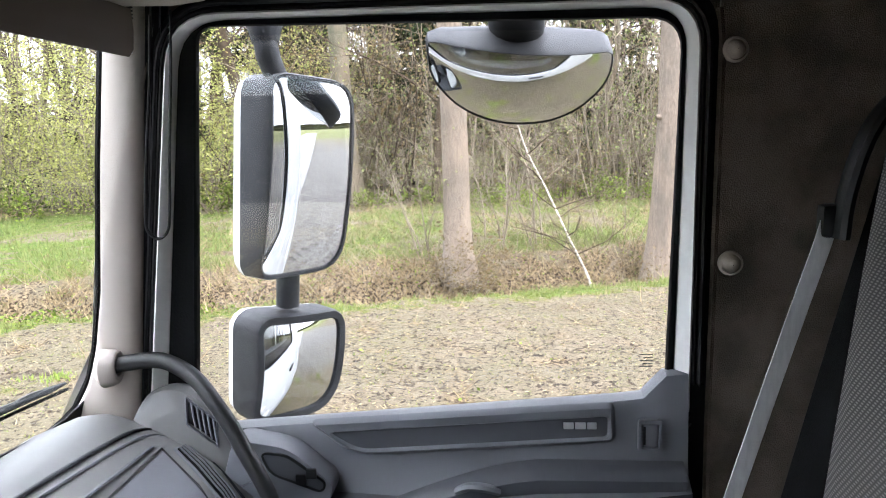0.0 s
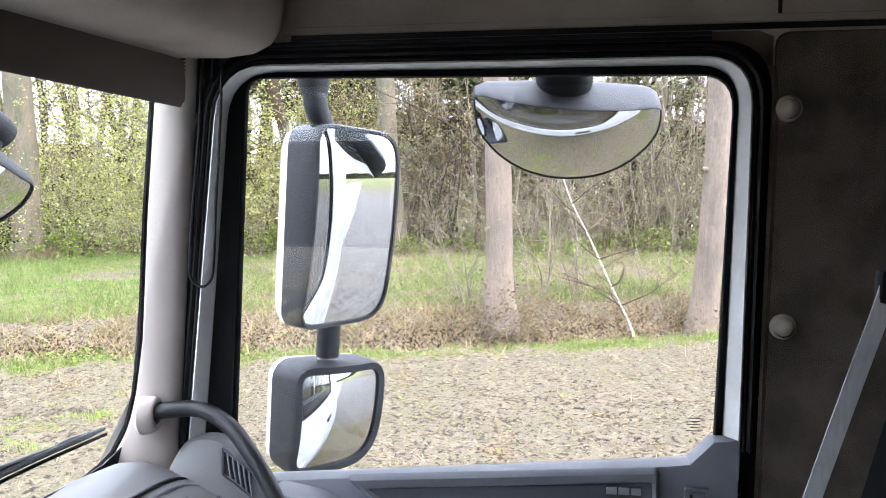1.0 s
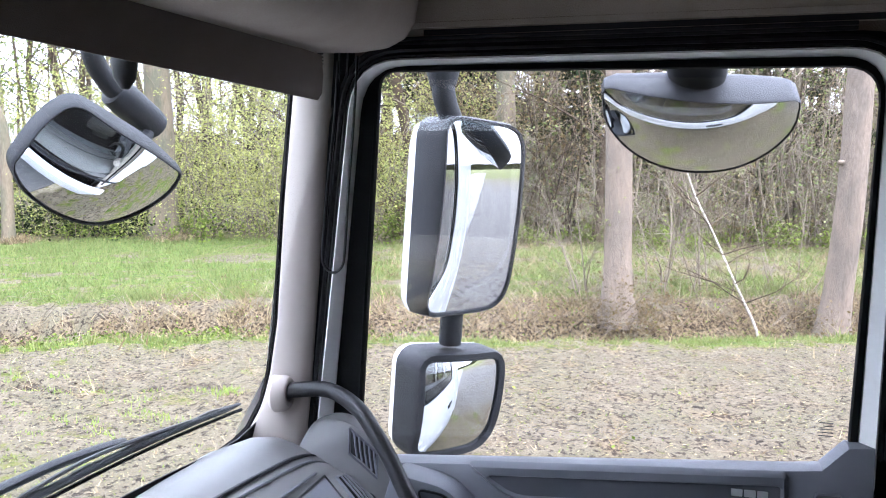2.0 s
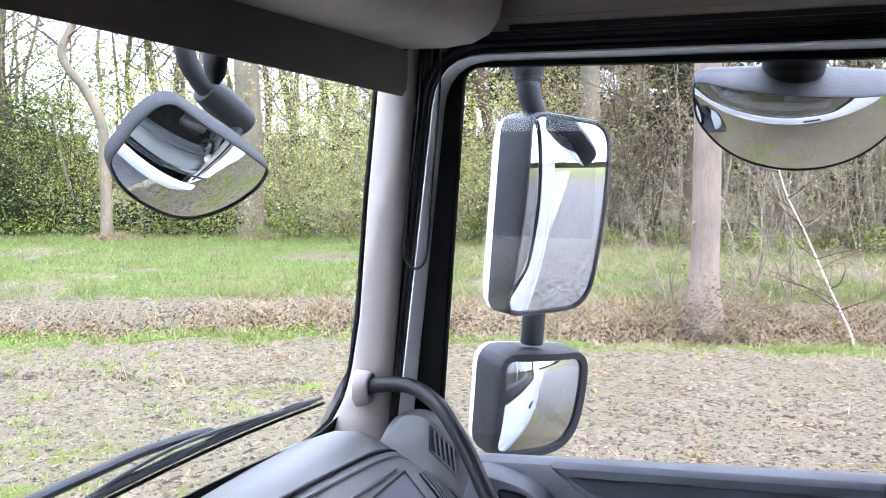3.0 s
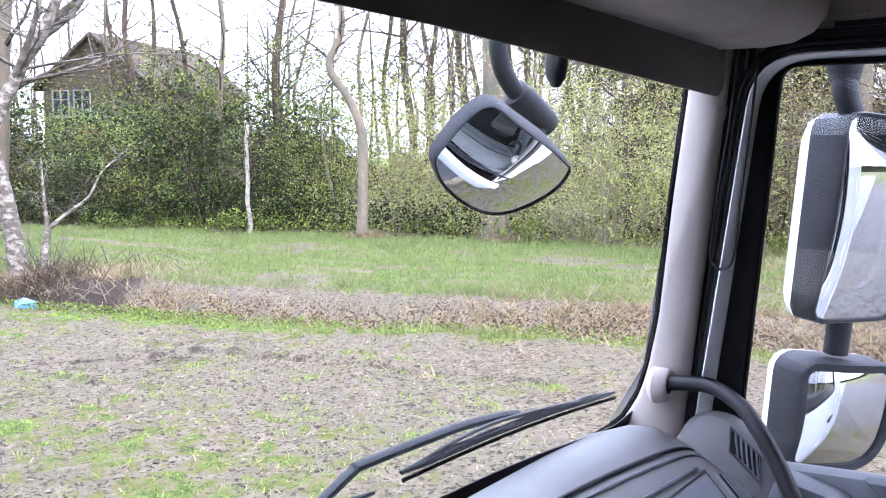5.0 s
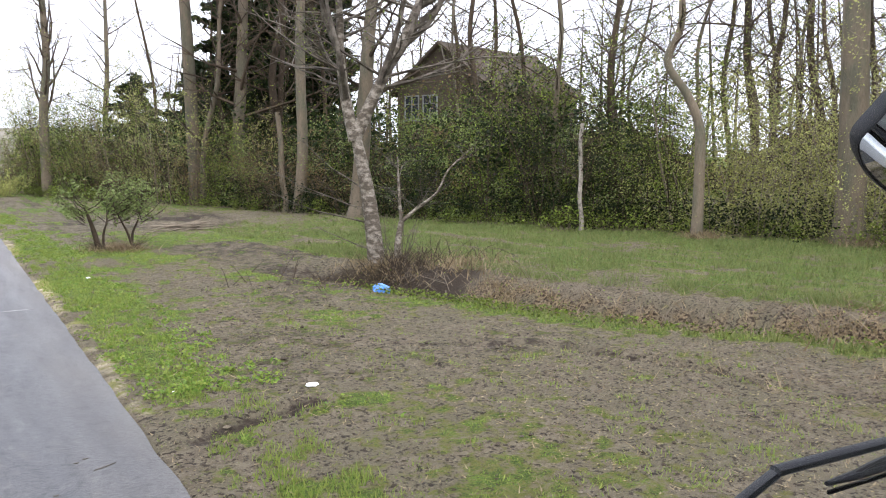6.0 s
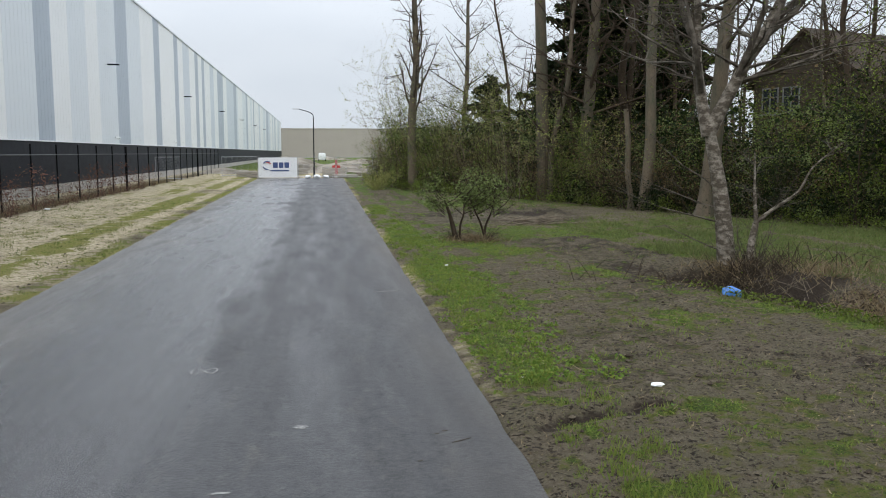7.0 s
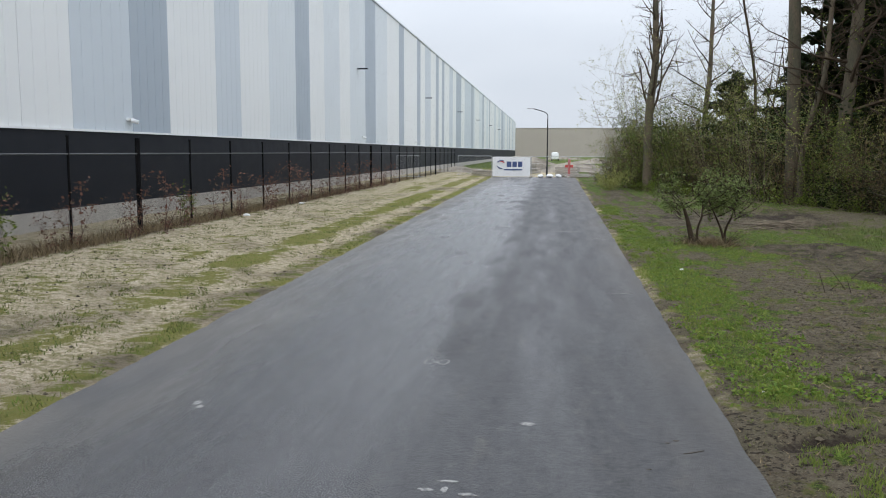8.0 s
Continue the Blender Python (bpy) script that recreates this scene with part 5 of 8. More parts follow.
# ---- mirrors ----
def mirror(name, label, centre, normal, outline, radius, bend, depth, cap=None, rim=0.010, group="outside mirrors", tip=0.0, swing=0.0):
    """An outside mirror: a bulging glass in a rim, in a hollow-backed housing. The outline is drawn in its own plane."""
    c, n = Vector(centre), Vector(normal).normalized()
    u = Vector((0, 0, 1)).cross(n).normalized()
    v = n.cross(u)
    line = even(rounded(outline, radius, 5), 72)
    mid = sum(line, Vector((0, 0))) / len(line)

    def at(p, w):
        return c + u * p.x + v * p.y + n * w

    def bulge(p):
        return bend * (1 - 0.9 * ((p - mid).length / 0.2) ** 2) + tip * (p.y - mid.y) + swing * (p.x - mid.x)

    def shrink(o, f):
        return [mid + (p - mid) * f for p in o]
    ob = thing(name, label, "mirror", group)
    glass = loft([[at(p, bulge(p)) for p in shrink(line, 1 - k / 16.5)] for k in range(17)], closed=True)
    glass.verts.ensure_lookup_table()
    glass.faces.new([glass.verts[-i - 1] for i in range(len(line))])
    bmesh.ops.recalc_face_normals(glass, faces=glass.faces)
    part("mirror_glass", glass, M_MIRROR, ob, "bulging silvered glass")
    # the rim follows the glass's edge; the housing runs back from it
    edge, back = grown(line, rim), grown(line, rim + min(0.004, rim))
    lowest = min(bulge(p) for p in line)
    rows = [[at(p, bulge(q) + d) for p, q in zip(o, line)] for o, d in ((line, -0.010), (line, 0.001), (grown(line, min(0.003, rim * 0.4)), min(0.005, rim)), (edge, min(0.006, rim)), (back, -0.004))]
    rows.append([at(p, min(bulge(q) - 0.006, lowest - depth * 0.55)) for p, q in zip(back, line)])
    if not cap:
        rows += [[at(p, w) for p in o] for o, w in ((shrink(back, 0.93), lowest - depth * 0.85), (shrink(back, 0.75), lowest - depth))]
    shell = loft(rows, closed=True)
    if not cap:
        shell.verts.ensure_lookup_table()
        shell.faces.new([shell.verts[-i - 1] for i in range(len(line))])
    bmesh.ops.recalc_face_normals(shell, faces=shell.faces)
    part("housing", shell, M_HOUSING, ob, "dark grey plastic housing")
    if cap:
        cover_bm = bmesh.new()
        rows = [(back, lowest - depth * 0.551), (shrink(back, 0.97), lowest - depth * 0.75), (shrink(back, 0.88), lowest - depth * 0.92), (shrink(back, 0.6), lowest - depth)]
        loft([[at(p, w) for p in o] for o, w in rows], cover_bm, closed=True)
        cover_bm.verts.ensure_lookup_table()
        cover_bm.faces.new([cover_bm.verts[-i - 1] for i in range(len(line))])
        bmesh.ops.recalc_face_normals(cover_bm, faces=cover_bm.faces)
        part("cap", cover_bm, cap, ob, "white painted cap")
    return ob


main = mirror("main_mirror", "tall main side mirror in dark housing with white cap", (1.44, 0.46, 2.355), (-0.575, -0.82, 0.0),
              [(-0.125, 0.25), (-0.165, -0.235), (0.075, -0.235), (0.112, 0.225)], [0.04, 0.03, 0.07, 0.06], 0.014, 0.128, M_WHITE, rim=0.009, tip=0.072, swing=0.075)
part("arm", tube_bm(smooth_line([(1.385, 0.525, 2.58), (1.374, 0.548, 2.65), (1.378, 0.556, 2.70)]), [0.028] * 6 + [0.029] * 6 + [0.029], 14), M_HOUSING, main, "dark joint arm")
part("joint", tube_bm([(1.378, 0.555, 2.685), (1.388, 0.558, 2.73), (1.388, 0.56, 2.80), (1.35, 0.57, 2.88), (1.2, 0.60, 2.95)], [0.032, 0.044, 0.058, 0.05, 0.05], 16), M_HOUSING, main, "dark rubber joint")
part("lower_arm", tube_bm([(1.44, 0.545, 2.13), (1.45, 0.555, 2.02)], 0.03, 14), M_HOUSING, main, "dark joint arm")
wide = mirror("wide_angle_mirror", "squarish wide-angle side mirror below the main one", (1.46, 0.54, 1.87), (-0.70, -0.70, -0.02),
              [(-0.12, 0.122), (-0.135, -0.125), (0.09, -0.13), (0.128, 0.098)], [0.03, 0.03, 0.07, 0.035], 0.056, 0.15, M_WHITE, rim=0.020, tip=0.072, swing=-0.13)
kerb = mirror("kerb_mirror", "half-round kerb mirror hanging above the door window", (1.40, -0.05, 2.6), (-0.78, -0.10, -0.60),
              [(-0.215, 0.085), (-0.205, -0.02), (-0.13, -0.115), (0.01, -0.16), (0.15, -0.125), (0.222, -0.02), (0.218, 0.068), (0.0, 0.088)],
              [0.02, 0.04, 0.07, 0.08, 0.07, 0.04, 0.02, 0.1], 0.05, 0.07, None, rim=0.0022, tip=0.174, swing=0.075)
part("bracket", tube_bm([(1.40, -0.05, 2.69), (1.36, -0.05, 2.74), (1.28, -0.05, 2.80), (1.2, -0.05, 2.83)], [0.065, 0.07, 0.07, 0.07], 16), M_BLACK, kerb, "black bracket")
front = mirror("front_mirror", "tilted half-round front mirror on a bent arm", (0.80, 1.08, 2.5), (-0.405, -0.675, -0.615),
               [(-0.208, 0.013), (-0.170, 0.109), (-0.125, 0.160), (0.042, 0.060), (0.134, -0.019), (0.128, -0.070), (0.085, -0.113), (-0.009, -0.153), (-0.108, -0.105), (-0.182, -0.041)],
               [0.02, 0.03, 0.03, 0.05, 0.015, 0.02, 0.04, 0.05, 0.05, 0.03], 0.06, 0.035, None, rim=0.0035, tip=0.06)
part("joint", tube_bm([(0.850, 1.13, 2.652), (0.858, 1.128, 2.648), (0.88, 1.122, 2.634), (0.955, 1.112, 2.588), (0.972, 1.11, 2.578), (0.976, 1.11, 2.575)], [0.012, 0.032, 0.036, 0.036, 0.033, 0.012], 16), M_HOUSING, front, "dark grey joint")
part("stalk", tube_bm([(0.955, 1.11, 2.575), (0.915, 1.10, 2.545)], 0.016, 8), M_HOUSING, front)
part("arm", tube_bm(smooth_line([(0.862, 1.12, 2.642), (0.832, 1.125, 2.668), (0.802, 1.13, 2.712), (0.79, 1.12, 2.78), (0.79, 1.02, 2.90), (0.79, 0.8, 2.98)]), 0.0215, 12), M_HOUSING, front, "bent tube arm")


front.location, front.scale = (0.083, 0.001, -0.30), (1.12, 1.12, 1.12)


# ---- wipers ----
def wiper(points, blade):
    ob = thing("windscreen_wiper", "black wiper resting low on the windscreen", "wiper", "windscreen wipers")
    part("arm", tube_bm(smooth_line(points, 4), 0.012, 8, flat=0.7), M_HOUSING, ob, "charcoal wiper arm")
    a, b = Vector(blade[0]), Vector(blade[1])
    bar = [a + (b - a) * k / 12 + Vector((0, 0, 0.012 * math.sin(math.pi * k / 12))) for k in range(13)]
    spine = part("blade", tube_bm(bar, [0.005] + [0.010] * 11 + [0.004], 8, flat=0.8), M_HOUSING, ob, "charcoal wiper blade")
    low = [p + Vector((0, -0.004, -0.014)) for p in bar]
    part("rubber_lip", tube_bm(low, 0.004, 6), M_RUBBER, spine)
    bridge = [bar[1] + Vector((0, 0, 0.004)), bar[2] + Vector((0, 0, 0.014)), bar[4] + Vector((0, 0, 0.021)), bar[6] + Vector((0, 0, 0.016)), bar[9] + Vector((0, 0, 0.005))]
    part("bridge", tube_bm(smooth_line(bridge, 3), 0.0055, 6, flat=0.7), M_BLACK, spine, "black bridge over the blade")
    for k in (1, 3, 5, 7, 9):
        bow = [bar[k], bar[k] * 0.75 + bar[k + 2] * 0.25 + Vector((0, 0, 0.005)), bar[k + 1] + Vector((0, 0, 0.006)), bar[k] * 0.25 + bar[k + 2] * 0.75 + Vector((0, 0, 0.005)), bar[k + 2]]
        part("bow", tube_bm(bow, [0.004, 0.0055, 0.006, 0.0055, 0.004], 6), M_BLACK, spine)
    return ob


wiper([(0.03, 1.13, 1.74), (0.15, 1.12, 1.865), (0.21, 1.10, 1.915), (0.258, 1.09, 1.943), (0.275, 1.088, 1.948), (0.477, 1.08, 1.949), (0.572, 1.078, 1.947), (0.68, 1.068, 1.941), (0.76, 1.06, 1.932)],
      [(0.353, 1.06, 1.917), (1.16, 1.02, 1.900)])
wiper([(-0.95, 1.13, 1.72), (-0.86, 1.12, 1.85), (-0.78, 1.11, 1.905), (-0.5, 1.09, 1.925), (-0.2, 1.075, 1.932)], [(-0.72, 1.075, 1.925), (0.277, 1.06, 1.903)])


settle_cab(BEFORE_CAB)


# ---- trees, shrubs and grass ----
M_BARK = mat("grey_brown_bark", (0.125, 0.100, 0.070), 0.9, vary=0.4, grain=22, stain=2.5, bump=0.9, second=(0.085, 0.08, 0.055), stretch=(1, 1, 0.3), random_hue=0.2, spec=0.2)
M_BARK_RED = mat("reddish_scaly_bark", (0.150, 0.118, 0.090), 0.9, vary=0.45, grain=26, stain=3, bump=1.0, second=(0.115, 0.095, 0.075), stretch=(1, 1, 0.45), spec=0.2)
M_BIRCH = mat("grey_birch_bark", (0.085, 0.070, 0.052), 0.85, vary=0.5, grain=24, stain=6, bump=1.0, second=(0.25, 0.222, 0.182), mix=0.45, stretch=(1, 1, 1.6), spec=0.2)
M_BIRCH_LIMB = mat("grey_birch_limbs", (0.060, 0.050, 0.038), 0.85, vary=0.4, grain=24, stain=5, bump=0.5, second=(0.13, 0.114, 0.092), spec=0.2)
M_BIRCH_WHITE = mat("white_birch_bark", (0.24, 0.215, 0.18), 0.8, vary=0.4, grain=22, stain=7, bump=0.5, second=(0.10, 0.085, 0.07), mix=0.35, stretch=(1, 1, 1.3), spec=0.2)
M_BIRCH_PALE = mat("pale_dead_birch_bark", (0.38, 0.345, 0.295), 0.8, vary=0.3, grain=30, stain=14, bump=0.3, second=(0.16, 0.13, 0.10), mix=0.4, stretch=(1, 1, 1.5), spec=0.2)
M_TWIG = mat("dark_twigs", (0.058, 0.042, 0.027), 0.9, vary=0.3, grain=30, stain=4, bump=0.2, random_hue=0.25, spec=0.2)
M_TWIG_PALE = mat("pale_dry_twigs", (0.185, 0.152, 0.112), 0.9, vary=0.3, grain=30, stain=4, bump=0.2, spec=0.2)
M_LEAF_YELLOW = leaf_mat("fresh_yellow_green_leaves", (0.30, 0.305, 0.10), (0.235, 0.25, 0.078), 0.15)
M_LEAF_BUD = leaf_mat("yellow_green_buds", (0.20, 0.21, 0.075), (0.15, 0.17, 0.06), 0.15)
M_LEAF_PALE = leaf_mat("pale_young_leaves", (0.20, 0.235, 0.085), (0.10, 0.14, 0.04), 0.15)
M_LEAF_GREEN = leaf_mat("spring_green_leaves", (0.17, 0.22, 0.036), (0.045, 0.064, 0.011), 0.3)
M_LEAF_RED = leaf_mat("reddish_young_leaves", (0.20, 0.095, 0.07), (0.10, 0.075, 0.05), 0.2)
M_TWIG_RED = mat("thin_reddish_twigs", (0.11, 0.07, 0.055), 0.9, vary=0.3, grain=30, stain=4, bump=0.2, spec=0.2)
M_LEAF_DRY = leaf_mat("pale_dry_leaves", (0.30, 0.235, 0.13), (0.19, 0.17, 0.075), 0.1)
# evergreen leaf colour, darkened further for the shade within the wood
M_LEAF_DARK = leaf_mat("shade_dark_evergreen_leaves", (0.020, 0.032, 0.009), (0.009, 0.016, 0.005))
M_LEAF_BROWN = leaf_mat("dry_brown_leaves", (0.165, 0.115, 0.055), (0.085, 0.07, 0.028))
M_GRASS = leaf_mat("grass_blades", (0.12, 0.19, 0.034), (0.225, 0.255, 0.062), 0.1)
M_WEED = leaf_mat("broad_weed_leaves", (0.10, 0.185, 0.03), (0.21, 0.25, 0.05), 0.1)
M_DRY_GRASS = leaf_mat("half_dry_grass", (0.165, 0.165, 0.058), (0.105, 0.14, 0.034), 0.1)
M_MEADOW = leaf_mat("meadow_blades", (0.095, 0.135, 0.040), (0.17, 0.175, 0.070), 0.1)
M_STRAW = leaf_mat("dead_straw", (0.30, 0.235, 0.14), (0.12, 0.085, 0.05), 0.1)


class Skin:
    """Collects round bars and leaves of one plant."""

    def __init__(self, seed):
        self.rng = random.Random(seed)
        self.v, self.f, self.lv, self.lf = [], [], [], []

    def tube(self, pts, radii, sides):
        base, n = len(self.v), len(pts)
        for i, p in enumerate(pts):
            d = pts[min(i + 1, n - 1)] - pts[max(i - 1, 0)]
            a = d.cross(Vector((0.31, 0.9, 0.2)) if abs(d.z) > 0.3 * d.length else Vector((0, 0, 1))).normalized()
            b = d.normalized().cross(a)
            for k in range(sides):
                t = 2 * math.pi * k / sides
                self.v.append(p + (a * math.cos(t) + b * math.sin(t)) * radii[i])
        for i in range(n - 1):
            for k in range(sides):
                j = (k + 1) % sides
                self.f.append((base + i * sides + k, base + i * sides + j, base + (i + 1) * sides + j, base + (i + 1) * sides + k))

    def leaf(self, p, size):
        r = self.rng
        a = Vector((r.uniform(-1, 1), r.uniform(-1, 1), r.uniform(-0.6, 0.6))).normalized() * size
        b = a.cross(Vector((r.uniform(-1, 1), r.uniform(-1, 1), r.uniform(-1, 1)))).normalized() * size * 0.55
        k = len(self.lv)
        self.lv += [p - a, p + b, p + a, p - b]
        self.lf.append((k, k + 1, k + 2, k + 3))

    def shoot(self, start, way, length, radius, level, leaves=0.0, leaf=0.04, droop=0.0, spread=0.9, fork=6):
        """A wandering branch that carries finer ones."""
        r = self.rng
        steps = (6, 4, 2, 1)[min(level, 3)]
        sides = (7, 4, 3, 3)[min(level, 3)]
        pts, p, d = [start], start.copy(), way.normalized()
        for i in range(steps):
            d = (d + Vector((r.uniform(-1, 1), r.uniform(-1, 1), r.uniform(-1, 1))) * (0.16 + 0.06 * level) + Vector((0, 0, 0.07 - droop))).normalized()
            p = p + d * length / steps
            pts.append(p)
        self.tube(pts, [radius * (1 - 0.8 * i / steps) for i in range(steps + 1)], sides)
        if level < 3:
            count = max(2, round(fork * (1.0 if level else 1.2) * r.uniform(0.75, 1.25)))
            for k in range(count):
                s = r.uniform(0.08, 1.0)
                i = min(steps - 1, int(s * steps))
                q = pts[i] + (pts[i + 1] - pts[i]) * (s * steps - i)
                side = Vector((r.uniform(-1, 1), r.uniform(-1, 1), r.uniform(-0.6, 0.6))) * 1.25
                self.shoot(q, d * 0.55 + side * spread, length * r.uniform(0.28, 0.5), radius * 0.42, level + 1 if level else 2, leaves, leaf, droop, spread, fork * 0.72)
        if leaves and level >= 1:
            for k in range(round(leaves * (1 if level > 1 else 3) * r.uniform(0.5, 1.5))):
                i = r.randint(1, steps)
                q = pts[i] + (pts[i - 1] - pts[i]) * r.random()
                self.leaf(q + Vector((r.uniform(-1, 1), r.uniform(-1, 1), r.uniform(-1, 1))) * leaf * 2.5, leaf * r.uniform(0.6, 1.3))

    def done(self, name, bark, leaf_material, at=None, trunk_faces=None, label="", category="tree", group="", twigs=None):
        """Links the plant: trunk and twigs, and its leaves, under one thing."""
        ob = thing(name, label, category, group, at=at or (0, 0, 0))
        cut = trunk_faces or len(self.f)
        used = max(max(f) for f in self.f[:cut]) + 1
        me = mesh_from("trunk", [tuple(p) for p in self.v[:used]], self.f[:cut], bark)
        for p in me.polygons:
            p.use_smooth = True
        t = new("trunk", me)
        t.parent = ob
        if cut < len(self.f):
            rest = mesh_from("branches", [tuple(p) for p in self.v[used:]], [tuple(i - used for i in f) for f in self.f[cut:]], twigs or M_TWIG)
            b = new("branches", rest)
            b.parent = ob
        if self.lf:
            lm = mesh_from("leaves", [tuple(p) for p in self.lv], self.lf, leaf_material)
            l = new("leaves", lm)
            l.parent = ob
        return ob


def trunk_tree(seed, name, label, line, r0, r1, bark, leaf_material=None, limbs=16, limb_from=0.35, limb_len=3.0, leaves=1.0, leaf=0.035, droop=0.0, at=(0, 0, 0),
               group="", rise=0.35, knobs=0, fork=6, flare=0.6):
    """A tree with a trunk along a line (its own coordinates) and limbs all round."""
    s = Skin(seed)
    r = s.rng
    pts = smooth_line(line, 5)
    n = len(pts)
    radii = []
    for i, p in enumerate(pts):
        u = i / (n - 1)
        radii.append((r0 + (r1 - r0) * u) * (1 + flare * math.exp(-max(0, p.z) / 0.22)))
    s.tube(pts, radii, 10)
    for k in range(knobs):
        u = r.uniform(0.08, 0.7)
        i = int(u * (n - 1))
        a = r.uniform(0, 6.3)
        out = Vector((math.cos(a), math.sin(a), 0.15))
        s.tube([pts[i] + out * radii[i] * 0.7, pts[i] + out * (radii[i] + 0.05), pts[i] + out * (radii[i] + 0.075)], [0.06, 0.05, 0.02], 6)
    cut = len(s.f)
    for k in range(limbs):
        u = limb_from + (1 - limb_from) * (k + r.random()) / limbs
        i = min(n - 2, int(u * (n - 1)))
        a = k * 2.4 + r.uniform(-0.5, 0.5)
        way = Vector((math.cos(a), math.sin(a), rise + r.uniform(-0.2, 0.4)))
        s.shoot(pts[i], way, limb_len * (1.15 - 0.6 * u) * r.uniform(0.7, 1.3), max(0.012, radii[i] * 0.33), 1, leaves, leaf, droop, fork=fork)
    return s.done(name, bark, leaf_material or M_LEAF_GREEN, at, cut, label, "tree", group)


def shrub(seed, label, tall, wide, stems, leaf_material, leaves=3.0, leaf=0.045, twig=None, at=(0, 0, 0), group="shrubs at the wood's edge", fork=6, name="shrub"):
    s = Skin(seed)
    r = s.rng
    for k in range(stems):
        a, d = r.uniform(0, 6.3), wide * 0.25 * r.random() ** 0.5
        start = Vector((math.cos(a) * d, math.sin(a) * d, -0.05))
        way = Vector((math.cos(a) * 0.5 * wide / tall * r.random() * 2, math.sin(a) * 0.5 * wide / tall * r.random() * 2, 1))
        s.shoot(start, way, tall * r.uniform(0.55, 1.05), 0.008 + 0.005 * tall * r.random(), 1, leaves, leaf, 0.0, 0.8, fork)
    return s.done(name, twig or M_TWIG, leaf_material, at, None, label, "shrub", group)


def conifer(seed, label, tall, at, wide=3.1):
    s = Skin(seed)
    r = s.rng
    top = Vector((r.uniform(-0.3, 0.3), r.uniform(-0.3, 0.3), tall))
    s.tube([Vector((0, 0, -0.1)), top * 0.5, top], [0.24, 0.14, 0.03], 7)
    cut = len(s.f)
    for k in range(96):
        u = 0.10 + 0.89 * k / 96
        a = k * 2.4
        length = wide * (1 - u) ** 0.6 * r.uniform(0.35, 1.3)
        p = top * u
        a += r.uniform(-0.9, 0.9)
        d = Vector((math.cos(a), math.sin(a), r.uniform(-0.35, 0.3)))
        pts = [p, p + d * length * 0.5 + Vector((0, 0, 0.05)), p + d * length + Vector((0, 0, -0.12 * length))]
        s.tube(pts, [0.03, 0.02, 0.006], 3)
        for j in range(int(42 * length)):
            q = pts[0] + (pts[2] - pts[0]) * r.uniform(0.2, 1.05) + Vector((r.uniform(-1, 1), r.uniform(-1, 1), r.uniform(-1.2, 0.2))) * 0.22
            s.leaf(q, r.uniform(0.13, 0.30))
    return s.done("conifer", M_BARK, M_LEAF_DARK, at, cut, label, "tree", "dark conifers")


def upright(height_, lean=(0, 0), wob=0.15, seed=0, steps=6):
    r = random.Random(seed)
    return [Vector((lean[0] * k / steps + r.uniform(-wob, wob) * (k > 0), lean[1] * k / steps + r.uniform(-wob, wob) * (k > 0), -0.15 + (height_ + 0.15) * k / steps)) for k in range(steps + 1)]


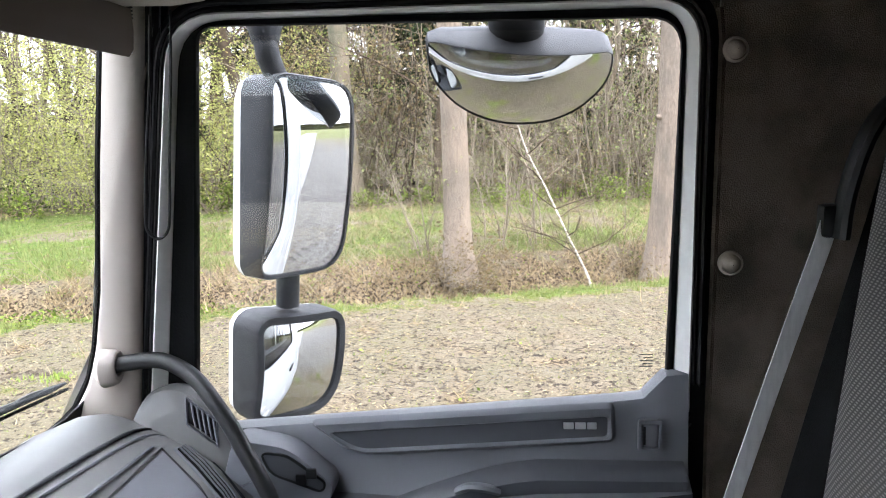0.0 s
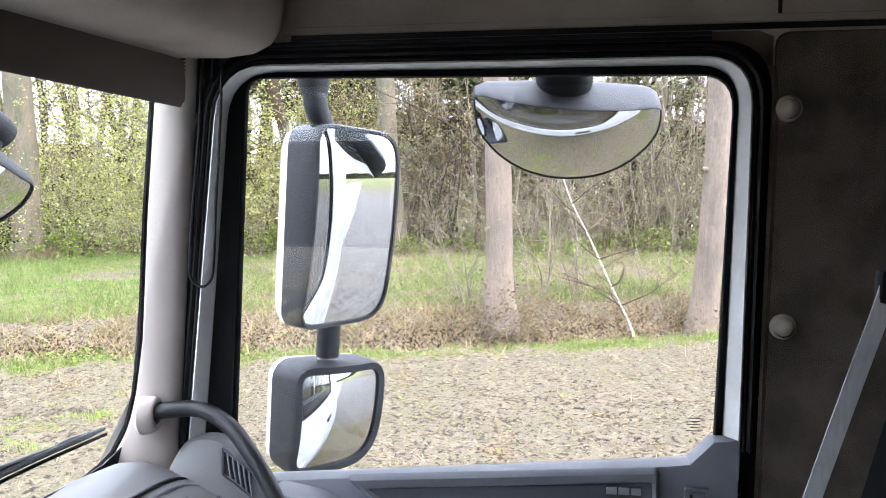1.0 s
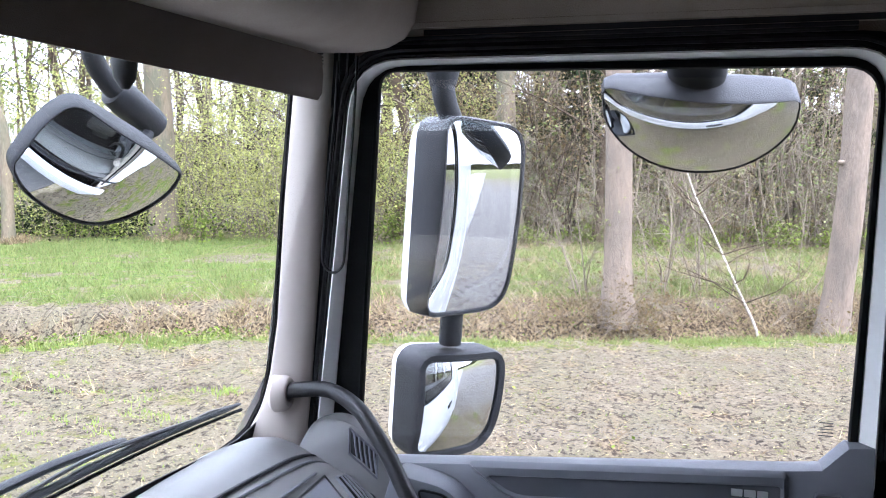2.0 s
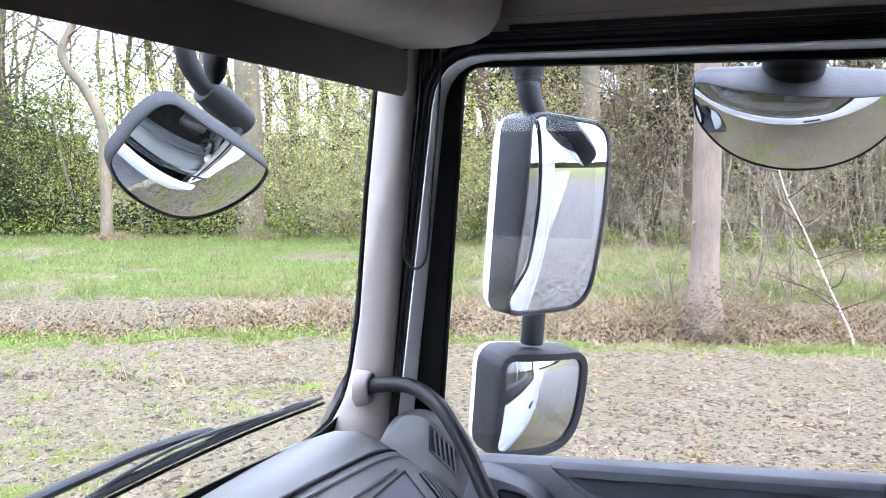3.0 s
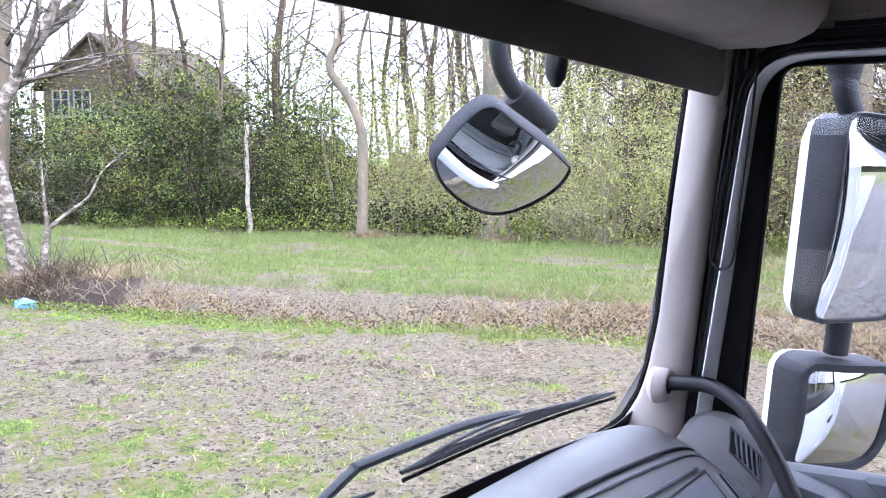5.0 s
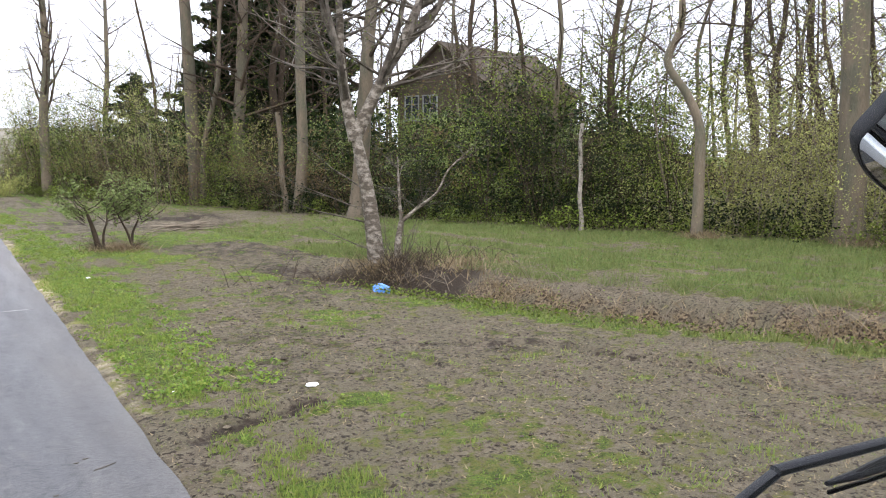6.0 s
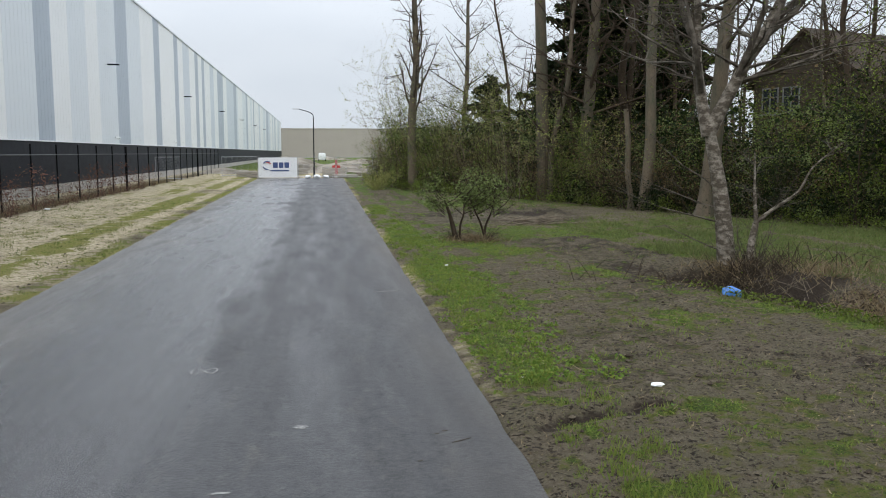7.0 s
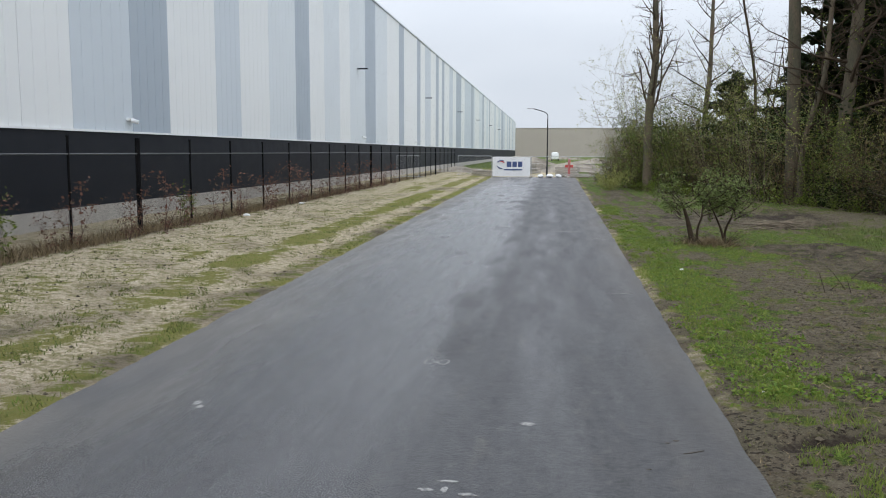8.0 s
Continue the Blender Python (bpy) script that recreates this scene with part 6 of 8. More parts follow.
def plant_single_trees():
    """The trees that stand out one by one."""
    def g(x, y):
        return (x, y, height(x, y) - 0.02)
    trunk_tree(1, "pine_tree", "straight reddish-barked tree trunk beyond the ditch", upright(15, (0, 0.3), 0.05, 1), 0.225, 0.15, M_BARK_RED, limb_from=0.4, at=g(13.25, 0.92), knobs=6, flare=0.75, leaves=0.5)
    trunk_tree(2, "pine_tree", "knobbly reddish tree trunk leaning slightly", upright(15, (0, -0.9), 0.05, 2), 0.235, 0.14, M_BARK_RED, limb_from=0.4, at=g(14.23, -2.43), knobs=34, flare=0.65, leaves=0.5)
    trunk_tree(3, "oak_tree", "tall pale grey tree trunk at the wood's edge", upright(17, (0, 1.3), 0.08, 3), 0.30, 0.14, M_BARK, limb_from=0.35, at=g(22.6, 4.4))
    trunk_tree(4, "oak_tree", "broad tall grey tree trunk at the wood's edge", upright(18, (-0.1, 0.2), 0.06, 4), 0.40, 0.2, M_BARK, limb_from=0.4, at=g(20.3, 14.0), knobs=3, flare=0.35, limb_len=4)
    # the trunk with the double bend: it bends across the view, along its own side
    w = Vector((0.69, -0.72, 0))
    bend = [(0, -0.15), (0.02, 1.2), (0.02, 2.6), (-0.05, 3.3), (-0.4, 4.1), (-0.95, 5.0), (-0.62, 5.9), (-0.62, 6.9), (-0.9, 8.5), (-0.5, 11)]
    trunk_tree(5, "oak_tree", "slender tree trunk with a double bend", [w * a + Vector((0, 0, z)) for a, z in bend], 0.17, 0.07, M_BARK, limb_from=0.55, at=g(18.0, 17.2), limbs=14, flare=0.2)
    trunk_tree(6, "birch_snag", "broken white birch stem without a top", upright(3.35, (0.0, 0.06), 0.05, 6), 0.072, 0.06, M_BIRCH_WHITE, limbs=9, limb_from=0.45, limb_len=1.1, at=g(16.6, 20.6), leaves=0, flare=0.25)
    trunk_tree(7, "birch_sapling", "thin pale leaning stem in the undergrowth", upright(4.2, (-0.5, 0.5), 0.06, 7), 0.06, 0.02, M_TWIG_PALE, limbs=8, limb_from=0.4, limb_len=1.0, at=g(19.0, 19.1), flare=0.2)
    trunk_tree(8, "birch_snag", "thin white dead birch leaning over the ditch", [(0, 0, -0.1), (0.05, 0.09, 0.45), (0.02, 0.44, 1.2), (0.12, 0.78, 1.95), (0.16, 1.16, 2.75), (0.2, 1.5, 4.0)], 0.024, 0.008, M_BIRCH_PALE, limbs=18, limb_from=0.25, limb_len=1.5,
               at=g(13.47, -1.33), leaves=0, flare=0.5)
    trunk_tree(9, "alder_tree", "tall slim bare alder by the lane", upright(16, (0.3, 0), 0.12, 9), 0.33, 0.12, M_BARK, limb_from=0.3, limbs=22, limb_len=4.0, at=g(5.4, 56.6), leaves=0.9, flare=0.2, rise=1.3)
    trunk_tree(10, "pine_tree", "tall straight pine with orange upper bark", upright(17, (-0.6, 0), 0.1, 10), 0.34, 0.2, M_BARK, limb_from=0.6, at=g(10.4, 41.9), leaves=0.8, flare=0.25)
    trunk_tree(11, "oak_tree", "grey forked tree trunk at the wood's edge", upright(16, (0.5, -0.3), 0.15, 11), 0.25, 0.12, M_BARK, limb_from=0.35, at=g(12.45, 33.8), flare=0.25)
    trunk_tree(12, "birch_snag", "short pale broken stem beside a trunk", upright(4.2, (-0.2, 0.2), 0.05, 12), 0.13, 0.1, M_BARK, limbs=3, limb_len=0.8, at=g(12.1, 34.3), leaves=0, flare=0.2)
    trunk_tree(13, "oak_tree", "thick leaning grey trunk at the wood's edge", upright(15, (0.8, -1.2), 0.12, 13), 0.34, 0.12, M_BARK, limb_from=0.3, at=g(13.4, 30.1), flare=0.5)
    trunk_tree(20, "alder_tree", "slim dark twin-stemmed tree by the lane", upright(15, (0.5, 0.2), 0.10, 20), 0.22, 0.08, M_BARK, limb_from=0.3, limbs=20, limb_len=3.4, at=g(9.1, 58.6), leaves=0.6, rise=0.5)
    trunk_tree(21, "alder_tree", "slim dark tree with upswept branches", upright(14, (-2.0, 0.2), 0.12, 21), 0.12, 0.05, M_TWIG, limb_from=0.3, limbs=18, limb_len=3.0, at=g(12.3, 54.6), leaves=0.6, rise=0.6)
    trunk_tree(22, "oak_tree", "stout dark trunk with a crooked limb at the wood's edge", upright(16, (0.5, 0.3), 0.12, 22), 0.33, 0.16, M_BARK, limb_from=0.25, limbs=18, limb_len=4.0, at=g(12.0, 40.0), leaves=0.4, flare=0.3)
    trunk_tree(23, "oak_tree", "slim dark leaning tree with ascending limbs", upright(13, (1.2, 0.2), 0.14, 23), 0.10, 0.05, M_TWIG, limb_from=0.25, limbs=18, limb_len=3.2, at=g(11.9, 46.2), leaves=0.5, rise=0.7)

    # the forked birch by the ditch's end; across the view is 'w'
    w, d = Vector((0.91, -0.41, 0)), Vector((0.41, 0.91, 0))
    s = Skin(31)
    stem = [Vector((0, 0, -0.15)), w * -0.08 + Vector((0, 0, 0.7)), w * -0.2 + Vector((0, 0, 1.6)), w * -0.36 + Vector((0, 0, 2.4)), w * -0.48 + Vector((0, 0, 2.95))]
    s.tube(smooth_line(stem, 4), [0.205 - 0.006 * i + (0.08 if i == 0 else 0) for i in range(17)], 10)
    left = smooth_line([stem[-1] + Vector((0, 0, -0.2)), w * -0.66 + Vector((0, 0, 3.6)), w * -0.78 + Vector((0, 0, 4.6)), w * -0.8 + Vector((0, 0, 5.8)), w * -1.2 + d * 0.3 + Vector((0, 0, 8.5)), w * -1.5 + Vector((0, 0, 11))], 3)
    right = smooth_line([stem[-1] + Vector((0, 0, -0.15)), w * -0.1 + Vector((0, 0, 3.6)), w * 0.3 + Vector((0, 0, 4.4)), w * 0.75 + d * 0.1 + Vector((0, 0, 5.3)), w * 1.2 + d * 0.4 + Vector((0, 0, 6.6)), w * 1.6 + Vector((0, 0, 9.5))], 3)
    for line, ra in ((left, 0.14), (right, 0.16)):
        s.tube(line, [ra * (1 - 0.82 * i / (len(line) - 1)) for i in range(len(line))], 8)
    cut = len(s.f)
    r = s.rng
    for k in range(9):
        a = (right if k % 3 else left)[3 + k]
        b = a + w * (0.3 + 0.16 * k) * (1 if k % 3 else -0.5) + d * r.uniform(-0.7, 0.7) + Vector((0, 0, r.uniform(0.9, 1.4)))
        c = b + w * r.uniform(0.1, 0.8) * (1 if k % 3 else -1) + d * r.uniform(-0.6, 0.6) + Vector((0, 0, r.uniform(1.5, 2.4)))
        limb = smooth_line([a, b, c], 3)
        s.tube(limb, [0.085 * (1 - 0.13 * i) for i in range(len(limb))], 7)
        for j in range(6):
            g_ = r.uniform(0, 6.3)
            s.shoot(limb[r.randint(2, 6)], Vector((math.cos(g_), math.sin(g_), 0.4)), r.uniform(0.9, 1.9), 0.02, 1, 0.5, 0.03, 0.02, fork=6)
    for line in (left, right):
        for k in range(15):
            i = r.randint(4, len(line) - 2)
            a = r.uniform(0, 6.3)
            s.shoot(line[i], Vector((math.cos(a), math.sin(a), 0.35)), r.uniform(1.6, 3.2), 0.035, 1, 0.5, 0.03, 0.03, fork=6)
    # long bare side branches
    s.shoot(right[4], w + Vector((0, 0, 0.12)), 3.2, 0.05, 1, 0, 0.03, 0.03, 0.5, 4)
    s.shoot(stem[1] + Vector((0, 0, 0.5)), w * -1 + Vector((0, 0, 0.35)), 2.3, 0.022, 1, 0, 0.03, 0.06, 0.4, 3)
    s.shoot(stem[1] + Vector((0, 0, 0.2)), w * -1 + d * -0.3 + Vector((0, 0, 0.12)), 2.4, 0.022, 1, 0, 0.03, 0.05, 0.4, 3)
    s.shoot(stem[1] + Vector((0, 0, -0.4)), w * -1 + Vector((0, 0, 0.5)), 1.6, 0.018, 1, 0, 0.03, 0.04, 0.4, 3)
    s.shoot(stem[2], w * -0.5 + Vector((0, 0, 0.4)), 1.9, 0.02, 1, 0, 0.03, 0.04, 0.4, 3)
    s.done("birch_tree", M_BIRCH, M_LEAF_GREEN, g(7.75, 17.14), cut, "forked white-barked birch with bare branches at the ditch", "tree", twigs=M_BIRCH_LIMB)
    s = Skin(32)
    low = [Vector((0, 0, -0.1)), w * 0.02 + Vector((0, 0, 0.45)), w * 0.1 + Vector((0, 0, 0.95))]
    s.tube(smooth_line(low, 3), [0.1, 0.09, 0.085, 0.08, 0.075, 0.07, 0.065], 8)
    arm = smooth_line([low[-1], w * 0.45 + Vector((0, 0, 1.25)), w * 0.9 + Vector((0, 0, 1.6)), w * 1.15 + Vector((0, 0, 2.1)), w * 1.7 + Vector((0, 0, 2.6))], 3)
    s.tube(arm, [0.05 * (1 - 0.8 * i / 12) for i in range(13)], 6)
    up = smooth_line([low[-1], w * 0.05 + Vector((0, 0, 1.6)), w * 0.02 + Vector((0, 0, 2.4))], 3)
    s.tube(up, [0.045, 0.04, 0.036, 0.03, 0.025, 0.02, 0.012], 6)
    cut = len(s.f)
    for line in (arm, up):
        for k in range(9):
            i = s.rng.randint(2, len(line) - 2)
            a = s.rng.uniform(0, 6.3)
            s.shoot(line[i], Vector((math.cos(a), math.sin(a), 0.6)), s.rng.uniform(0.5, 1.1), 0.012, 2, 0.4, 0.03, fork=6)
    for k in range(12):
        a = s.rng.uniform(0, 6.3)
        s.shoot(Vector((math.cos(a) * 0.15, math.sin(a) * 0.15, 0.02)), Vector((math.cos(a) * 0.5, math.sin(a) * 0.5, 1)), s.rng.uniform(0.8, 1.7), 0.012, 2, 0.3, 0.03, fork=5)
    s.done("birch_sapling", M_BIRCH, M_LEAF_GREEN, g(8.08, 16.82), cut, "low birch stem with one long slanting branch", "tree", twigs=M_BIRCH_LIMB)
    # bush with crooked stems beside the lane
    s = Skin(33)
    for x, lean in ((0.04, -0.22), (0.12, 0.1), (0.82, 0.18), (0.9, -0.32)):
        top = Vector((x + lean * 1.6, s.rng.uniform(-0.3, 0.3), 1.2))
        s.tube(smooth_line([Vector((x, 0, -0.1)), Vector((x - 0.03 + lean * 0.4, 0.05, 0.45)), Vector((x + lean, 0, 0.8)), top], 3), [0.07 * (1.3 if x < 0.05 else 0.6) * (1 - 0.075 * i) for i in range(10)], 7)
        for k in range(9):
            a = s.rng.uniform(0, 6.3)
            s.shoot(top + Vector((0, 0, -0.06 * k)), Vector((math.cos(a), math.sin(a), 0.5)), s.rng.uniform(0.6, 1.3), 0.014, 1, 2.4, 0.04, fork=6)
    for k in range(70):
        a = s.rng.uniform(0, 6.3)
        s.shoot(Vector((0.5 + 0.4 * math.cos(a), 0.25 * math.sin(a), 0.0)), Vector((math.cos(a) * 1.2, math.sin(a), 0.9)), s.rng.uniform(0.3, 0.75), 0.008, 2, 0, 0.03, 0.06, fork=3)
    s.done("bush", M_TWIG, M_LEAF_PALE, g(2.95, 23.7), None, "leafing bush with crooked dark stems on the verge", "bush")
    for seed, x, y, h, ww, m, n, lab in ((41, 14.0, 1.5, 2.6, 1.6, M_LEAF_BUD, 6, "bare bramble shrub at a trunk's foot"), (42, 14.9, 0.3, 3.4, 1.8, M_LEAF_BUD, 7, "young shrub with few yellow-green leaves"),
                                         (43, 14.6, -0.5, 3.0, 1.8, M_LEAF_BUD, 6, "young shrub with few yellow-green leaves"), (44, 15.5, -1.9, 2.4, 1.8, M_LEAF_BUD, 6, "bare bramble shrub at a trunk's foot"), (45, 13.0, 0.75, 1.0, 1.5, M_LEAF_BROWN, 12, "low brown brambles round a trunk's foot"),
                                         (46, 13.0, 1.2, 1.3, 1.2, M_LEAF_BROWN, 9, "low brown brambles round a trunk's foot"), (47, 14.0, -2.5, 0.9, 1.4, M_LEAF_BROWN, 11, "low brown brambles round a trunk's foot")):
        shrub(seed, lab, h, ww, n, m, 0.7, 0.03, M_TWIG_PALE, g(x, y), "young shrubs by the ditch", 8)


plant_single_trees()


def plant_wood():
    """The wood: a few plants built once, then set out in seeded loops."""
    rng = random.Random(77)
    far = (0, 0, -80)
    tall = [trunk_tree(60 + k, "bare_tree", "slim bare woodland tree with a twiggy crown", upright(h, (lx * 1.6, ly * 1.6), 0.3, 60 + k), r0, 0.04, M_BARK if k % 2 else M_TWIG, limb_from=fr * 0.7, limbs=27, limb_len=3.3,
                       leaves=lv, leaf=0.045, at=far, group="bare woodland trees", rise=0.4, fork=5.6, flare=0.3)
            for k, (h, r0, lx, ly, fr, lv) in enumerate(((15, 0.16, 0.4, 0.2, 0.3, 0.8), (13, 0.12, -0.6, 0.3, 0.25, 1.3), (16, 0.2, 0.2, -0.5, 0.4, 0.5), (11, 0.09, 0.5, 0.6, 0.2, 1.6), (14, 0.13, -0.3, -0.6, 0.3, 0.4)))]
    kinds = {
        "yellow": [shrub(80 + k, "hazel shrub in fresh yellow-green leaf", h, 3.2, 9, M_LEAF_YELLOW, 8.5, 0.037, M_TWIG_PALE, far, fork=5.6) for k, h in enumerate((4.2, 5.8))],
        "green": [shrub(84 + k, "dense shrub in spring-green leaf", h, 3.0, 8, M_LEAF_GREEN, 8.0, 0.042, at=far, fork=5.6) for k, h in enumerate((4.0, 5.8))],
        "bare": [shrub(88 + k, "tangled brown shrub almost bare of leaves", h, 3.2, 11, M_LEAF_BROWN, 2.2, 0.042, at=far, fork=5.6) for k, h in enumerate((3.4, 4.8))],
        "brush": [shrub(97 + k, "pale brown leafless brushwood", h, 3.4, 11, M_LEAF_PALE, 1.3, 0.034, M_TWIG_PALE, far, fork=6.4) for k, h in enumerate((3.6, 5.2))],
        "dark": [shrub(92, "dark evergreen holly shrub", 4.4, 2.8, 8, M_LEAF_DARK, 7, 0.055, at=far, fork=6)],
        "low": [shrub(95, "low bramble thicket with dry leaves", 1.2, 2.4, 11, M_LEAF_GREEN, 2.0, 0.05, at=far, fork=5)],
    }
    sources = tall + [o for v in kinds.values() for o in v]

    def put(src, x, y, s):
        if y > 24 and from_line(x, y, [(12.9, 24.0), (25.3, 45.4)])[0] < 1.2:
            if src in tall:
                return
            s = min(s, 0.68)
        ob = copy_thing(src, pose(x, y, height(x, y) if x < 38 else 0.1, rng.uniform(-4, 4), rng.uniform(-4, 4), rng.uniform(0, 360)))
        ob.scale = (s, s, s * rng.uniform(0.9, 1.15))

    def kind_at(y, deep):
        """Which shrubs grow where along the edge."""
        if 7.5 < y < 15.5:
            return "yellow"
        if 15.5 <= y < 19:
            return rng.choice(["yellow", "green", "yellow", "yellow"])
        if 19 <= y < 26:
            return rng.choice(["green", "green", "dark", "green", "dark"])
        if 26 <= y < 38:
            return rng.choice(["bare", "dark", "green", "bare"])
        if y >= 38:
            return rng.choice(["green", "bare", "green", "yellow", "bare"])
        return rng.choice(["brush", "brush", "brush", "brush", "bare"])
    y = -11.0
    while y < 74:
        step = 1.32
        for row, (d0, d1) in enumerate(((0.4, 1.6), (1.9, 3.6), (4.2, 7.5))):
            if row == 2 and (rng.random() < 0.45 or y > 19 or y < -10):
                continue
            yy = y + rng.uniform(-0.5, 0.5)
            x = edge_x(yy) + rng.uniform(d0, d1)
            put(rng.choice(kinds[kind_at(yy, row)]), x, yy, rng.uniform(0.75, 1.15) * (0.9 if row == 0 else 1.0 if 15 < yy < 36 else 1.25) * (0.8 if -6 < yy < 6 and row == 0 else 1))
        if rng.random() < 0.85:
            yy = y + rng.uniform(-0.5, 0.5)
            put(kinds["low"][0], edge_x(yy) + rng.uniform(-0.3, 0.8), yy, rng.uniform(0.5, 1.0))
        y += step
    for k in range(26):
        yy = rng.uniform(-15, 8)
        put(rng.choice(kinds["brush"] + kinds["bare"]), edge_x(yy) + rng.uniform(3, 9), yy, rng.uniform(1.2, 1.6))
    for x, yy, f in ((17.5, 33.5, 0.9), (19.6, 33.6, 0.9), (22.5, 36.0, 0.95), (21.0, 30.3, 1.0), (22.6, 31.2, 1.3), (23.4, 29.4, 1.3)):
        put(rng.choice(kinds["green"] + kinds["bare"]), x, yy, f)
    for x, yy in ((17.0, 36.0), (17.1, 33.5), (21.6, 33.0), (23.6, 38.5), (18.5, 34), (20.2, 38.2), (21.5, 35.5), (22.6, 40.2), (19.2, 30.5)):
        put(rng.choice(tall), x, yy, rng.uniform(0.8, 1.1))
    for k in range(56):
        yy = rng.uniform(-12, 72)
        deep = rng.uniform(0.8, 22) if k % 3 else rng.uniform(0.8, 5)
        x = edge_x(yy) + deep
        if (abs(x - 27.5) < 5.5 and 34 < yy < 52) or yy > 42:
            continue
        put(rng.choice(tall), x, yy, rng.uniform(0.8, 1.25))
    for k in range(30):
        yy = rng.uniform(-10, 36)
        put(rng.choice(tall), edge_x(yy) + rng.uniform(5, 20), yy, rng.uniform(0.85, 1.2))
    for k in range(20):
        yy = rng.uniform(4, 27)
        put(rng.choice(tall), edge_x(yy) + rng.uniform(7, 22), yy, rng.uniform(0.95, 1.3))
    for o in sources:
        for c in (*o.children_recursive, o):
            bpy.data.objects.remove(c)
    for k, (x, y, h) in enumerate(((14.3, 46.2, 17), (15.4, 43.4, 15), (16.3, 47.6, 18), (13.4, 44.6, 13), (19.2, 47.2, 17), (17.6, 45.2, 16), (18.2, 48.5, 14), (20.4, 51.0, 15), (13.6, 53.5, 8), (15.0, 60.0, 9), (11.8, 62.0, 8), (27, -8, 15), (29, -2.5, 16), (28, 2.0, 15), (29, 7.5, 14), (27, 11.5, 13), (26, -13, 15), (31, 4.5, 17))):
        conifer(110 + k, "dark dense conifer inside the wood", h, (x, y, 0.1))


plant_wood()


def thicket(name, label, seed, y0, y1, near, deep, clumps, per, tall, spread, size, material):
    """Massed leaves in many loose clumps along the wood's edge, with gaps between them."""
    s = Skin(seed)
    r = s.rng
    for _ in range(clumps):
        y = r.uniform(y0, y1)
        c = Vector((edge_x(y) + r.uniform(near, deep), y, 0.15 + tall * r.random() ** 1.2))
        k = spread * r.uniform(0.5, 1.4)
        for _ in range(round(per * r.uniform(0.4, 1.6))):
            p = c + Vector((r.gauss(0, k), r.gauss(0, k), r.gauss(0, k * 0.7)))
            if p.z > 0.05:
                s.leaf(p, size * r.uniform(0.6, 1.4))
    tagged(new(name, mesh_from(name, [tuple(p) for p in s.lv], s.lf, material)), label, "undergrowth", kind="stuff")


# dark clumps: the shade of the wood's depth put into leaf colour
thicket("dark_thicket", "dark ivy and holly leaves massed as shade inside the wood", 201, 22, 76, 1.6, 7.0, 600, 62, 4.0, 0.55, 0.11, M_LEAF_DARK)
thicket("brown_thicket", "brown beech and bramble thicket at the wood's edge", 202, 26, 76, 0.6, 4.0, 250, 70, 3.4, 0.42, 0.045, M_LEAF_BROWN)
thicket("green_thicket", "light green young leaves along the wood's edge", 203, 17, 74, 0.2, 3.0, 330, 74, 4.0, 0.34, 0.048, M_LEAF_PALE)
thicket("hazel_thicket", "dense yellow-green hazel leaves at the wood's edge", 204, 5, 22, 0.6, 4.5, 420, 70, 4.6, 0.6, 0.036, M_LEAF_YELLOW)
thicket("young_hazel", "low yellow-green hazel growth in front of the stems", 208, 7, 19, -0.1, 1.0, 150, 60, 2.4, 0.45, 0.034, M_LEAF_YELLOW)
thicket("dry_thicket", "pale brown dry leaves and twigs in the wood", 205, -12, 8, 2.2, 9.5, 440, 90, 4.8, 0.65, 0.046, M_LEAF_DRY)
thicket("ivy_column", "ivy leaves climbing among the stems", 206, 18, 34, 1.5, 5.5, 160, 80, 6.5, 0.4, 0.05, M_LEAF_GREEN)
# ivy whose near-black leaves also paint the shadow under the wood's edge
thicket("ivy_floor", "dark ivy spread at the wood's foot, also giving the shadow there", 207, 14, 40, 0.1, 3.5, 420, 60, 0.9, 0.4, 0.05, M_LEAF_DARK)


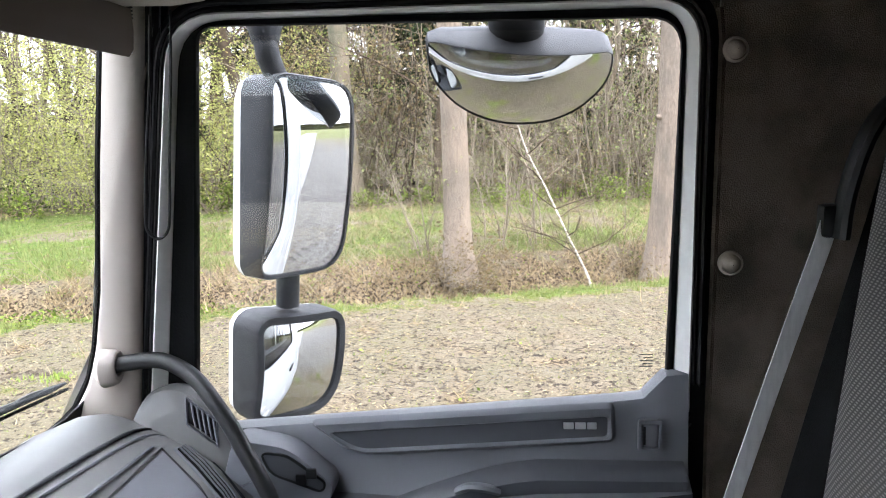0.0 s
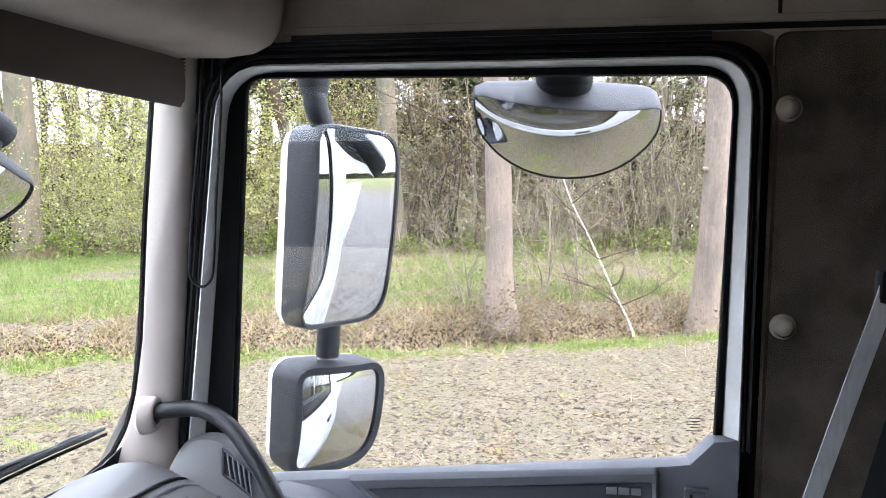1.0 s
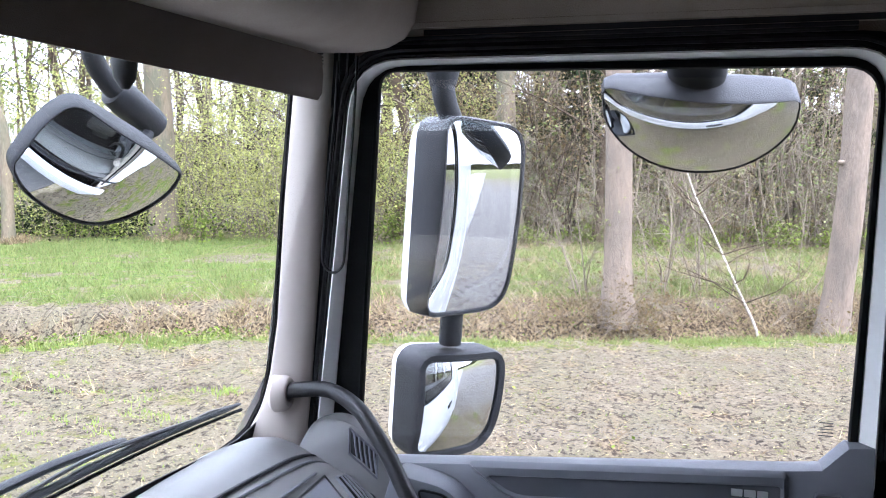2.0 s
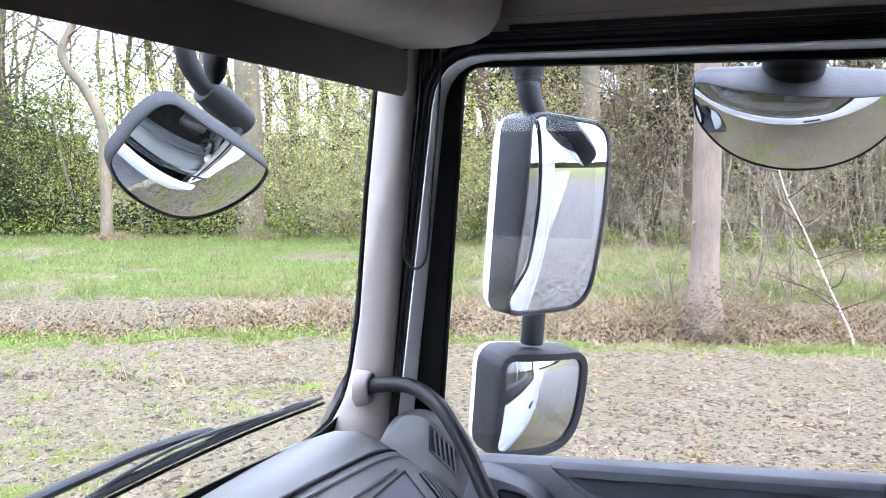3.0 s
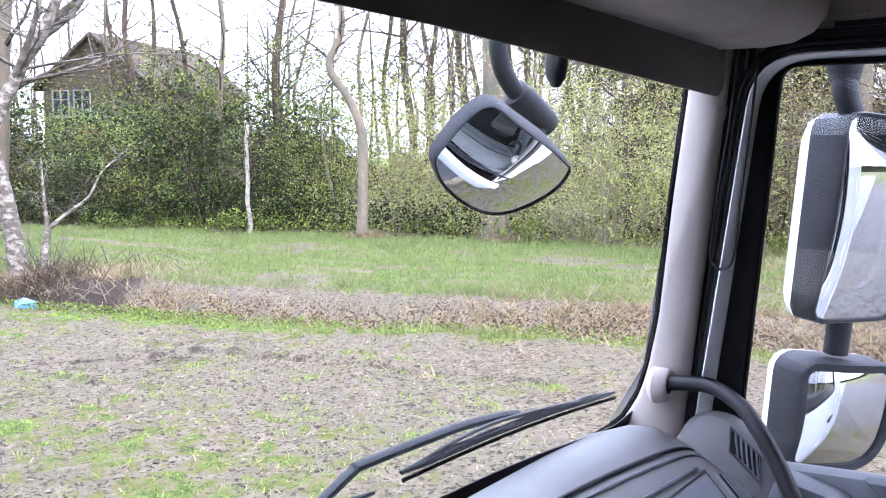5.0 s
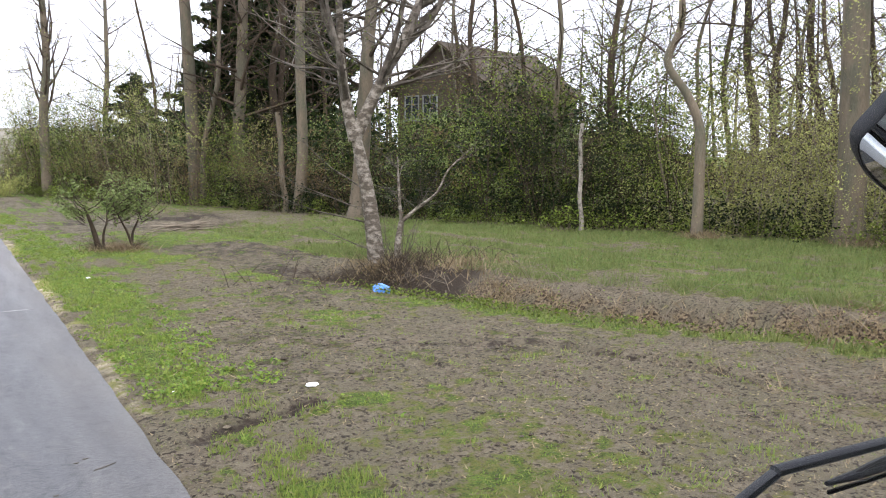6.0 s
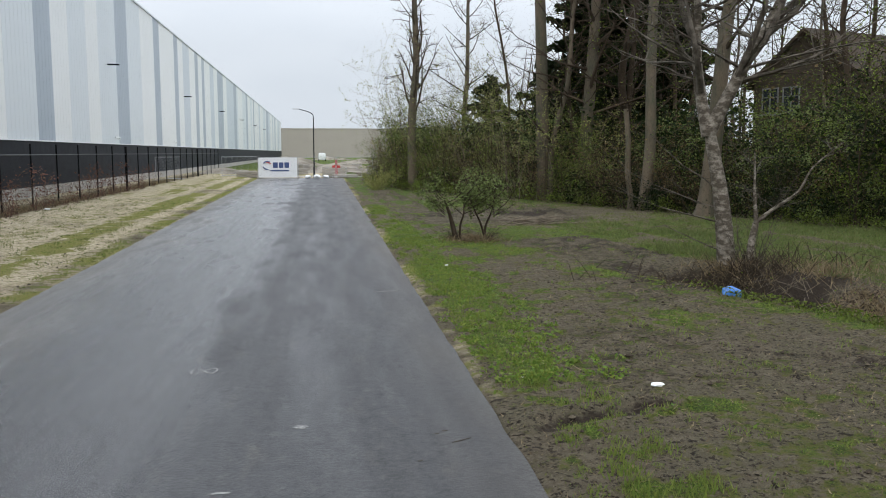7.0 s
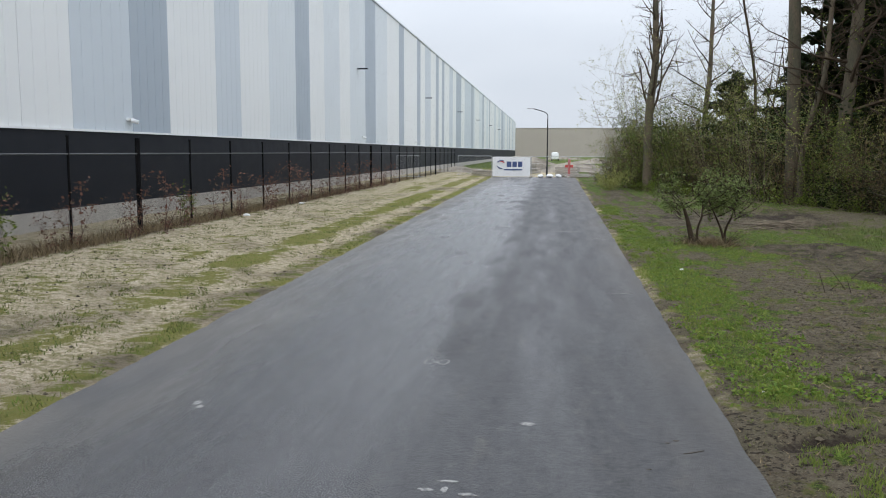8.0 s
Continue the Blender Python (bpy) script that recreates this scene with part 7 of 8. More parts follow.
def far_wood():
    """Deep wood behind the edge: stems and massed twigs and leaves."""
    rng = random.Random(9)
    s = Skin(9)
    for k in range(170):
        y = rng.uniform(-60, 110)
        x = edge_x(min(75, max(-25, y))) + rng.uniform(12, 42) + (12 if 33 < y < 53 else 0) + max(0, -25 - y) * 0.6
        h = rng.uniform(9, 16)
        p = Vector((x, y, 0))
        s.tube([p, p + Vector((rng.uniform(-0.4, 0.4), rng.uniform(-0.4, 0.4), h * 0.5)), p + Vector((rng.uniform(-1, 1), rng.uniform(-1, 1), h))], [rng.uniform(0.08, 0.22), 0.09, 0.02], 5)
        for j in range(9):
            a, z = rng.uniform(0, 6.3), rng.uniform(0.25, 0.95) * h
            q = p + Vector((0, 0, z))
            e = q + Vector((math.cos(a), math.sin(a), 0.6)) * rng.uniform(1, 2.6)
            s.tube([q, e], [0.03, 0.008], 3)
            for m in range(3):
                b = e + (q - e) * rng.uniform(0, 0.7)
                s.tube([b, b + Vector((rng.uniform(-1, 1), rng.uniform(-1, 1), rng.uniform(-0.2, 1)))], [0.014, 0.004], 3)
    south = Skin(10)
    for k in range(38000):
        y = rng.uniform(-60, 110)
        x = edge_x(min(75, max(-25, y))) + rng.uniform(6, 30) + max(0, -25 - y) * 0.6
        (south if y < 15 else s).leaf(Vector((x, y, (5.2 if y < 15 else 6.8) * rng.random() ** 1.3 + 0.1)), rng.uniform(0.04, 0.09) if y < 15 else rng.uniform(0.05, 0.12))
    me = mesh_from("stems", [tuple(p) for p in s.v], s.f, M_TWIG)
    wood = tagged(new("far_wood", me), "deep spring wood of thin stems behind the edge", "woodland", kind="stuff")
    lm = mesh_from("far_leaves", [tuple(p) for p in s.lv], s.lf, M_LEAF_BROWN)
    tagged(new("far_undergrowth", lm), "brown and green undergrowth deep in the wood", "undergrowth", kind="stuff")
    lm = mesh_from("pale_undergrowth", [tuple(p) for p in south.lv], south.lf, M_LEAF_DRY)
    tagged(new("pale_undergrowth", lm), "pale dry brown undergrowth deep in the wood", "undergrowth", kind="stuff")


far_wood()


def wood_mass():
    """The closed, ragged mass far behind the wood's edge, its dark part painted shade."""
    rng = random.Random(15)
    s = Skin(15)
    ys = [-80 + 0.6 * k for k in range(334)]
    verts, levels = [], 15

    def face_at(y, u):
        top = (4.4 if y < 13 else 3.6) + 2.4 * noise.noise((y * 0.13, 0, 4)) + 1.5 * noise.noise((y * 0.6, 2, 4)) + 0.9 * noise.noise((y * 2.3, 5, 4))
        z = top * u
        back = edge_x(min(75, max(-25, y))) + 27 + (11 if 30 < y < 58 else 0) + max(0, -25 - y) * 0.6
        return Vector((back + 2.2 * noise.noise((y * 0.35, z * 0.4, 1)) + 1.1 * noise.noise((y * 1.3, z * 1.3, 8)), y, z))
    for y in ys:
        verts += [tuple(face_at(y, k / (levels - 1))) for k in range(levels)]
    faces = [(i * levels + k, i * levels + k + 1, (i + 1) * levels + k + 1, (i + 1) * levels + k) for i in range(len(ys) - 1) for k in range(levels - 1)]
    # near-black brown and green: the wood's deep shade is put into this colour
    wood_m = mat("shade_dark_twigs_and_leaves", (0.030, 0.025, 0.014), 0.95, vary=0.5, grain=2.6, stain=0.5, bump=0.6, second=(0.032, 0.038, 0.014), stretch=(1, 1, 0.5), spec=0.1)
    pale_m = mat("massed_dry_twigs", (0.24, 0.19, 0.12), 0.95, vary=0.5, grain=2.6, stain=0.5, bump=0.6, second=(0.14, 0.135, 0.065), stretch=(1, 1, 0.5), spec=0.1)
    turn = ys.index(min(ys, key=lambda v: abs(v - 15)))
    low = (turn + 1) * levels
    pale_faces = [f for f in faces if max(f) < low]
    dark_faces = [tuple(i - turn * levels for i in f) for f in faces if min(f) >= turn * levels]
    tagged(new("wood_backdrop", mesh_from("wood_backdrop", verts[turn * levels:], dark_faces, wood_m)), "dark brown and green sheet for the shade deep in the far wood", "woodland", kind="structure")
    tagged(new("pale_wood_backdrop", mesh_from("pale_wood_backdrop", verts[:low], pale_faces, pale_m)), "pale brown mass of dry twigs deep in the wood", "woodland", kind="structure")
    dry = Skin(16)
    for k in range(27000):
        y = rng.uniform(-80, 118)
        q = face_at(y, rng.random() ** 0.7 * 1.06)
        (dry if y < 15 else s).leaf(q + Vector((rng.uniform(-2.5, 0.2), 0, 0)), rng.uniform(0.07, 0.2))
    tagged(new("far_leaves", mesh_from("far_leaves", [tuple(p) for p in s.lv], s.lf, M_LEAF_BROWN)), "leaves and twigs at the far wood's ragged edge", "undergrowth", kind="stuff")
    tagged(new("far_dry_leaves", mesh_from("far_dry_leaves", [tuple(p) for p in dry.lv], dry.lf, M_LEAF_DRY)), "pale dry leaves at the far wood's ragged edge", "undergrowth", kind="stuff")
    # low tree line on the horizon behind the lorry
    verts = []
    for k in range(401):
        x = -500 + 2.5 * k
        for z in (0.0, 0.5, 1.0):
            verts.append((x, -300 + 4 * noise.noise((x * 0.03, z, 0)), z * (6 + 2 * noise.noise((x * 0.03, 1, 1)) + 1.2 * noise.noise((x * 0.15, 2, 1)) + 0.6 * noise.noise((x * 0.5, 3, 1)))))
    faces = [(3 * k + j, 3 * k + j + 1, 3 * k + j + 4, 3 * k + j + 3) for k in range(400) for j in range(2)]
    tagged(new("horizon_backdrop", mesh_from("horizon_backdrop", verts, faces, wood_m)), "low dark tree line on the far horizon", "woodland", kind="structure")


wood_mass()


def grass_sheet(name, label, spots, blade, material, seed, lean=0.5, thin=1.0):
    """Loose blades on the ground as one sheet of stuff; spots are (x, y, height factor)."""
    r = random.Random(seed)
    v, f = [], []
    for x, y, k in spots:
        z = height(x, y) - 0.01
        a, h = r.uniform(0, 6.3), blade * k * r.uniform(0.5, 1.4)
        w = 0.006 * thin * (1 + k) * r.uniform(0.7, 1.3)
        dx, dy = math.cos(a), math.sin(a)
        lx, ly = r.uniform(-lean, lean) * h, r.uniform(-lean, lean) * h
        n = len(v)
        v += [(x - dy * w, y + dx * w, z), (x + dy * w, y - dx * w, z), (x + lx, y + ly, z + h)]
        f.append((n, n + 1, n + 2))
    ob = new(name, mesh_from(name, v, f, material))
    tagged(ob, label, "grass", kind="stuff")


def sow(seed, count, x0, x1, y0, y1, which, floor_, near=0.0):
    """Seeded spots where the cover of that sort is thick enough."""
    r = random.Random(seed)
    out = []
    for _ in range(count):
        x, y = r.uniform(x0, x1), y0 + (y1 - y0) * r.random() ** (1 + near)
        c = cover(x, y)[which]
        if c > floor_ + r.random() * 0.5:
            out.append((x, y, 0.5 + c))
    return out


grass_sheet("verge_grass", "short fresh green grass on the sandy verge", sow(1, 170000, 0.75, 9, 3.5, 40, 0, 0.30, 0.6), 0.038, M_GRASS, 1, 0.8, 0.6)
grass_sheet("meadow_grass", "rough green grass beyond the ditch", sow(2, 110000, 7, 22, -9, 32, 0, 0.1), 0.10, M_MEADOW, 2, 0.7)
grass_sheet("near_verge_grass", "sparse grass on the trodden verge", sow(3, 90000, 4.5, 13, -8, 9, 0, 0.06), 0.05, M_DRY_GRASS, 3, 0.8)
grass_sheet("left_verge_grass", "patchy grass along the lane", sow(4, 40000, -12.2, -5.7, 6, 60, 0, 0.15, 0.5), 0.04, M_GRASS, 4, 0.7, 0.6)

def sprinkle(seed, count, x0, x1, y0, y1, k):
    """Single seedlings and bits of straw strewn over bare soil."""
    r = random.Random(seed)
    out = []
    for _ in range(count):
        x, y = r.uniform(x0, x1), r.uniform(y0, y1)
        if x < ditch_x(y) - 0.6 or y > 19:
            out.append((x, y, k * r.uniform(0.4, 1.2)))
    return out


grass_sheet("soil_seedlings", "single grass seedlings strewn over the bare soil", sprinkle(11, 30000, 0.8, 13, -8, 22, 0.6), 0.045, M_DRY_GRASS, 11, 0.9)
grass_sheet("soil_straw", "bits of straw lying on the bare soil", sprinkle(12, 34000, 0.8, 13, -8, 22, 0.6), 0.06, M_STRAW, 12, 2.6)
grass_sheet("ditch_straw", "pale dead grass stalks along the ditch", sow(5, 240000, 5, 22, -10, 19, 1, 0.42), 0.17, M_STRAW, 5, 1.5, 0.55)
grass_sheet("fence_weeds", "dry weeds at the fence's foot", sow(6, 22000, -12.8, -11.2, 8, 70, 1, 0.2, 0.4), 0.22, M_STRAW, 6, 0.8)


def leaf_sheet(name, label, category, spots, low, high, size, material, seed, flat=False):
    """Loose weed leaves or fallen leaves as one sheet of stuff."""
    s = Skin(seed)
    for x, y, k in spots:
        n0 = len(s.lv)
        z = height(x, y) + s.rng.uniform(low, high) * k
        s.leaf(Vector((x, y, z)), size * s.rng.uniform(0.5, 1.4))
        if flat:
            for i in range(n0, n0 + 4):
                s.lv[i].z = z + (s.lv[i].z - z) * 0.35
    tagged(new(name, mesh_from(name, [tuple(p) for p in s.lv], s.lf, material)), label, category, kind="stuff")


def around(seed, count, centres):
    """Seeded spots round centres (x, y, radius)."""
    r = random.Random(seed)
    out = []
    for k in range(count):
        x, y, rad = centres[k % len(centres)]
        a, d = r.uniform(0, 6.3), rad * abs(r.gauss(0, 0.5))
        out.append((x + math.cos(a) * d, y + math.sin(a) * d, 1.0))
    return out


leaf_sheet("ditch_weeds", "green nettles and weeds along the ditch", "weeds", sow(21, 90000, 5, 18, -9, 19, 1, 0.45), 0.02, 0.2, 0.02, M_LEAF_GREEN, 21)
leaf_sheet("ditch_litter", "brown fallen leaves in the ditch", "leaf litter", sow(22, 120000, 5, 18, -9, 19, 1, 0.42), 0.0, 0.08, 0.03, M_LEAF_BROWN, 22, True)
leaf_sheet("verge_litter", "dry leaves and cut straw strewn over the verge", "leaf litter", sprinkle(26, 16000, 3.5, 12.5, -8, 9, 0.3), 0.0, 0.03, 0.017, M_LEAF_DRY, 26, True)
leaf_sheet("birch_litter", "dark fallen leaves round the trunks", "leaf litter", around(23, 7000, [(7.6, 16.8, 1.6), (6.9, 16.3, 2.0), (13.3, 0.9, 0.9), (14.2, -2.4, 0.8), (3.4, 23.5, 0.8)]), 0.0, 0.06, 0.035, M_LEAF_BROWN, 23, True)
grass_sheet("tussocks", "tall straw tussocks at the trunks' feet", around(24, 7000, [(7.9, 16.7, 1.3), (9.0, 15.6, 1.5), (13.3, 0.9, 0.6), (14.2, -2.4, 0.6), (20.1, 13.6, 1.0), (18.0, 17.0, 0.7), (3.4, 23.5, 0.9), (10.2, 7.6, 1.2), (8.9, 10.1, 1.2), (11.3, 5.0, 1.2), (12.3, 1.2, 1.2)]), 0.2, M_STRAW, 24, 1.4)
leaf_sheet("wood_floor_litter", "brown leaf litter and ivy at the wood's edge", "leaf litter", [q for q in sow(25, 50000, 8, 26, -12, 50, 1, 0.05) if q[0] > edge_x(q[1]) - 0.3], 0.0, 0.3, 0.05, M_LEAF_GREEN, 25)


def beside_ditch(seed, count, y0, y1, off, wide):
    """Seeded spots in a band along the ditch, off metres towards the lane."""
    r = random.Random(seed)
    out = []
    while len(out) < count:
        y = r.uniform(y0, y1)
        x = ditch_x(y) - off + r.gauss(0, wide)
        if noise.noise((x * 1.2, y * 0.8, 31)) + r.uniform(-0.5, 0.5) > -0.05:
            out.append((x, y, 1.0))
    return out


leaf_sheet("nettle_band", "low dark green nettles along the ditch's near bank", "weeds", beside_ditch(27, 5200, 3, 15, 1.0, 0.34), 0.0, 0.15, 0.028, M_LEAF_GREEN, 27)


def dead_stalks():
    """Broken stalks and brambles lying across the ditch."""
    s = Skin(28)
    r = s.rng
    for x, y, _ in beside_ditch(29, 760, -6, 16.5, -0.55, 0.6):
        p = Vector((x, y, height(x, y) + 0.02))
        a, up, k = r.uniform(0, 6.3), r.uniform(0.15, 0.9), r.uniform(0.35, 1.0)
        d = Vector((math.cos(a), math.sin(a), up)).normalized()
        q = p + d * k * 0.55 + Vector((0, 0, 0.05))
        s.tube([p, q, q + Vector((d.x, d.y, up - 0.8)).normalized() * k * 0.5], [0.006, 0.0045, 0.002], 4)
    tagged(new("dead_stalks", mesh_from("dead_stalks", [tuple(p) for p in s.v], s.f, M_TWIG_PALE)), "pale broken stalks and brambles across the ditch", "weeds", kind="stuff")
    s = Skin(30)
    r = s.rng
    for k in range(420):
        a, d = r.uniform(0, 6.3), abs(r.gauss(0, 0.9))
        x, y = 7.8 + math.cos(a) * d * 1.5, 16.2 + math.sin(a) * d * 0.7
        p = Vector((x, y, height(x, y)))
        w = Vector((r.uniform(-1, 1), r.uniform(-1, 1), r.uniform(0.3, 1.4))).normalized() * r.uniform(0.2, 0.75)
        s.tube([p, p + w * 0.6, p + w + Vector((0, 0, -0.08))], [0.007, 0.005, 0.002], 4)
    tagged(new("bramble_heap", mesh_from("bramble_heap", [tuple(p) for p in s.v], s.f, M_TWIG)), "dark brambles and cut twigs at the birch's foot", "weeds", kind="stuff")


dead_stalks()


def brush_pile():
    """Cut sticks thrown together on bare soil."""
    s = Skin(38)
    r = s.rng
    for k in range(70):
        a = r.gauss(0.4, 0.7)
        p = Vector((r.gauss(0, 0.55), r.gauss(0, 0.3), 0.02 + 0.2 * r.random() ** 2))
        w = Vector((math.cos(a), -0.6 * math.sin(a), r.uniform(-0.08, 0.18))) * r.uniform(0.2, 0.65)
        s.tube([p - w, p + Vector((0, 0, r.uniform(-0.02, 0.04))), p + w], [0.02 * r.uniform(0.5, 1.3), 0.018, 0.008], 5)
    ob = new("brush_pile", mesh_from("brush_pile", [tuple(p) for p in s.v], s.f, M_TWIG_PALE))
    ob.location = (6.6, 28.9, height(6.6, 28.9) - 0.01)
    tagged(ob, "loose pile of cut brown sticks on bare soil", "brush pile")


brush_pile()
shrub(48, "low bush in fresh yellow-green leaf beside the lane's end", 1.5, 1.7, 12, M_LEAF_YELLOW, 5.0, 0.05, M_TWIG_PALE, (3.3, 56.4, height(3.3, 56.4)), "young shrubs by the ditch", 6)


def tufts(seed, count, x0, x1, y0, y1, blades, spread):
    """Seeded little tufts, each of some blades, thinner with distance."""
    r = random.Random(seed)
    out = []
    for _ in range(count):
        x, y = r.uniform(x0, x1), y0 + (y1 - y0) * r.random() ** 1.7
        if 0 < x and x > ditch_x(y) - 0.4 and y < 18:
            continue
        k = 0.35 + 0.9 * r.random() ** 2
        for _ in range(r.randint(blades // 2, blades)):
            a, d = r.uniform(0, 6.3), spread * k * r.random() ** 0.6
            out.append((x + d * math.cos(a), y + d * math.sin(a) * 1.3, k))
    return out


grass_sheet("left_tufts", "small tufts strewn over the sandy strip", tufts(31, 1300, -12.0, -5.75, 6, 45, 22, 0.16), 0.06, M_DRY_GRASS, 31, 0.7, 0.7)
grass_sheet("left_dry_tufts", "small half-dry tufts strewn over the sandy strip", tufts(32, 1200, -12.0, -5.75, 6, 45, 16, 0.14), 0.05, M_DRY_GRASS, 32, 0.8)
grass_sheet("verge_tufts", "bright tufts strewn over the dark verge", tufts(33, 620, 0.95, 7.5, 4.5, 30, 34, 0.12), 0.05, M_GRASS, 33, 0.7, 0.6)
grass_sheet("edge_tufts", "thick bright grass tufts along the asphalt's edge", tufts(34, 330, 1.05, 2.0, 5.0, 40, 70, 0.15), 0.075, M_GRASS, 34, 0.6, 0.6)
leaf_sheet("verge_weeds", "bright broad-leaved weeds in low clumps on the verge", "weeds", [q for q in tufts(35, 420, 0.95, 7.0, 7.0, 32, 18, 0.13) if cover(q[0], q[1])[0] > 0.3], 0.0, 0.05, 0.022, M_WEED, 35)
leaf_sheet("edge_weeds", "bright broad-leaved weeds along the asphalt's edge", "weeds", tufts(36, 300, 0.95, 2.4, 9.0, 36, 38, 0.17), 0.0, 0.08, 0.024, M_WEED, 36)


def beyond_ditch(seed, count, blades, spread):
    """Seeded tussocks of long grass on the ditch's far bank and over the meadow."""
    r = random.Random(seed)
    out = []
    for k in range(count):
        y = r.uniform(-8, 20)
        x = ditch_x(y) + 1.7 + (abs(r.gauss(0, 0.6)) if k % 3 else r.uniform(0, 8))
        size = 0.5 + 0.8 * r.random()
        for _ in range(r.randint(blades // 2, blades)):
            a, d = r.uniform(0, 6.3), spread * size * r.random() ** 0.6
            out.append((x + d * math.cos(a), y + d * math.sin(a), size))
    return out


grass_sheet("meadow_tussocks", "long green grass tussocks on the ditch's far bank", beyond_ditch(37, 620, 40, 0.26), 0.14, M_MEADOW, 37, 0.7, 0.7)


def build_house():
    """The brick house half hidden behind the trees."""
    brick = mat("brown_brick", (0.066, 0.047, 0.029), 0.9, vary=0.3, grain=9, stain=1.5, bump=0.3, stretch=(1, 1, 3), second=(0.046, 0.037, 0.023))
    tile = mat("brown_roof_tiles", (0.060, 0.044, 0.032), 0.95, spec=0.1, vary=0.2, grain=7, stain=1.2, bump=0.4, second=(0.045, 0.038, 0.028))
    pale = mat("grey_window_paint", (0.17, 0.175, 0.185), 0.5, vary=0.05, bump=0.0)
    dark_glass = mat("dark_window_glass", (0.03, 0.035, 0.045), 0.08, vary=0.1, bump=0.0)
    house = thing("house", "plain brown brick house half hidden among trees", "house", at=(26, 43.8, 0))
    house.rotation_euler = (0, 0, radians(-70))
    gable = [Vector(p) for p in ((-4.1, 0.0), (2.9, 0.0), (2.9, 6.4), (-0.6, 9.0), (-4.1, 6.4))]
    part("wall", solid(gable, lambda u, v, w: (u, w, v), (0.0, 10.0)), brick, house, "brown brick walls", smooth=False)
    for foot, way in ((-4.1, -1), (2.9, 1)):
        slope = [(-0.6, 9.02), (-0.6, 9.22), (foot + way * 0.45, 6.4 - 0.33 + 0.22), (foot + way * 0.45, 6.4 - 0.33 + 0.02)]
        part("roof_slope", solid([Vector(p) for p in slope], lambda u, v, w: (u, w, v), (-0.35, 10.35)), tile, house, "brown tiled roof slope", smooth=False)
    for x, w, z in ((-1.95, 1.05, 4.7), (-3.4, 1.05, 4.7), (-2.2, 1.2, 1.1)):
        win = part("window", box(x, x + w, -0.04, 0.03, z, z + 1.35), dark_glass, house, "grey-framed dark window", smooth=False)
        fr = bmesh.new()
        for a, b, c, d in ((x - 0.06, x + 0.02, z - 0.06, z + 1.41), (x + w - 0.02, x + w + 0.06, z - 0.06, z + 1.41), (x + w / 2 - 0.035, x + w / 2 + 0.035, z, z + 1.35)):
            box(a, b, -0.09, -0.042, c, d, bm=fr)
        for c, d in ((z - 0.06, z + 0.02), (z + 1.33, z + 1.41), (z + 0.85, z + 0.9)):
            box(x + 0.03, x + w - 0.03, -0.086, -0.044, c, d, bm=fr)
        part("frame", fr, pale, win, "grey window frame", smooth=False)
        part("sill", box(x - 0.12, x + w + 0.12, -0.18, -0.02, z - 0.16, z - 0.07, 0.01), pale, win, "grey window sill", smooth=False)


build_house()


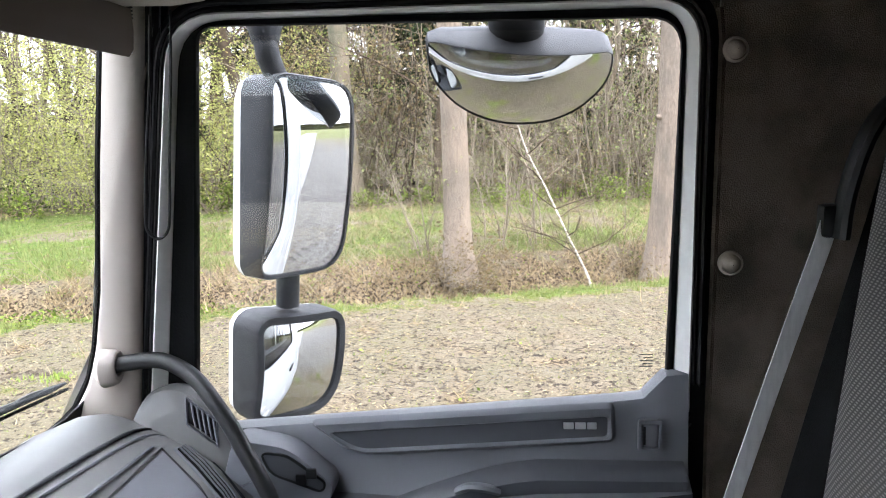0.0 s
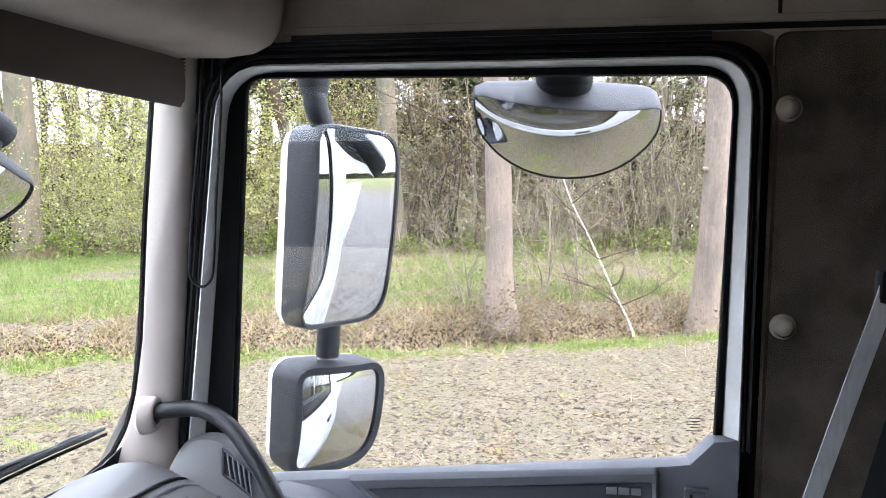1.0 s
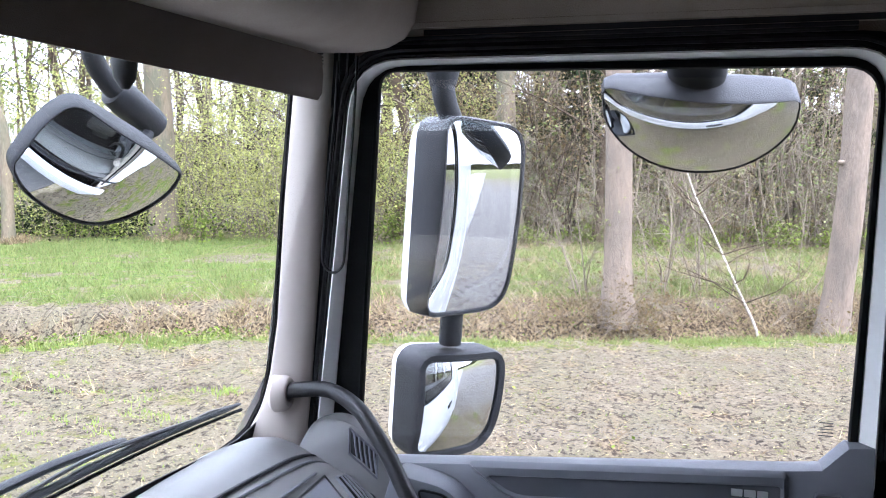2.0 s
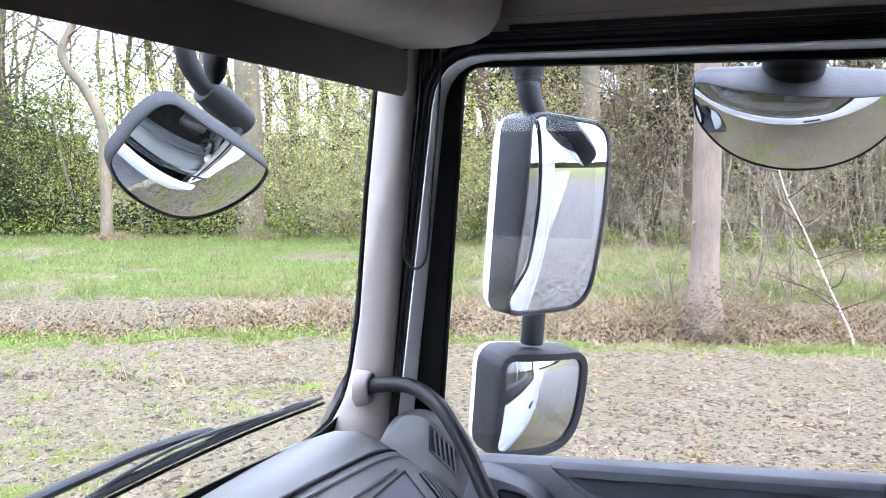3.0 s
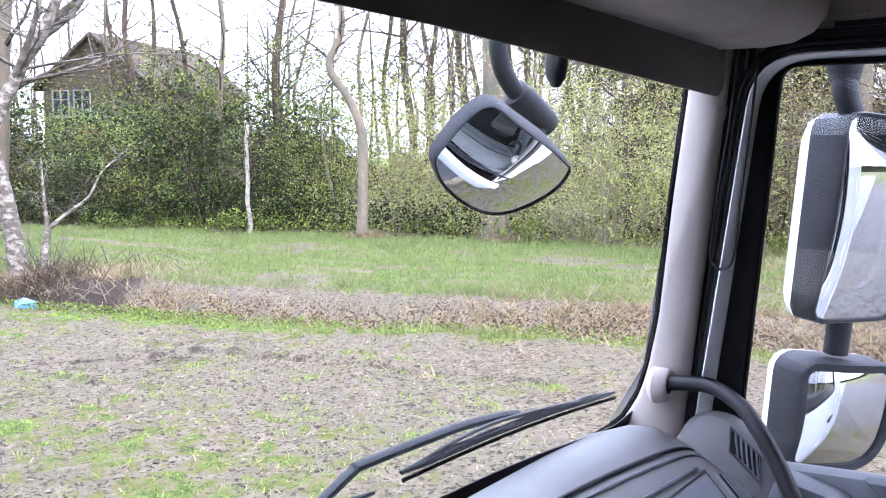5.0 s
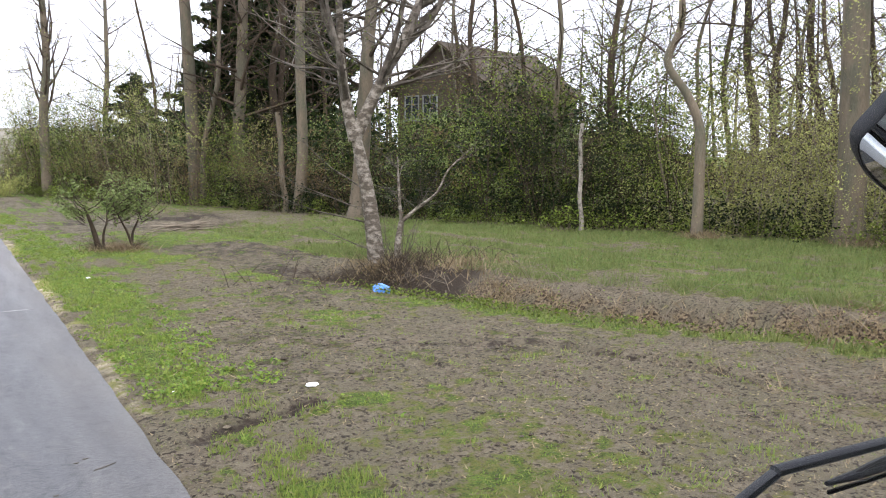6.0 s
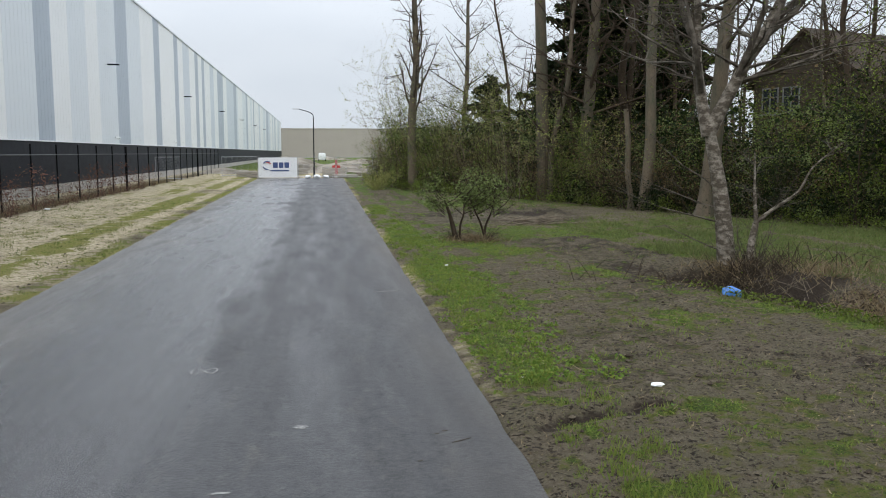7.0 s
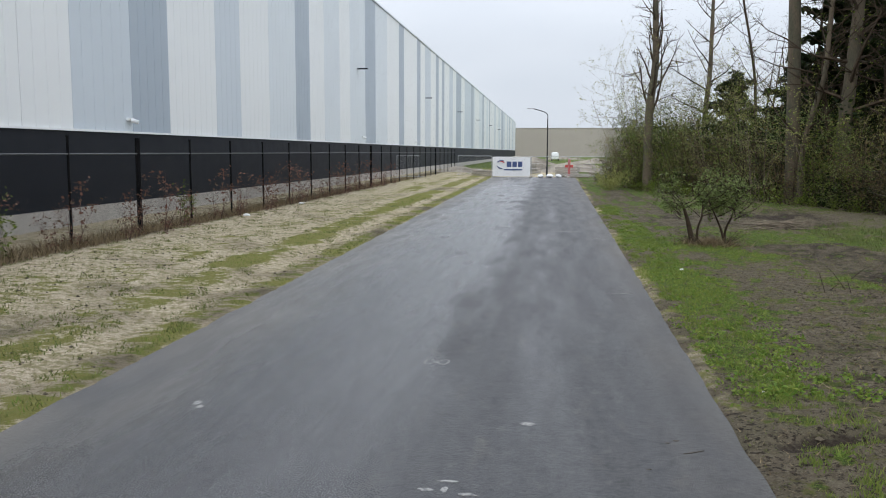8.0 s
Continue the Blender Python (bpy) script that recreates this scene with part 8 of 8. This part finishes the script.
def verge_things():
    """Fence saplings, clods, litter and marks on the lane."""
    rng = random.Random(21)
    sap = shrub(140, "thin sapling with a few reddish leaves at the fence", 1.7, 0.6, 3, M_LEAF_RED, 2.6, 0.05, M_TWIG_RED, at=(0, 0, -80), group="fence saplings", fork=4)
    leafy = shrub(141, "small leafing sapling at the fence", 1.6, 0.8, 4, M_LEAF_GREEN, 3.0, 0.06, at=(0, 0, -80), group="fence saplings", fork=4)
    for k in range(34):
        y = 14 + k * 1.35 + rng.uniform(-0.5, 0.5)
        ob = copy_thing(leafy if k in (2, 9) else sap, pose(-11.85 + rng.uniform(-0.25, 0.25), y, 0.1, 0, 0, rng.uniform(0, 360)))
        f = rng.uniform(0.6, 1.15)
        ob.scale = (f, f, f)
    for o in (sap, leafy):
        for c in (*o.children_recursive, o):
            bpy.data.objects.remove(c)
    v, f = [], []
    for k in range(15500):
        x, y = (rng.uniform(0.8, 10.5), rng.uniform(-6, 18)) if k % 4 else (rng.uniform(-11.5, -5.9), 6 + 34 * rng.random() ** 1.5)
        c = cover(x, y)
        if c[0] > 0.35 or (x > 0 and x > ditch_x(y) - 0.8 and y > -20):
            continue
        if x > 5.5 and y < 6 and rng.random() < 0.85:
            continue
        s = (0.004 + 0.024 * rng.random() ** 3) * (1.7 if c[2] > 0.4 else 1)
        z = height(x, y) + s * 0.25
        n = len(v)
        for dx, dy, dz in ((1, 0, 0), (0, 1, 0), (-1, 0, 0), (0, -1, 0), (0, 0, 0.8), (0, 0, -0.8)):
            v.append((x + dx * s * rng.uniform(0.6, 1.6), y + dy * s * rng.uniform(0.6, 1.6), z + dz * s * rng.uniform(0.6, 1.2)))
        for a, b in ((0, 1), (1, 2), (2, 3), (3, 0)):
            f += [(n + a, n + b, n + 4), (n + b, n + a, n + 5)]
    clod = mat("damp_soil_clods", (0.10, 0.083, 0.058), 0.95, vary=0.35, grain=30, stain=0.8, bump=0.3, second=(0.05, 0.039, 0.028), spec=0.15)
    tagged(new("soil_clods", mesh_from("soil_clods", v, f, clod)), "small dark clods scattered over the verge", "soil", kind="stuff")
    paper = mat("white_paper_litter", (0.75, 0.75, 0.73), 0.7, vary=0.05, grain=40, bump=0.2)
    blue = mat("blue_plastic_sheet", (0.04, 0.17, 0.50), 0.35, vary=0.15, grain=20, bump=0.3)

    def crumple(name, label, category, x, y, s, material, tall=0.4, seed=0):
        bm = bmesh.new()
        bmesh.ops.create_icosphere(bm, subdivisions=2, radius=s)
        for q in bm.verts:
            q.co *= 0.75 + 0.6 * abs(noise.noise(q.co / s * 1.4 + Vector((seed, 0, 0))))
            q.co.z = q.co.z * tall + s * tall * 0.6
        ob = link_mesh(name, bm, material, smooth=False)
        ob.location = (x, y, height(x, y) - 0.005 if x > 0.75 or x < -6 else 0.0)
        tagged(ob, label, category, "scraps of litter")
    crumple("plastic_bag", "crumpled bright blue plastic bag at the ditch", "plastic bag", 6.40, 14.25, 0.19, blue, 0.8, 3)
    crumple("paper_scrap", "flat white paper scrap on the soil", "litter", 2.66, 8.62, 0.075, paper, 0.3, 5)
    crumple("paper_scrap", "flat white paper scrap on the soil", "litter", 9.2, 8.2, 0.09, paper, 0.5, 6)
    crumple("paper_scrap", "small white scrap in a grass tuft", "litter", 1.3, 9.15, 0.045, paper, 0.5, 7)
    crumple("paper_scrap", "small white scrap in the grass", "litter", 1.9, 18.5, 0.05, paper, 0.5, 8)
    crumple("paper_scrap", "white scrap at the fence's foot", "litter", -11.6, 29.4, 0.14, paper, 0.5, 9)
    crumple("paper_scrap", "white scrap at the fence's foot", "litter", -11.7, 36.5, 0.12, paper, 0.5, 10)
    chalk = mat("faded_white_road_paint", (0.28, 0.275, 0.26), 0.85, vary=0.25, grain=60, stain=30, bump=0.1, second=(0.12, 0.12, 0.12))
    line = [(-2.19 + 0.15 * math.sin(a) * (1.0 + 0.2 * math.cos(a)) + 0.05 * a / 6.3, 9.83 + 0.11 * math.sin(2 * a), 0.002) for a in (2 * math.pi * k / 28 for k in range(29))]
    ob = link_mesh("paint_mark", tube_bm(line, 0.014, 5, flat=0.15), chalk)
    tagged(ob, "looped white surveyor's mark sprayed on the asphalt", "road marking", "paint marks")
    for x, y, w, h in ((-1.07, 7.7, 0.07, 0.05), (-1.6, 6.28, 0.09, 0.02), (-1.75, 6.1, 0.06, 0.03), (-1.45, 6.05, 0.08, 0.025), (-1.62, 6.12, 0.03, 0.05), (-0.41, 26.5, 0.5, 0.04), (0.3, 15.05, 0.25, 0.03), (-4.25, 7.92, 0.05, 0.06), (-4.18, 7.8, 0.04, 0.05), (0.55, 24.5, 0.25, 0.03)):
        bm = bmesh.new()
        ring_pts = [(x + w * math.cos(a) * rng.uniform(0.6, 1.2), y + h * math.sin(a) * rng.uniform(0.6, 1.2)) for a in (2 * math.pi * k / 14 for k in range(14))]
        solid([Vector(q) for q in ring_pts], lambda a, b, c: (a, b, c), (-0.002, 0.003), bm)
        tagged(link_mesh("paint_mark", bm, chalk), "worn pale spot on the asphalt", "road marking", "paint marks")
    mud_m = mat("dried_mud", (0.085, 0.072, 0.058), 0.95, vary=0.3, grain=40, stain=8, bump=0.4, second=(0.03, 0.024, 0.018))
    for x, y, w, h, turn in ((0.30, 7.15, 0.09, 0.007, 0.5), (0.12, 7.35, 0.02, 0.01, 0.3), (0.2, 7.42, 0.025, 0.012, 0.3), (-0.1, 6.72, 0.03, 0.01, 0.5)):
        bm = bmesh.new()
        ring_pts = [(w * math.cos(a) * rng.uniform(0.7, 1.2), h * math.sin(a) * rng.uniform(0.5, 1.3)) for a in (2 * math.pi * k / 18 for k in range(18))]
        solid([Vector(q) for q in ring_pts], lambda a, b, c: (a, b, c), (-0.002, 0.004), bm)
        ob = link_mesh("mud_smear", bm, mud_m)
        ob.matrix_basis = Matrix.Translation((x, y, 0.0)) @ pose(0, 0, 0, 0, 0, math.degrees(turn))
        tagged(ob, "brown mud smear carried onto the asphalt", "mud", "mud smears")


verge_things()
